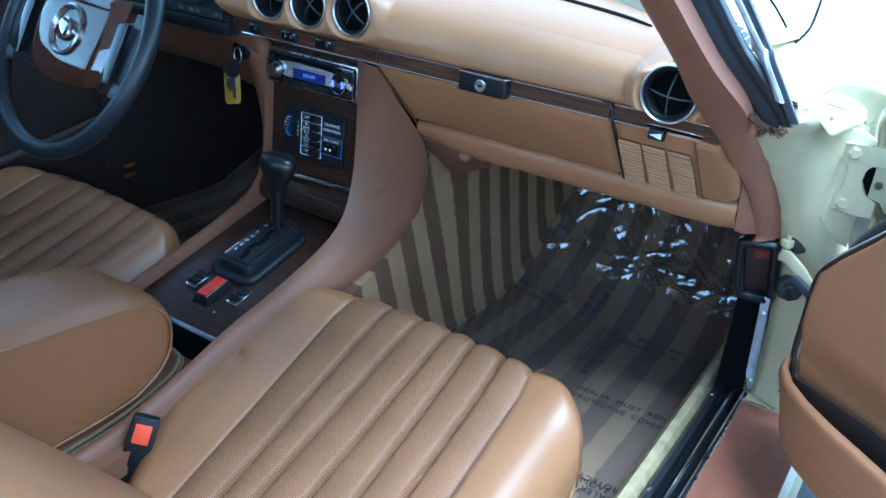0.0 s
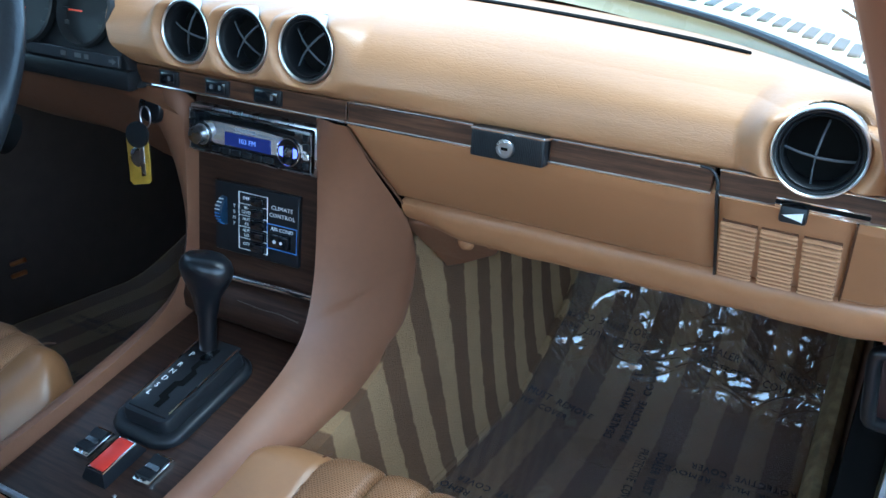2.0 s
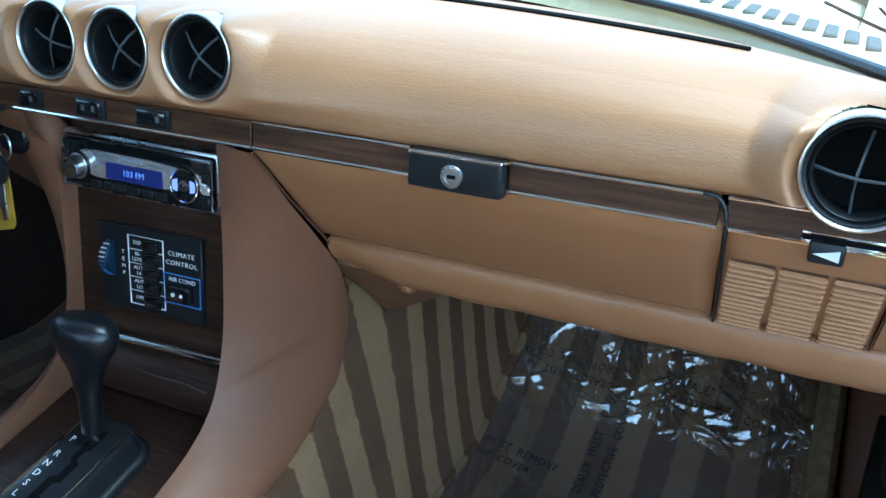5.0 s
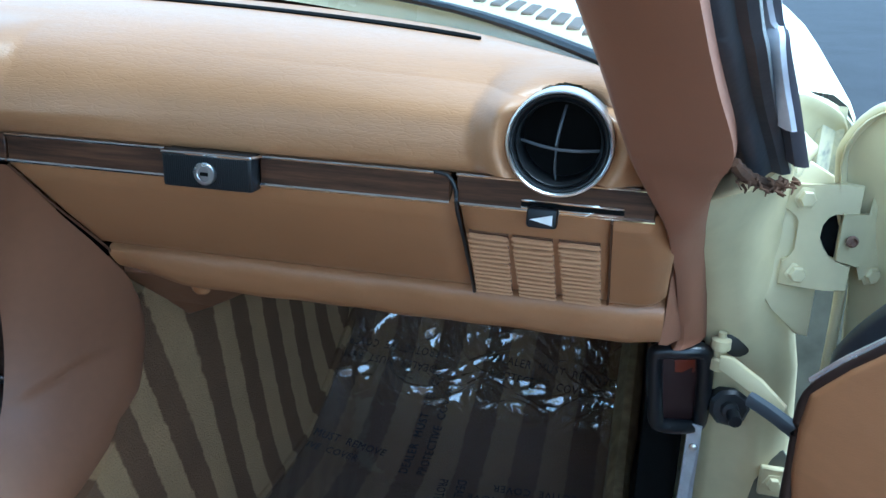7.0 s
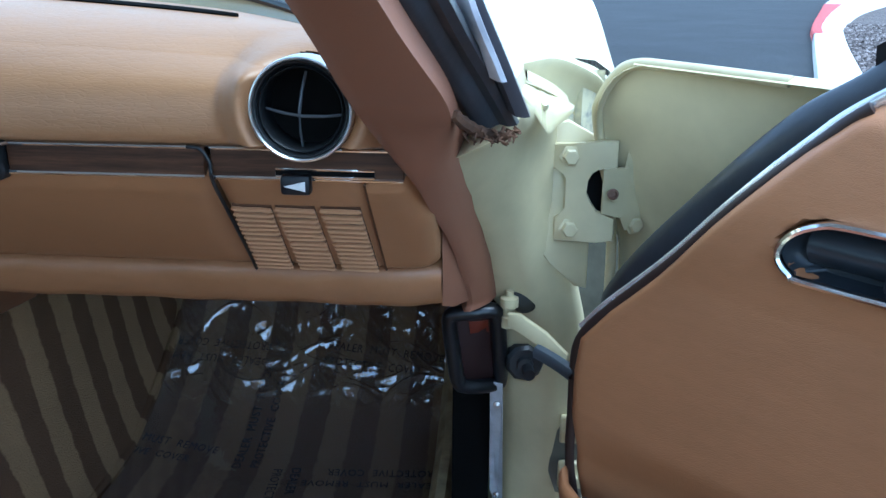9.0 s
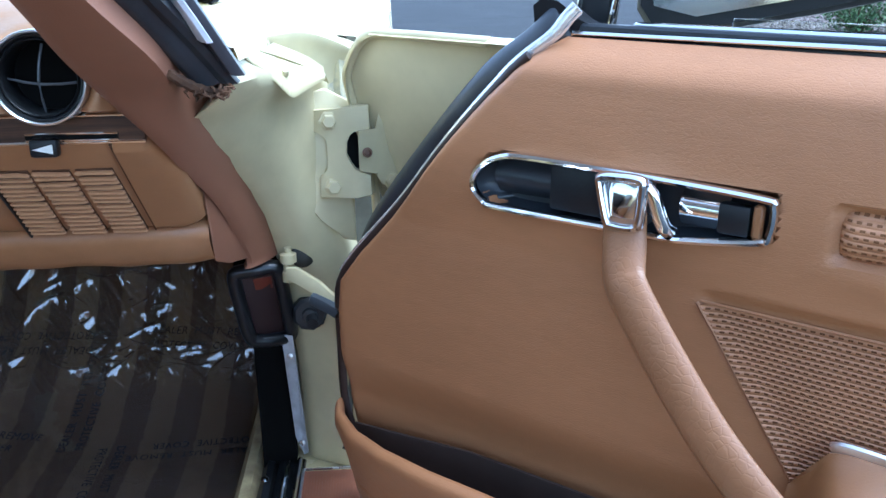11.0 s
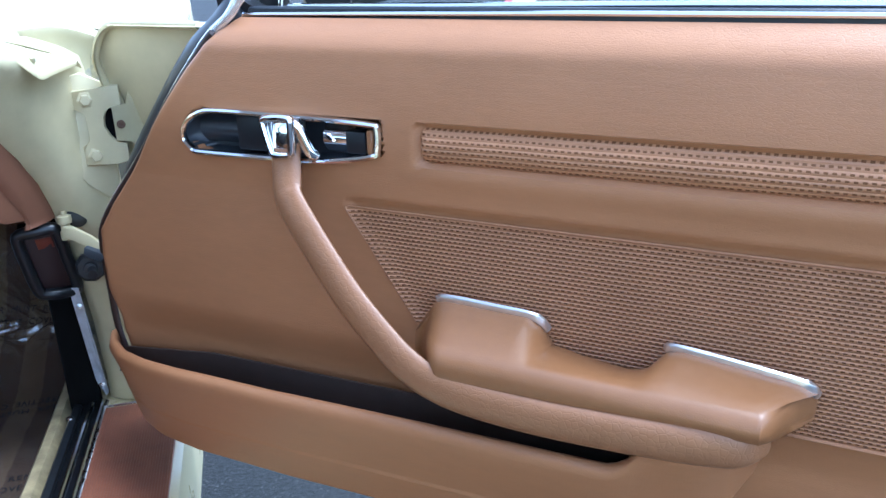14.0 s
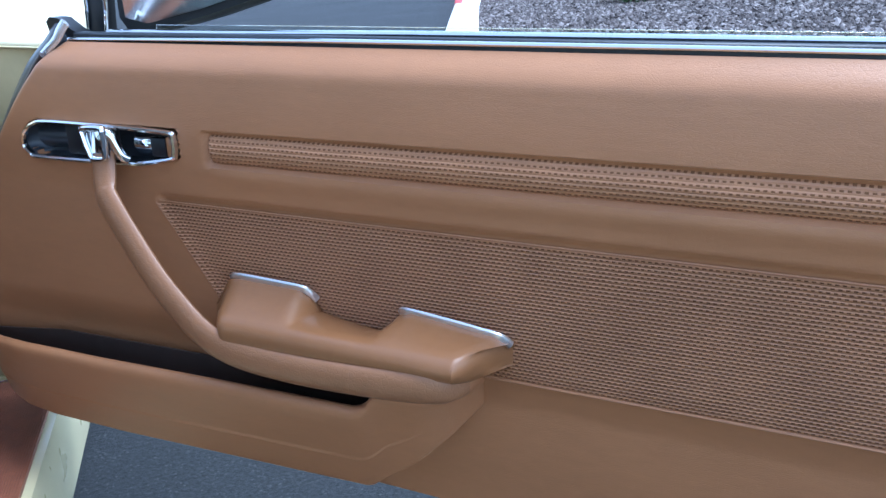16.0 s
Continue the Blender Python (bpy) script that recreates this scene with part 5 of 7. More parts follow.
part("knob_ring", lathe((KX, RY - 0.009, KZ), (0, -1, 0), [(0.0168, 0.0), (0.0168, 0.0025), (0.0140, 0.0028)], 36), M_GLOSSBLACK, rad)
PX, PZ = RX1 - 0.0372, RZ0 + 0.0285
part("control_pad", lathe((PX, RY - 0.009, PZ), (0, -1, 0), [(0.0182, 0.0), (0.0178, 0.004), (0.0160, 0.0052), (0.012, 0.0045), (0.006, 0.0045), (0.0, 0.0048)], 36), M_GLOSSBLACK, rad, "round control pad with a bright ring")
part("pad_ring", tube([(PX + 0.0172 * math.cos(k * 0.2618), RY - 0.0142, PZ + 0.0172 * math.sin(k * 0.2618)) for k in range(24)], 0.0009, 6, closed=True, up=(0, 1, 0)), M_CHROME, rad)
part("pad_button", lathe((PX, RY - 0.0135, PZ), (0, -1, 0), [(0.0058, 0.0), (0.0056, 0.0016), (0.0, 0.0022)], 24), M_STEEL, rad)
M_VIOLET = led_material("violet_key", (0.16, 0.17, 0.75), 0.45)
for sx in (-1, 1):
    part("pad_light", slab([(PX + sx * 0.0080, RY - 0.0144, PZ + 0.0065), (PX + sx * 0.0135, RY - 0.0144, PZ + 0.0050), (PX + sx * 0.0145, RY - 0.0144, PZ), (PX + sx * 0.0135, RY - 0.0144, PZ - 0.0050), (PX + sx * 0.0080, RY - 0.0144, PZ - 0.0065)], (0, 0.0008, 0)), M_VIOLET, rad, "violet lit key")
for k in range(6):
    part("preset_button", box(RX0 + 0.044 + k * 0.0172, RX0 + 0.0590 + k * 0.0172, RY - 0.0125, RY - 0.009, RZ0 + 0.0080, RZ0 + 0.0155, 0.0012, 1), M_BLACK, rad)
for k in range(4):
    part("side_button", box(RX1 - 0.0170, RX1 - 0.0075, RY - 0.0125, RY - 0.009, RZ0 + 0.0105 + k * 0.0115, RZ0 + 0.0195 + k * 0.0115, 0.0012, 1), M_SILVERPL if k == 1 else M_BLACK, rad)
for k in range(2):
    part("side_button", box(RX0 + 0.008, RX0 + 0.0160, RY - 0.0125, RY - 0.009, RZ1 - 0.0170 - k * 0.010, RZ1 - 0.0095 - k * 0.010, 0.0012, 1), M_BLACK, rad)

# ---- climate control panel ----
cli = thing("climate_panel", (0.0, 1.05, 0.70), "black climate control panel with white lettering", "control panel")
CY = 1.0495
part("backing", box(-0.084, 0.0685, CY - 0.002, CY + 0.006, 0.6455, 0.7595, 0.001, 1), M_BLACK, cli)


def frame_lines(x0, x1, z0, z1, mat, w=0.0009):
    return part("outline", tube([(x0, CY - 0.0022, z0), (x1, CY - 0.0022, z0), (x1, CY - 0.0022, z1), (x0, CY - 0.0022, z1)], w, 4, closed=True), mat, cli, "", False)


frame_lines(-0.0385, 0.0135, 0.6555, 0.7485, M_WHITE, 0.0011)
frame_lines(0.0135, 0.0655, 0.668, 0.7075, M_BLUEINK, 0.0011)
for k, (txt, sub) in enumerate((("DEF", ""), ("BI-", "LEVEL"), ("AUT", "HI"), ("AUT", "LO"), ("OFF", ""))):
    zc = 0.7395 - k * 0.0187
    part("divider", box(-0.0385, 0.0135, CY - 0.0026, CY - 0.0018, zc - 0.0098, zc - 0.0088), M_WHITE, cli)
    writing("letters", txt, 0.0072, pose(-0.025, CY - 0.0022, zc + (0.0036 if sub else 0), 90), M_WHITE, cli)
    if sub:
        writing("letters", sub, 0.0072, pose(-0.0245, CY - 0.0022, zc - 0.0040, 90), M_WHITE, cli)
    part("push_button", box(-0.0115, 0.0115, CY - 0.010, CY - 0.001, zc - 0.0070, zc + 0.0070, 0.0015, 2), M_GLOSSBLACK, cli, "black push button")
writing("letters", "CLIMATE", 0.0088, pose(0.0395, CY - 0.0022, 0.7345, 90), M_WHITE, cli, spacing=1.12)
writing("letters", "CONTROL", 0.0088, pose(0.0395, CY - 0.0022, 0.7225, 90), M_WHITE, cli, spacing=1.12)
writing("letters", "AIR COND", 0.0082, pose(0.0395, CY - 0.0022, 0.7005, 90), M_WHITE, cli)
ac = part("push_button", box(0.022, 0.056, CY - 0.010, CY - 0.001, 0.673, 0.6945, 0.002, 2), M_GLOSSBLACK, cli, "black push button")
part("white_dot", lathe((0.033, CY - 0.0101, 0.684), (0, -1, 0), [(0.0028, 0), (0.0028, 0.0006), (0.0, 0.0006)], 12), M_WHITE, cli)
part("white_dot", box(0.0425, 0.0465, CY - 0.0107, CY - 0.010, 0.682, 0.686, 0.0008, 1), M_WHITE, cli)
for k, ch in enumerate("TEMP"):
    writing("letters", ch, 0.0075, pose(-0.0475, CY - 0.0022, 0.7235 - k * 0.0095, 90), M_WHITE, cli)
wh = part("thumb_wheel", lathe((-0.0665, CY + 0.012, 0.7125), (1, 0, 0), [(0.0, -0.006), (0.026, -0.006), (0.0275, -0.004), (0.0275, 0.004), (0.026, 0.006), (0.0, 0.006)], 40), plain("blue_black_wheel", (0.012, 0.03, 0.06), 0.3), cli, "ribbed thumb wheel with a blue scale")
for k in range(9):
    an = radians(-50 + k * 12)
    part("wheel_mark", box(-0.0715, -0.0625, CY + 0.012 - 0.0281 * math.cos(an) - 0.0006, CY + 0.012 - 0.0281 * math.cos(an), 0.7125 + 0.0281 * math.sin(an) - 0.0006, 0.7125 + 0.0281 * math.sin(an) + 0.0006), M_WHITE if k > 4 else M_BLUEINK, wh)

for ob in list(cli.children) + [c for k in cli.children for c in k.children]:
    for v in ob.data.vertices:
        v.co.x, v.co.z = -0.0095 + (v.co.x + 0.00775) * 0.92, 0.7015 + (v.co.z - 0.7025) * 0.852 + 0.02 * (v.co.x + 0.0095)

# ---- gear selector ----
gear = thing("gear_selector", (-0.005, 0.93, 0.51), "black automatic gear selector with a leather-topped lever", "gear lever")
TILTP = math.degrees(math.atan(0.29))
GM = Matrix.Translation((-0.003, 0.912, plate_z(0.912))) @ pose(0, 0, 0, TILTP, 0, 0)


def gpart(name, bm, mat, label="", smooth=True, parent=gear):
    bmesh.ops.transform(bm, matrix=GM @ Matrix.Diagonal((0.77, 0.77, 0.9, 1)), verts=bm.verts)
    return part(name, bm, mat, parent, label, smooth)


def rounded(w, y0, y1, r, z, n=8):
    """A rounded rectangle at height z."""
    pts = []
    for cx, cy, a0 in ((w - r, y1 - r, 0), (-w + r, y1 - r, 90), (-w + r, y0 + r, 180), (w - r, y0 + r, 270)):
        pts += [(cx + r * math.cos(radians(a0 + 90 * k / n)), cy + r * math.sin(radians(a0 + 90 * k / n)), z) for k in range(n + 1)]
    return pts


gpart("base_frame", loft([rounded(0.069, -0.118, 0.104, 0.040, 0.0), rounded(0.070, -0.119, 0.105, 0.041, 0.006), rounded(0.067, -0.116, 0.102, 0.038, 0.011), rounded(0.061, -0.110, 0.097, 0.032, 0.0135), rounded(0.054, -0.102, 0.094, 0.025, 0.012)], close_u=True, caps=True), M_BLACK, "black rubber base frame")
gpart("gate_body", loft([rounded(0.052, -0.097, 0.094, 0.020, 0.008), rounded(0.051, -0.096, 0.093, 0.019, 0.022), rounded(0.047, -0.092, 0.090, 0.015, 0.029), rounded(0.043, -0.088, 0.088, 0.012, 0.030)], close_u=True, caps=True), M_BLACK)
gpart("gate_plate", box(-0.040, 0.040, -0.084, 0.096, 0.028, 0.0325, 0.003, 2), M_BLACK, "black gate plate")
gpart("gate_edge", tube([(-0.0395, -0.075, 0.0325), (-0.0395, 0.0, 0.0327), (-0.0395, 0.088, 0.0325)], 0.0015, 6), M_CHROME)
gpart("gate_edge", tube([(0.0395, -0.075, 0.0325), (0.0395, 0.0, 0.0327), (0.0395, 0.088, 0.0325)], 0.0015, 6), M_CHROME)
zig = [(0.004, -0.072), (0.015, -0.072), (0.016, -0.048), (0.008, -0.044), (0.008, -0.022), (0.017, -0.018), (0.017, 0.014), (0.008, 0.020), (0.008, 0.034), (0.014, 0.040), (0.014, 0.074), (-0.002, 0.074), (-0.002, 0.020), (0.005, 0.014), (0.005, -0.010), (-0.004, -0.016), (-0.004, -0.052), (0.004, -0.056)]
gpart("gate_slot", slab([(x, y, 0.0327) for x, y in zig], (0, 0, 0.0004)), M_DARK, "", False)
for k, ch in enumerate("PRNDSL"):
    w = writing("letters", ch, 0.0108, GM @ pose(-0.019, -0.0396 + (5 - k) * 0.0135 + (0 if k else 0.008), 0.0297, 0, 0, 0), M_WHITE, gear)
M_GLOSSKNOB = plain("black_knob", (0.006, 0.007, 0.009), 0.3, bumpy=0.0008, bump_scale=140)
part("lever", tube(smooth_line([(0.0, 0.945, 0.53), (0.0, 0.945, 0.575), (0.0, 0.944, 0.628)], 4), [0.0125, 0.0115, 0.011, 0.011, 0.0112, 0.0116, 0.0122, 0.013, 0.014], 14), M_GLOSSKNOB, gear)
kn = []
for z, rx, ry in ((0.612, 0.0125, 0.0125), (0.625, 0.0142, 0.0138), (0.638, 0.018, 0.0155), (0.649, 0.0245, 0.0185), (0.659, 0.0305, 0.021), (0.668, 0.0335, 0.0225), (0.675, 0.034, 0.0225), (0.682, 0.0315, 0.021), (0.688, 0.025, 0.017), (0.691, 0.013, 0.010), (0.6918, 0.001, 0.001)):
    kn.append([(0.0 + 1.12 * rx * math.cos(k * 0.2618), 0.944 + 1.12 * ry * math.sin(k * 0.2618), z) for k in range(24)])
part("knob", loft(kn, close_u=True), M_GLOSSKNOB, gear, "black padded gear knob")


# ---- window switches and hazard button ----
def on_plate(x, y, a=0.0):
    return Matrix.Translation((x, y, plate_z(y))) @ pose(0, 0, 0, TILTP, 0, a)


def window_switch(x, y):
    m = on_plate(x, y)
    ob = thing("window_switch", (0, 0, 0), "black window rocker switch in a chrome frame", "switch", "window switches on the console", m=m)
    part("frame", box(-0.0130, 0.0130, -0.021, 0.021, 0, 0.010, 0.0018, 2), M_CHROME, ob)
    part("rocker", loft([[(sx, yy, zz) for yy, zz in ((-0.0165, 0.008), (-0.0155, 0.0145), (-0.008, 0.013), (0.0, 0.0105), (0.008, 0.013), (0.0155, 0.0145), (0.0165, 0.008))] for sx in (-0.0105, -0.0100, 0.0100, 0.0105)], caps=True), M_BLACK, ob)
    part("rocker_ridge", box(-0.0095, 0.0095, -0.004, 0.004, 0.010, 0.0130, 0.001, 1), M_GLOSSBLACK, ob)


window_switch(-0.0425, 0.799)
window_switch(0.0545, 0.799)
hz = thing("hazard_switch", (0, 0, 0), "red hazard light button on a black base", "switch", m=on_plate(0.0005, 0.790))
hb = []
for z, w, l in ((0.0, 0.018, 0.032), (0.004, 0.0178, 0.0315), (0.013, 0.0142, 0.027), (0.015, 0.0135, 0.026)):
    hb.append([(-w, -l, z), (w, -l, z), (w, l, z), (-w, l, z)])
part("base", loft(hb, close_u=True, caps=True), M_BLACK, hz)
part("chrome_rim", tube([(-0.0125, -0.0250, 0.0152), (0.0125, -0.0250, 0.0152), (0.0125, 0.0250, 0.0152), (-0.0125, 0.0250, 0.0152)], 0.0014, 6, closed=True), M_CHROME, hz)
part("button", box(-0.0116, 0.0116, -0.0225, 0.024, 0.013, 0.0172, 0.0015, 2), M_RED, hz, "red translucent button")
part("screw_dot", lathe((0.036, 0.757, plate_z(0.757)), (0, 0, 1), [(0.0025, 0), (0.002, 0.0012), (0.0, 0.0015)], 10), M_STEEL, con)

# ---- armrest ----
arm = thing("centre_armrest", (-0.005, 0.4, 0.45), "tan vinyl padded centre armrest with piped seams", "armrest")


def arm_row(y, zt, zb, hw):
    pts = []
    for k in range(17):
        an = math.pi * k / 16
        pts.append((-0.005 + hw * (1.0 if abs(math.cos(an)) > 0.92 else abs(math.cos(an)) ** 0.45) * (1 if math.cos(an) > 0 else -1), y, lerp(zt - 0.035, zt, math.sin(an) ** 0.7)))
    return [(-0.005 + hw * 0.97, y, zb)] + pts + [(-0.005 - hw * 0.97, y, zb)]


rows = []
for y, zt, zb, hw in ((0.10, 0.615, 0.405, 0.088), (0.25, 0.610, 0.408, 0.09), (0.40, 0.601, 0.411, 0.09), (0.50, 0.593, 0.416, 0.09), (0.56, 0.586, 0.424, 0.089), (0.60, 0.572, 0.440, 0.087), (0.625, 0.552, 0.455, 0.083), (0.640, 0.52, 0.475, 0.076)):
    rows.append(arm_row(y, zt, zb, hw))
part("cushion", loft(rows, caps=True), M_ARM, arm)
for sgn in (1, -1):
    part("piping", tube(smooth_line([(-0.005 + sgn * dx, y, z) for dx, y, z in ((0.090, 0.10, 0.602), (0.0915, 0.30, 0.592), (0.092, 0.39, 0.585), (0.092, 0.484, 0.578), (0.091, 0.575, 0.567), (0.088, 0.614, 0.540), (0.084, 0.630, 0.505), (0.086, 0.622, 0.464), (0.089, 0.580, 0.432), (0.090, 0.50, 0.415), (0.090, 0.2, 0.405))], 5), 0.0019, 7), M_PIPING, arm)
part("hinge_base", box(-0.085, 0.075, 0.08, 0.58, 0.385, 0.42, 0.006, 2), M_CONSOLE, arm)
for k in range(2):
    part("trim_fold", tube(smooth_line([(0.090 + k * 0.004, 0.10, 0.396 - k * 0.006), (0.091 + k * 0.004, 0.45, 0.402 - k * 0.006), (0.089 + k * 0.004, 0.58 + k * 0.008, 0.420 - k * 0.007), (0.080, 0.640 + k * 0.008, 0.440 - k * 0.008), (0.03, 0.665 + k * 0.008, 0.440 - k * 0.01), (-0.03, 0.668 + k * 0.008, 0.436 - k * 0.01)], 5), 0.003, 7), plain("olive_binding", (0.13, 0.095, 0.045), 0.6) if k == 0 else bpy.data.materials["olive_binding"], arm)

# ---- seats ----
def seat_z(y):
    return 0.505 - (0.94 - y) * 0.27


SEAMS = [0.2010, 0.2715, 0.3335, 0.3915, 0.4420, 0.5010, 0.5555]
FAN = [0.113, 0.080, 0.036, 0.045, 0.062, 0.050, 0.050]


def seat_in(y):
    """Inner edge of the cushion, drawn in behind the buckle."""
    return pw(y, [(0.30, 0.230), (0.40, 0.205), (0.46, 0.166), (0.51, 0.137), (0.56, 0.113), (0.61, 0.096), (0.66, 0.089), (0.75, 0.088), (0.98, 0.096)])


def seam_x(k, y):
    """The pleats fan slightly; k may be fractional."""
    i = max(0, min(len(SEAMS) - 2, int(k)))
    return lerp(SEAMS[i] + (0.92 - y) * FAN[i], SEAMS[i + 1] + (0.92 - y) * FAN[i + 1], k - i)


def cushion_point(x, y):
    """Top of the cushion: crowned, with stitched furrows between the pleats."""
    edge_x = min(x - seat_in(y), 0.672 - x)
    z = seat_z(y)
    inn = x < 0.38
    q = 1 - min(1, edge_x / (0.045 if inn else 0.06))
    z -= (0.060 if inn else 0.058) * (1 - math.sqrt(max(0.0, 1 - q * q)))
    q = 1 - min(1, max(0, 0.962 - y) / 0.07)
    z -= 0.070 * (1 - math.sqrt(max(0.0, 1 - q * q)))
    for k in range(len(SEAMS)):
        d = abs(x - seam_x(k, y)) if k < len(SEAMS) - 1 else abs(x - seam_x(k - 0.0001, y))
        z -= (0.003 if k in (0, len(SEAMS) - 1) else 0.012) * math.exp(-(d / 0.0040) ** 2)
    a, b = seam_x(0, y), seam_x(len(SEAMS) - 1.0001, y)
    if a < x < b:
        k = 0
        while k < len(SEAMS) - 2 and x > seam_x(k + 1, y):
            k += 1
        f = (x - seam_x(k, y)) / (seam_x(k + 1 if k < len(SEAMS) - 2 else k + 0.9999, y) - seam_x(k, y))
        z += 0.006 * math.sin(math.pi * max(0, min(1, f)))
    else:
        if x < 0.38:
            z += 0.006 * sstep(-0.006, 0.055, seam_x(0, y) - x)
        else:
            z += 0.010 * math.sin(math.pi * min(1, edge_x / 0.13)) ** 2
        # pulled crease on the inner bolster
        wr = (x - 0.140) * 0.45 + (y - 0.715) * 0.9
        z -= 0.009 * math.exp(-(wr / 0.006) ** 2) * math.exp(-((x - 0.134) / 0.018) ** 2)
        z -= 0.003 * math.exp(-((wr + 0.018) / 0.006) ** 2) * math.exp(-((x - 0.138) / 0.014) ** 2)
    return z


def seat_plan(x, y):
    """Rounded corners in plan."""
    e = sstep(0.80, 0.962, y)
    x2 = lerp(x, 0.386 + (x - 0.386) * 0.945, e * e)
    return x2, y - (0.055 * (abs(x2 - 0.386) / 0.274) ** 4 + 0.016 * sstep(0.30, 0.62, x2)) * e


def build_seat(label):
    seat = thing("car_seat", (0.41, 0.6, 0.27), label, "car seat", "front seats")
    nx, ny = 200, 84
    verts = [[Vector((lerp(seat_in(0.30 + 0.662 * j / ny), 0.672, i / nx), 0.30 + 0.662 * j / ny, 0)) for j in range(ny + 1)] for i in range(nx + 1)]
    bmi, bmo = bmesh.new(), bmesh.new()
    cache = {}

    def vtx(bm, i, j):
        key = (id(bm), i, j)
        if key not in cache:
            p = verts[i][j]
            x, y = seat_plan(p.x, p.y)
            cache[key] = bm.verts.new((x, y, cushion_point(p.x, p.y)))
        return cache[key]

    for i in range(nx):
        for j in range(ny):
            xm, ym = verts[i][j].x + 0.00185, verts[i][j].y + 0.005
            perf = seam_x(0, ym) < xm < seam_x(len(SEAMS) - 1.0001, ym) and ym < 0.948
            bm = bmi if perf else bmo
            bm.faces.new((vtx(bm, i, j), vtx(bm, i + 1, j), vtx(bm, i + 1, j + 1), vtx(bm, i, j + 1)))
    part("side_bolster", bmo, M_SEAT, seat, "smooth tan vinyl seat bolsters")
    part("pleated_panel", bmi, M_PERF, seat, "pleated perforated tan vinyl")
    # skirt
    ed = [(seat_in(lerp(0.30, 0.962, k / 30)), lerp(0.30, 0.962, k / 30)) for k in range(30)] + [(lerp(seat_in(0.962), 0.672, k / 30), 0.962) for k in range(30)] + [(0.672, lerp(0.962, 0.30, k / 30)) for k in range(31)]
    rows = []
    for px0, py0 in ed:
        x, y = seat_plan(px0, py0)
        zt = cushion_point(px0, py0)
        cx = x - 0.386
        rows.append([(x, y, zt), (0.386 + cx * 1.006, y + (0.003 if py0 > 0.95 else 0), zt - 0.012), (0.386 + cx * 1.0, y - 0.002, zt - 0.04), (0.386 + cx * 0.97, y - 0.02, 0.31)])
    part("skirt", loft(rows), M_SEAT, seat)
    part("edge_piping", tube([(r[2][0], r[2][1], r[2][2]) for r in rows], 0.0022, 6), M_PIPING, seat)
    # dark bars along the furrows, coloured as the shade in the seams
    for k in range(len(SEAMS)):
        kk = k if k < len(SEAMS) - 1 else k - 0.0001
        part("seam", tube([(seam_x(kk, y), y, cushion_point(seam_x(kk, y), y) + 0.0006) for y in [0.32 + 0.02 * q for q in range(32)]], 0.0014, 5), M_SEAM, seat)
    # backrest, reclined
    rows = []
    for i in range(15):
        s = i / 14
        yb, zb = lerp(0.405, -0.03, s), lerp(0.36, 0.88, s)
        w = 0.28 - 0.03 * s ** 3
        row = []
        for j in range(25):
            an = 2 * math.pi * j / 24
            bol = 0.03 * abs(math.cos(an)) ** 6
            cx, cy = math.cos(an), math.sin(an)
            xx = 0.386 + w * math.copysign(abs(cx) ** 0.45, cx)
            off = 0.06 * math.copysign(abs(cy) ** 0.6, cy)
            row.append((xx, yb + off * 0.8 + (bol if cy >= 0 else 0), zb + off * 0.55))
        rows.append(row)
    rows.append([(0.386 + (p[0] - 0.386) * 0.9, p[1] * 0.5 - 0.02, 0.935) for p in rows[-1]])
    part("backrest", loft(rows, caps=True), M_SEAT, seat, "smooth tan vinyl backrest")
    part("seat_rail", box(0.20, 0.23, 0.35, 0.85, 0.27, 0.315, 0.004, 1), M_BLACK, seat)
    part("seat_rail", box(0.58, 0.61, 0.35, 0.85, 0.27, 0.315, 0.004, 1), M_BLACK, seat)
    return seat


seat = build_seat("tan vinyl passenger seat with perforated pleats")
seat2 = copy_thing(seat, Matrix.Translation((0.41 - 0.842, 0.60, 0.27)))
seat2["label"] = "tan vinyl driver seat with perforated pleats"

# ---- seat belt buckle ----
bk = thing("seat_belt_buckle", (0.118, 0.53, 0.36), "black seat belt buckle with a red release button", "seat belt")
BX, BY, BZ = Vector((0.731, 0.627, -0.270)), Vector((-0.683, 0.671, -0.289)), Vector((0.000, 0.396, 0.918))
BM = Matrix.Translation((0.150, 0.513, 0.412)) @ Matrix((BX, BY, BZ)).transposed().to_4x4() @ Matrix.Diagonal((0.85, 0.85, 0.95, 1))


def bpart(name, bm, mat, label=""):
    bmesh.ops.transform(bm, matrix=BM, verts=bm.verts)
    part(name, bm, mat, bk, label)


bpart("body", box(-0.022, 0.022, -0.010, 0.012, -0.050, 0.030, 0.005, 2), M_BLACK)
bpart("button", box(-0.0135, 0.0135, -0.0125, -0.004, -0.012, 0.018, 0.002, 2), M_ORANGE, "red release button")
bpart("stalk", tube([(0, 0, -0.04), (0, 0.003, -0.08), (0, 0.008, -0.12)], [0.019, 0.015, 0.012], 10, ry=0.007), M_BLACK)
bpart("anchor", box(-0.008, 0.008, 0.004, 0.008, -0.15, -0.11, 0.001, 1), M_STEEL)

# ---- steering wheel ----
SWC = Vector((-0.311, 0.78, 0.857))
ax = Vector((-0.095, -0.90, 0.44)).normalized()
sw = thing("steering_wheel", tuple(SWC), "black leather-rimmed steering wheel with a glossy brown hub", "steering wheel")
q3 = ax.to_track_quat("Z", "Y").to_matrix()


e1, e2 = q3 @ Vector((1, 0, 0)), q3 @ Vector((0, 1, 0))
if abs(e1.x) < abs(e2.x):
    e1, e2 = e2, -e1
if e1.x < 0:
    e1, e2 = -e1, -e2


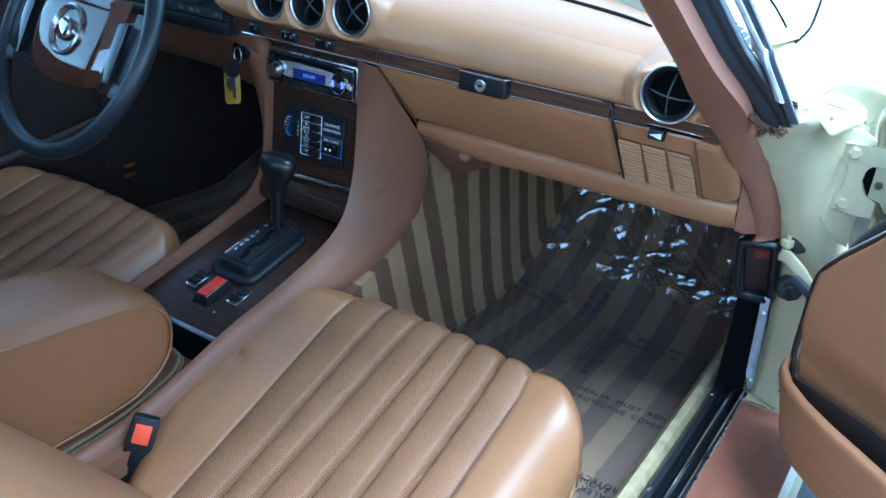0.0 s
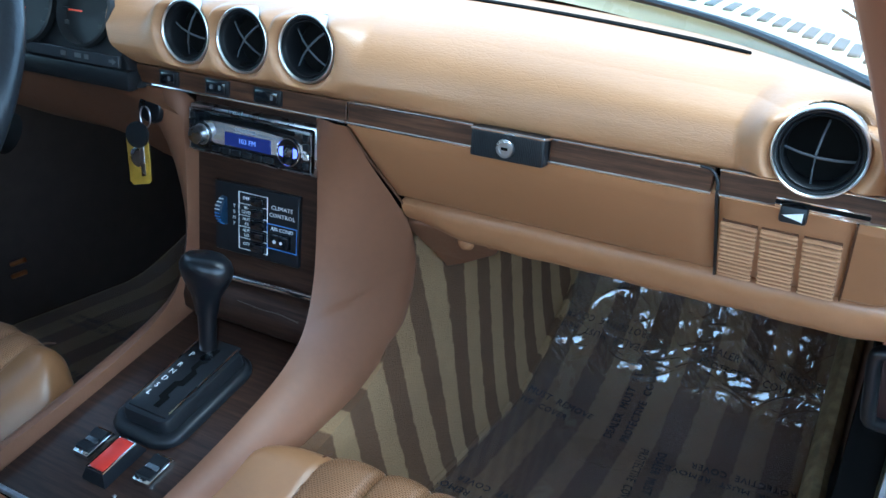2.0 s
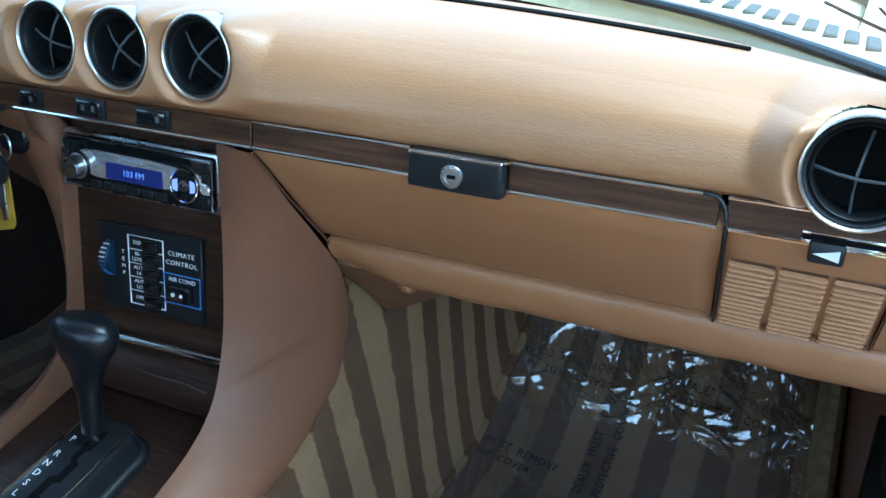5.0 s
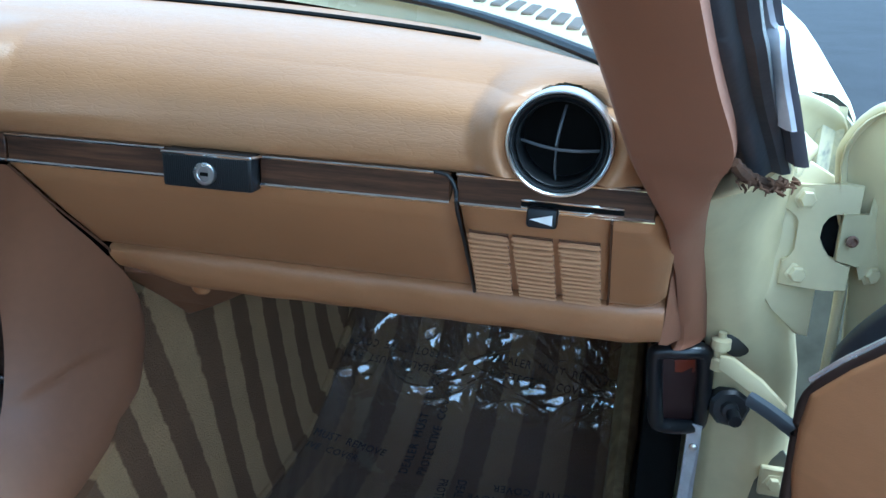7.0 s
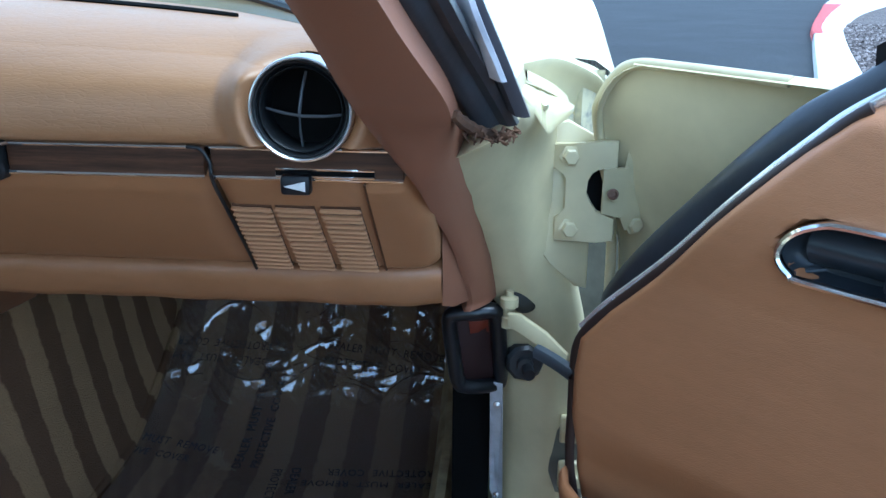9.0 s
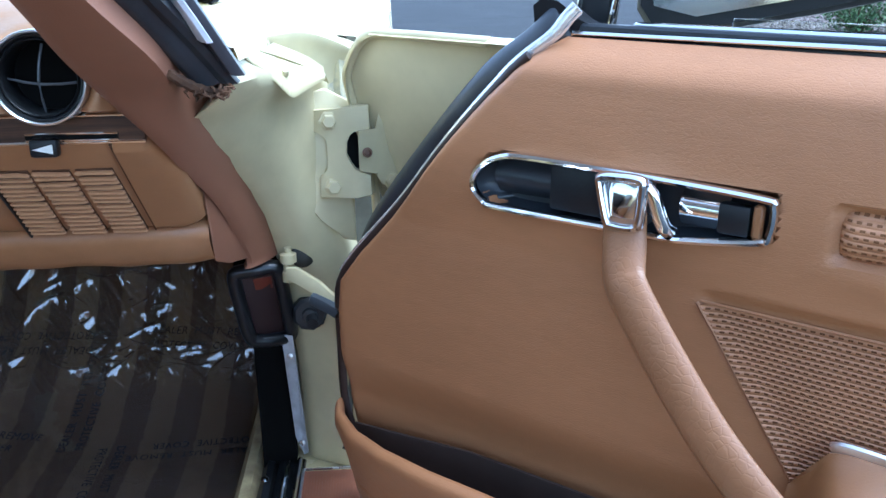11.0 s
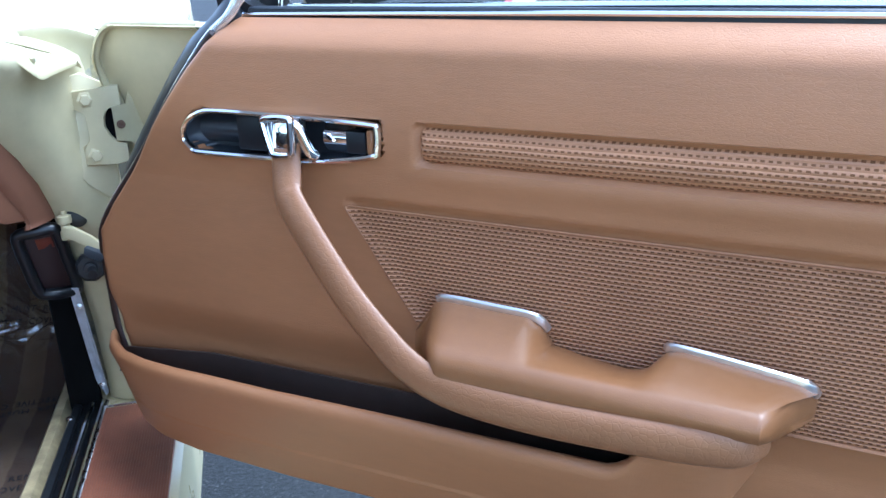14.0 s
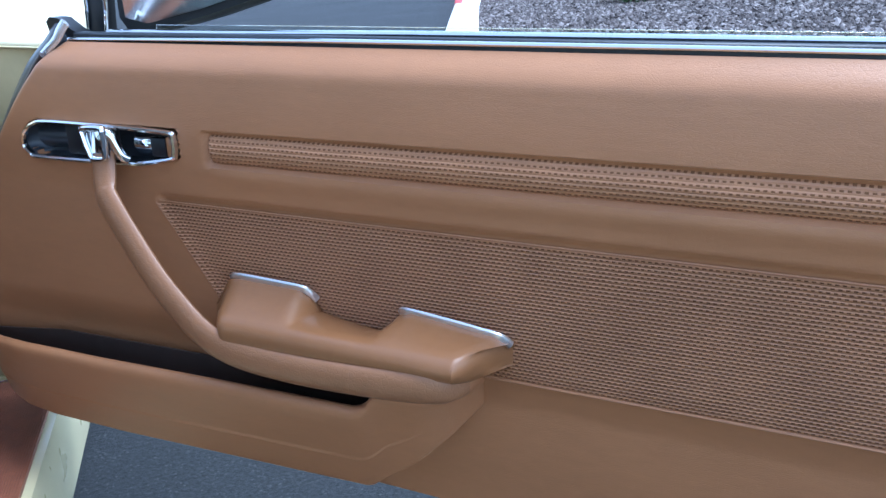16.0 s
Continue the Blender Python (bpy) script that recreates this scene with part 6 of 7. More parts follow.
def wp(x, y, z=0.0):
    return SWC + e1 * x + e2 * y + ax * z


RIM = 0.200
part("rim", tube([wp(RIM * math.cos(k * math.pi / 36), RIM * math.sin(k * math.pi / 36)) for k in range(72)], 0.0150, 14, closed=True, up=tuple(ax)), plain("rim_leather", (0.014, 0.017, 0.021), 0.36, bumpy=0.0016, bump_scale=120), sw, "black grained leather rim")
up = -1 if e2.z > 0 else 1
M_GREYTIP = plain("blue_grey_plastic", (0.035, 0.042, 0.052), 0.4)
for sx in (-1, 1):
    part("spoke", slab([wp(sx * 0.10, 0.045, -0.02), wp(sx * 0.195, 0.055, -0.004), wp(sx * 0.2, -0.0, -0.004), wp(sx * 0.195, -0.055, -0.004), wp(sx * 0.10, -0.075, -0.02)], ax * 0.012, 0.004), M_BLACK, sw)
    part("spoke_tip", slab([wp(sx * 0.155, 0.064, 0.0), wp(sx * 0.195, 0.064, 0.0), wp(sx * 0.197, 0.04, 0.0), wp(sx * 0.155, 0.04, 0.0)], ax * 0.006, 0.002), M_GREYTIP, sw)
    part("spoke_tip", slab([wp(sx * 0.150, -0.075, 0.0), wp(sx * 0.188, -0.078, 0.0), wp(sx * 0.192, -0.055, 0.0), wp(sx * 0.155, -0.05, 0.0)], ax * 0.006, 0.002), M_GREYTIP, sw)
    part("horn_button", slab([wp(sx * 0.128, 0.045, 0.004), wp(sx * 0.152, 0.045, 0.004), wp(sx * 0.150, -0.055, 0.004), wp(sx * 0.128, -0.060, 0.004)], ax * 0.010, 0.003), M_GLOSSBLACK, sw)
hub = []
for i in range(15):
    u = -1 + 2 * i / 14
    r = []
    for j in range(11):
        v = -1 + 2 * j / 10
        r.append(wp(0.010 + u * 0.118 * (1 - 0.12 * max(0, -v)), 0.074 * v + 0.006 - 0.014 * (1 - u * u) * (1 if v < 0 else 0) * abs(v), 0.022 - 0.005 * u * u - 0.005 * v * v - 0.012 * max(u * u, v * v) ** 6))
    hub.append(r)
hb2 = loft(hub)
bmesh.ops.solidify(hb2, geom=hb2.faces[:], thickness=-0.02)
part("hub_pad", hb2, M_HUB, sw, "glossy dark brown hub pad")
part("emblem_ring", lathe(wp(0.012, 0.005, 0.020), ax, [(0.044, 0.0), (0.044, 0.006), (0.041, 0.008), (0.037, 0.006), (0.033, -0.004)], 36), M_STEEL, sw)
part("emblem_disc", lathe(wp(0.012, 0.005, 0.020), ax, [(0.020, 0.0), (0.0195, 0.008), (0.017, 0.010), (0.0, 0.011)], 30), M_CHROME, sw, "plain round emblem")
part("column", cyl(wp(0, 0, -0.01), wp(0, 0, -0.14), 0.028, 24), M_DARK, sw)

# ---- ignition key ----
key = thing("ignition_key", (-0.13, 0.985, 0.83), "car key in the ignition with a yellow tag", "key")
part("lock_barrel", lathe((-0.145, 1.02, 0.835), (0.1, -1, 0), [(0.020, -0.02), (0.020, 0.002), (0.017, 0.006), (0.010, 0.007), (0.0, 0.007)], 28), M_GLOSSKNOB, key)
part("key_bow", lathe((-0.1285, 0.979, 0.8085), (0.15, -1, 0.1), [(0.0, -0.003), (0.015, -0.003), (0.0175, 0.0), (0.0165, 0.003), (0.010, 0.0042), (0.0, 0.0042)], 24), M_BLACK, key, "black key bow")
part("key_ring", tube([(-0.128 + 0.009 * math.cos(k * 0.4189), 0.992, 0.830 + 0.014 * math.sin(k * 0.4189)) for k in range(15)], 0.0012, 6, closed=True, up=(0, 1, 0)), M_STEEL, key)
part("tag", slab([(-0.156, 0.984, 0.799), (-0.150, 0.984, 0.805), (-0.119, 0.982, 0.807), (-0.1145, 0.982, 0.799), (-0.1125, 0.983, 0.750), (-0.117, 0.983, 0.745), (-0.147, 0.985, 0.737), (-0.153, 0.985, 0.741)], (0, 0.0025, 0), 0.0006), M_YELLOW, key, "yellow plastic key tag")
part("tag_disc", lathe((-0.136, 0.9836, 0.777), (0, -1, 0), [(0.013, 0), (0.012, 0.0008), (0, 0.0008)], 24), M_STEEL, key)
part("spare_key", slab([(-0.129, 0.981, 0.799), (-0.122, 0.981, 0.799), (-0.120, 0.981, 0.755), (-0.127, 0.981, 0.753)], (0, 0.0018, 0), 0.0004), M_STEEL, key)

for ob in key.children:
    for v in ob.data.vertices:
        v.co.x -= 0.0165

# ---- passenger door, standing open ----
DOORM = pose(0.867, 1.093, 0.0, 0, 1.78, -40.5)
door = thing("car_door", (0, 0, 0), "open tan-lined passenger door with cream paint and chrome trim", "car door", m=DOORM)
# in the door's own space x runs along the door, -y towards the cabin


def front_edge(z):
    return pw(z, [(0.40, 0.030), (0.47, -0.008), (0.553, -0.032), (0.66, -0.036), (0.695, -0.032), (0.733, -0.002), (0.80, 0.062), (0.834, 0.092), (0.878, 0.134), (0.908, 0.162), (0.927, 0.182), (0.947, 0.199), (0.958, 0.208), (0.968, 0.219)])


U_END = 1.26


def trim_y(u, z):
    """Depth of the lining at (u, z)."""
    y = 0.016
    y += 0.034 * sstep(0.925, 0.972, z) ** 1.5
    y -= 0.006 * math.sin(math.pi * max(0, min(1, (z - 0.78) / 0.16)))
    # recess of the pierced strip
    inside = sstep(0.461, 0.469, u) * sstep(0.821, 0.827, z) * (1 - sstep(0.862, 0.866, z))
    y += 0.007 * inside
    # shoulder under it
    y -= 0.003 * sstep(0.44, 0.50, u) * math.exp(-((z - 0.812) / 0.012) ** 2)
    # lower part falls back behind the woven panel
    y += 0.006 * sstep(0.783, 0.772, z) * sstep(-0.004, 0.004, u - pw(z, [(0.58, 0.50), (0.652, 0.458), (0.765, 0.380), (0.773, 0.375)]))
    y += 0.012 * sstep(0.62, 0.56, z)
    # handle recess
    if u < 0.2:
        d = math.hypot((u - 0.2) * 0.0215 / 0.037, z - 0.8405) - 0.0217
    else:
        d = max(u - 0.419, z - 0.862, pw(u, [(0.2, 0.819), (0.33, 0.821), (0.365, 0.823), (0.42, 0.832)]) - z)
    y += 0.040 * (1 - sstep(-0.001, 0.004, d))
    # rounded leading edge
    f = u - front_edge(z)
    y += 0.010 * (1 - min(1, f / 0.012)) ** 2
    return y


us = [0, 0.001, 0.003, 0.006, 0.010, 0.016]
rows = []
zs = [0.415 + k * 0.0035 for k in range(160)]
zs = [z for z in zs if z <= 0.963]
for z in zs:
    f = front_edge(z)
    n = 240
    u0 = f + 0.02
    row = [f + d for d in us] + [lerp(u0, U_END, k / n) for k in range(n + 1)]
    # behind the pocket the lining ends higher
    row = [(u, max(z, 0.445 - 0.04 * sstep(0.50, 0.60, u))) for u in row]
    rows.append([(u, trim_y(u, z1), z1) for u, z1 in row])
part("lining", loft(rows), M_DOOR, door, "tan vinyl door lining")

# pierced strip in its recess
rows = []
for i in range(100):
    s = i / 99
    u = lerp(0.466, U_END, s * s)
    e = math.sqrt(max(0.0, 1 - max(0.0, 1 - (u - 0.466) / 0.012) ** 2))
    rows.append([(u, 0.0200 - 0.0125 * e * math.sin(math.pi * k / 12) ** 0.55, lerp(0.8440, lerp(0.8240, 0.8625, k / 12), 0.75 + 0.25 * e)) for k in range(13)])
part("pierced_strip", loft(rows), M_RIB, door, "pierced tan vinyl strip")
part("strip_welt", tube([(0.468, 0.0135, 0.8650), (0.8, 0.0135, 0.8650), (U_END, 0.0135, 0.8650)], 0.0013, 6), M_DOOR, door)


# woven panel
def insert_left(z):
    return pw(z, [(0.58, 0.500), (0.652, 0.456), (0.765, 0.378), (0.769, 0.374)])


rows = []
for j in range(34):
    z = lerp(0.606, 0.769, j / 33)
    l = insert_left(z)
    rows.append([(lerp(l, U_END, i / 70), trim_y(lerp(l, U_END, i / 70), min(z, 0.76)) - 0.0035 - 0.0015 * math.sin(math.pi * j / 33), z) for i in range(71)])
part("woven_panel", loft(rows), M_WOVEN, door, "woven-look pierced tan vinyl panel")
edge = [(0.80, trim_y(0.8, 0.606) - 0.004, 0.606), (U_END, trim_y(U_END, 0.606) - 0.004, 0.606)]
part("panel_welt", tube(edge, 0.0018, 6), M_DOOR, door)
top = [(0.374 + k * 0.11, trim_y(0.5, 0.76) - 0.0040, 0.7695) for k in range(9)]
part("panel_welt", tube(top, 0.0012, 6), M_DOOR, door)
part("panel_welt", tube([(insert_left(z) - 0.001, trim_y(insert_left(z), min(z, 0.76)) - 0.003, z) for z in (0.7695, 0.74, 0.70, 0.66, 0.62)], 0.0014, 6), M_DOOR, door)

# top rail: chrome, rubber wiper, chrome
part("rail_chrome", tube([(0.219, 0.048, 0.9635), (0.6, 0.048, 0.967), (1.0, 0.048, 0.967), (U_END, 0.048, 0.966)], 0.0042, 8, ry=0.003), M_CHROME, door)
part("rail_wiper", box(0.222, U_END, 0.050, 0.068, 0.950, 0.9715, 0.002, 1), M_RUBBER, door, "black rubber window wiper")
part("rail_chrome", tube([(0.262, 0.0725, 0.970), (0.7, 0.0705, 0.9735), (1.0, 0.0705, 0.9735), (U_END, 0.0705, 0.973)], 0.005, 8, ry=0.0035), M_CHROME, door)
wg = part("window_glass", box(0.34, U_END, 0.074, 0.078, 0.60, 0.980, 0.001, 1), M_GLASS, door, "lowered window glass")
wg.visible_shadow = False

# rubber seal and bright edge round the leading edge
lead = [(front_edge(z) - 0.004, 0.030, z) for z in (0.46, 0.52, 0.56, 0.62, 0.66, 0.69, 0.72, 0.76, 0.80, 0.84, 0.88, 0.92, 0.945, 0.968)]
part("edge_strip", tube(smooth_line([(q[0] + 0.0035, q[1] - 0.004, q[2]) for q in lead[:-1]], 3), 0.0034, 8, ry=0.006), plain("brown_edge", (0.028, 0.016, 0.013), 0.4), door, "dark brown edge strip")
part("edge_chrome", tube(smooth_line([(front_edge(z) - 0.007, 0.033, z) for z in (0.70, 0.73, 0.76, 0.80, 0.84, 0.88, 0.92, 0.945)] + [(0.207, 0.036, 0.962), (0.217, 0.038, 0.976), (0.225, 0.040, 0.985)], 4), 0.0030, 8, ry=0.0062), plain("peeling_bright_strip", (0.80, 0.82, 0.84), 0.25, 0.75, var=0.15, scale=60), door, "peeling bright edge strip")
part("front_seal", tube(smooth_line([(-0.028, 0.075, 0.685), (-0.020, 0.070, 0.715), (0.006, 0.067, 0.758), (0.052, 0.064, 0.815), (0.106, 0.062, 0.872), (0.158, 0.060, 0.922), (0.196, 0.058, 0.957), (0.210, 0.057, 0.970)], 6), [0.015] * 37 + [0.014, 0.013, 0.012, 0.011, 0.010, 0.008], 12, ry=0.024), M_OLDRUBBER, door, "thick black rubber door seal")

# painted shell
rows = []
for z, y0, u0 in [(0.38, 0.150, 0.02), (0.45, 0.165, -0.03), (0.60, 0.172, -0.075), (0.75, 0.168, -0.088), (0.83, 0.160, -0.096), (0.88, 0.154, -0.098), (0.9015, 0.150, -0.094), (0.918, 0.146, -0.086), (0.929, 0.143, -0.077), (0.937, 0.138, -0.066), (0.942, 0.132, -0.055), (0.945, 0.122, -0.045)]:
    v0 = pw(z, [(0.75, y0), (0.86, 0.128), (0.90, 0.116), (0.943, 0.112)])
    rows.append([(u0 + 0.006, v0 - 0.014, z), (u0, v0 - 0.006, z), (u0 - 0.002, v0, z)] + [(lerp(u0 + 0.004, U_END, (k / 28) ** 1.6), lerp(v0 + 0.003, y0, sstep(0.0, 0.3, (k / 28) ** 1.6)), z) for k in range(29)])
sk = loft(rows)
part("outer_skin", sk, M_CREAMDIRT, door, "cream-painted door skin")
part("skin_top", loft([[(u, 0.100, 0.944), (u, 0.108, 0.9475), (u, 0.125, 0.9480), (u, 0.150, 0.936), (u, 0.172, 0.900), (u, 0.168, 0.895), (u, 0.146, 0.930), (u, 0.120, 0.942)] for u in (-0.052, -0.02, 0.1, 0.4, 0.8, U_END)], close_u=True), M_CREAM, door, "cream-painted door top")
part("skin_fold", tube(smooth_line([(-0.085, 0.150, 0.62), (-0.090, 0.152, 0.75), (-0.096, 0.134, 0.83), (-0.099, 0.120, 0.88), (-0.094, 0.112, 0.9015), (-0.077, 0.109, 0.929), (-0.055, 0.108, 0.9435), (-0.010, 0.108, 0.9455), (0.10, 0.108, 0.945)], 5), 0.0055, 10), M_CREAMDIRT, door)
part("inner_frame", slab([(0.02, 0.055, 0.42), (-0.015, 0.055, 0.52), (-0.018, 0.055, 0.69), (0.02, 0.055, 0.74), (0.24, 0.055, 0.95), (U_END, 0.055, 0.95), (U_END, 0.055, 0.42)], (0, 0.05, 0)), M_CREAMDIRT, door)
part("door_bottom", box(0.05, U_END, 0.06, 0.16, 0.395, 0.43, 0.012, 2), M_CREAM, door)
part("skin_dimple", lathe((0.055, 0.160, 0.79), (0, -1, 0), [(0.030, -0.004), (0.022, 0.004), (0.013, 0.009), (0.0, 0.011)], 24), M_CREAMDIRT, door)

# pull handle with chrome fittings
out = smooth_line([(0.160, -0.004, 0.832), (0.166, -0.004, 0.848), (0.186, -0.004, 0.8605), (0.215, -0.004, 0.8645), (0.32, -0.004, 0.8640), (0.412, -0.004, 0.8615), (0.4225, -0.004, 0.8570), (0.4220, -0.004, 0.836), (0.415, -0.004, 0.8290), (0.365, -0.004, 0.8205), (0.33, -0.004, 0.8185), (0.19, -0.004, 0.8165), (0.170, -0.004, 0.8200)], 5, closed=True)
bez = part("handle_bezel", tube([p + Vector((0, 0.010, 0)) for p in out], 0.0032, 8, closed=True, ry=0.0045, up=(0, 1, 0)), M_CHROME, door, "chrome door handle surround")
c = Vector((0.295, 0.030, 0.841))
bm = bmesh.new()
rings = [[bm.verts.new(c.lerp(Vector((p.x, yy, p.z)), s)) for p in out] for s, yy in ((1.0, 0.006), (0.97, 0.020), (0.86, 0.031), (0.4, 0.033))]
for a1, b1 in zip(rings, rings[1:]):
    for j in range(len(out)):
        bm.faces.new((a1[j], a1[(j + 1) % len(out)], b1[(j + 1) % len(out)], b1[j]))
bm.faces.new(rings[-1])
part("handle_cup", bm, plain("dark_cup", (0.022, 0.026, 0.031), 0.34), bez, "dark polished handle cup")
part("lever_scoop", loft([[(u, 0.026 - 0.010 * math.sin(math.pi * k / 8), lerp(0.826, 0.857, k / 8)) for k in range(9)] for u in (0.176, 0.20, 0.236)]), bpy.data.materials["dark_cup"], bez, "dark polished scoop")
part("lever", box(0.235, 0.292, 0.010, 0.022, 0.822, 0.861, 0.003, 2), M_BLACK, bez, "black release lever")
part("lever_scoop", loft([[(u, 0.022 - 0.008 * math.sin(math.pi * k / 8), lerp(0.828, 0.856, k / 8)) for k in range(9)] for u in (0.350, 0.365, 0.388)]), M_MIRROR, bez, "polished metal scoop")
part("lever", box(0.382, 0.4065, 0.008, 0.020, 0.829, 0.853, 0.003, 2), M_BLACK, bez, "black release lever")
part("end_plate", box(0.4085, 0.4165, 0.006, 0.012, 0.830, 0.856, 0.002, 1), M_ARM, bez)
# square chrome socket for the strap
sq = smooth_line([(0.2945, -0.013, 0.8630), (0.3125, -0.0165, 0.8660), (0.3295, -0.0155, 0.8655), (0.3315, -0.0155, 0.8585), (0.3295, -0.014, 0.8330), (0.3240, -0.013, 0.8270), (0.3070, -0.012, 0.8260), (0.3015, -0.012, 0.8300), (0.2945, -0.0125, 0.8540)], 4, closed=True)
part("strap_socket", tube(sq, 0.0042, 10, closed=True, ry=0.0055, up=(0, 1, 0)), M_CHROME, bez, "square chrome strap socket")
part("socket_body", slab([(0.2950, -0.008, 0.863), (0.3310, -0.010, 0.865), (0.3290, -0.008, 0.827), (0.3020, -0.008, 0.827)], (0, 0.022, 0), 0.001), M_STEEL, bez)
part("socket_jewel", slab([(0.2980, -0.008, 0.861), (0.3275, -0.0095, 0.862), (0.3265, -0.0125, 0.834), (0.3045, -0.0125, 0.833)], (0, 0.002, 0), 0.0005), M_MIRROR, bez)
part("socket_wing", tube(smooth_line([(0.3290, -0.012, 0.861), (0.3370, -0.010, 0.855), (0.3420, -0.008, 0.842), (0.3470, -0.005, 0.830), (0.3520, 0.0, 0.8245)], 4), [0.005] * 13 + [0.0045, 0.004, 0.0035, 0.003], 10, ry=0.006), M_CHROME, bez)
strap = smooth_line([(0.3120, -0.002, 0.834), (0.3175, -0.010, 0.8112), (0.3225, -0.018, 0.7925), (0.3320, -0.025, 0.7783), (0.3660, -0.034, 0.740), (0.4120, -0.045, 0.6927), (0.4550, -0.053, 0.6573), (0.4785, -0.056, 0.6404), (0.508, -0.059, 0.6271), (0.552, -0.062, 0.6202), (0.6215, -0.064, 0.6186), (0.691, -0.064, 0.6207), (0.7505, -0.062, 0.6234), (0.790, -0.057, 0.6255), (0.806, -0.048, 0.627), (0.816, -0.030, 0.628)], 6)
part("pull_strap", tube(strap, 0.0190, 16, ry=0.0090, up=(0, 1, 0)), M_STRAP, door, "creased tan vinyl pull strap")


# armrest
def arm_top(u):
    return 0.007 + pw(u, [(0.46, 0.640), (0.487, 0.679), (0.50, 0.6815), (0.588, 0.679), (0.600, 0.671), (0.607, 0.654), (0.64, 0.648), (0.685, 0.643), (0.705, 0.648), (0.724, 0.669), (0.74, 0.672), (0.84, 0.661), (0.853, 0.654)])


rows = []
for i in range(81):
    u = lerp(0.462, 0.853, i / 80)
    e = sstep(0.462, 0.52, u)
    fr = -0.062 * e - 0.004
    zt = arm_top(u)
    zr = lerp(0.662, 0.660, (u - 0.46) / 0.39) - 0.022 * (1 - sstep(0.462, 0.50, u))
    zb = 0.636 + 0.004 * math.sin(u * 9)
    dip = pw(u, [(0.588, 0.0), (0.607, 1.0), (0.685, 1.0), (0.724, 0.0)])
    back = 0.020
    rows.append([(u, back, zb - 0.012), (u, fr * 0.6, zb - 0.010), (u, fr * 0.93, zb - 0.003), (u, fr, zb + 0.006), (u, fr * 0.985, zr - 0.010), (u, fr * 0.92, zr - 0.002), (u, fr * 0.80, zr + 0.002), (u, fr * 0.5, lerp(zr + 0.004, zt, 0.35)), (u, fr * 0.2 + 0.001, lerp(zr + 0.004, zt, 0.75)), (u, 0.004 - 0.006 * (1 - dip), lerp(zt - 0.003, zt, 1 - dip)), (u, 0.014, zt - 0.006), (u, back, zt - 0.02)])
    rows[-1] = [(p[0] - 0.036 * max(0.0, (u - 0.70) / 0.153) * max(0, min(1, -p[1] / 0.05)), p[1], p[2]) for p in rows[-1]]
last = rows[-1]
for s in (0.12, 0.5, 1.0):
    rows.append([(lerp(p[0], 0.855, s) + (0.002 if s < 0.2 else 0), lerp(p[1], 0.020, s), lerp(p[2], 0.648, 0.2 * s)) for p in last])
part("armrest", loft(rows), M_ARM, door, "tan vinyl door armrest with a hand hollow")
for pts in ([(0.487, 0.004, 0.6865), (0.50, 0.002, 0.690), (0.55, 0.001, 0.689), (0.588, 0.002, 0.687), (0.598, 0.005, 0.682), (0.603, 0.012, 0.671)],
            [(0.722, 0.006, 0.676), (0.732, 0.002, 0.6795), (0.78, 0.001, 0.6755), (0.835, 0.001, 0.669), (0.848, 0.003, 0.665), (0.8535, 0.010, 0.656)]):
    part("armrest_chrome", tube(smooth_line(pts, 5), 0.0034, 8, ry=0.0048), M_SATIN, door, "bright chrome edge strip")

# map pocket
def pocket_out(u):
    return pw(u, [(-0.034, 0.012), (-0.02, -0.004), (0.02, -0.026), (0.08, -0.045), (0.15, -0.057), (0.30, -0.062), (0.75, -0.062), (0.776, -0.058), (0.792, -0.045), (0.808, -0.010), (0.822, 0.055)])


def pocket_top(u):
    return pw(u, [(-0.034, 0.553), (-0.02, 0.548), (0.02, 0.549), (0.08, 0.556), (0.16, 0.564), (0.45, 0.574), (0.69, 0.580), (0.705, 0.590), (0.718, 0.608), (0.735, 0.614), (0.822, 0.612)])


rows = []
ul = [-0.034, -0.03, -0.02, -0.005, 0.02, 0.05, 0.08, 0.115, 0.15, 0.2, 0.3, 0.4, 0.5, 0.6, 0.66, 0.685, 0.695, 0.705, 0.712, 0.72, 0.735, 0.755, 0.77, 0.782, 0.792, 0.80, 0.808, 0.815, 0.822]
for u in ul:
    o, zt = pocket_out(u), pocket_top(u)
    zb = pw(u, [(-0.034, 0.50), (0.0, 0.458), (0.05, 0.455), (0.15, 0.462), (0.69, 0.484), (0.76, 0.535), (0.822, 0.595)])
    w = 0.016
    rows.append([(u, max(o + w, 0.012) if o > -0.01 else o + w, zt - min(0.08, (zt - zb) * 0.8)), (u, o + w, zt - 0.02), (u, o + w * 0.9, zt - 0.004), (u, o + w * 0.5, zt), (u, o + w * 0.1, zt - 0.003), (u, o, zt - 0.014), (u, o + 0.012, lerp(zt, zb, 0.5) - 0.008), (u, o + 0.025, zb - 0.014), (u, o + 0.0285, zb - 0.020), (u, o + 0.036, zb - 0.0225), (u, 0.048, zb - 0.024)])
rows = [smooth_line(r, 2) for r in rows]
part("map_pocket", loft(rows), M_DOOR, door, "tan vinyl map pocket")
# a dark sheet and floor put the pocket's inner shade into their colour
part("pocket_shadow_lining", slab([(-0.02, 0.006, 0.50), (0.70, 0.006, 0.50), (0.70, 0.006, 0.575), (0.16, 0.006, 0.560), (0.0, 0.006, 0.540)], (0, 0.003, 0)), M_SHADEDBROWN, door, "pocket inside, its shade painted dark", False)
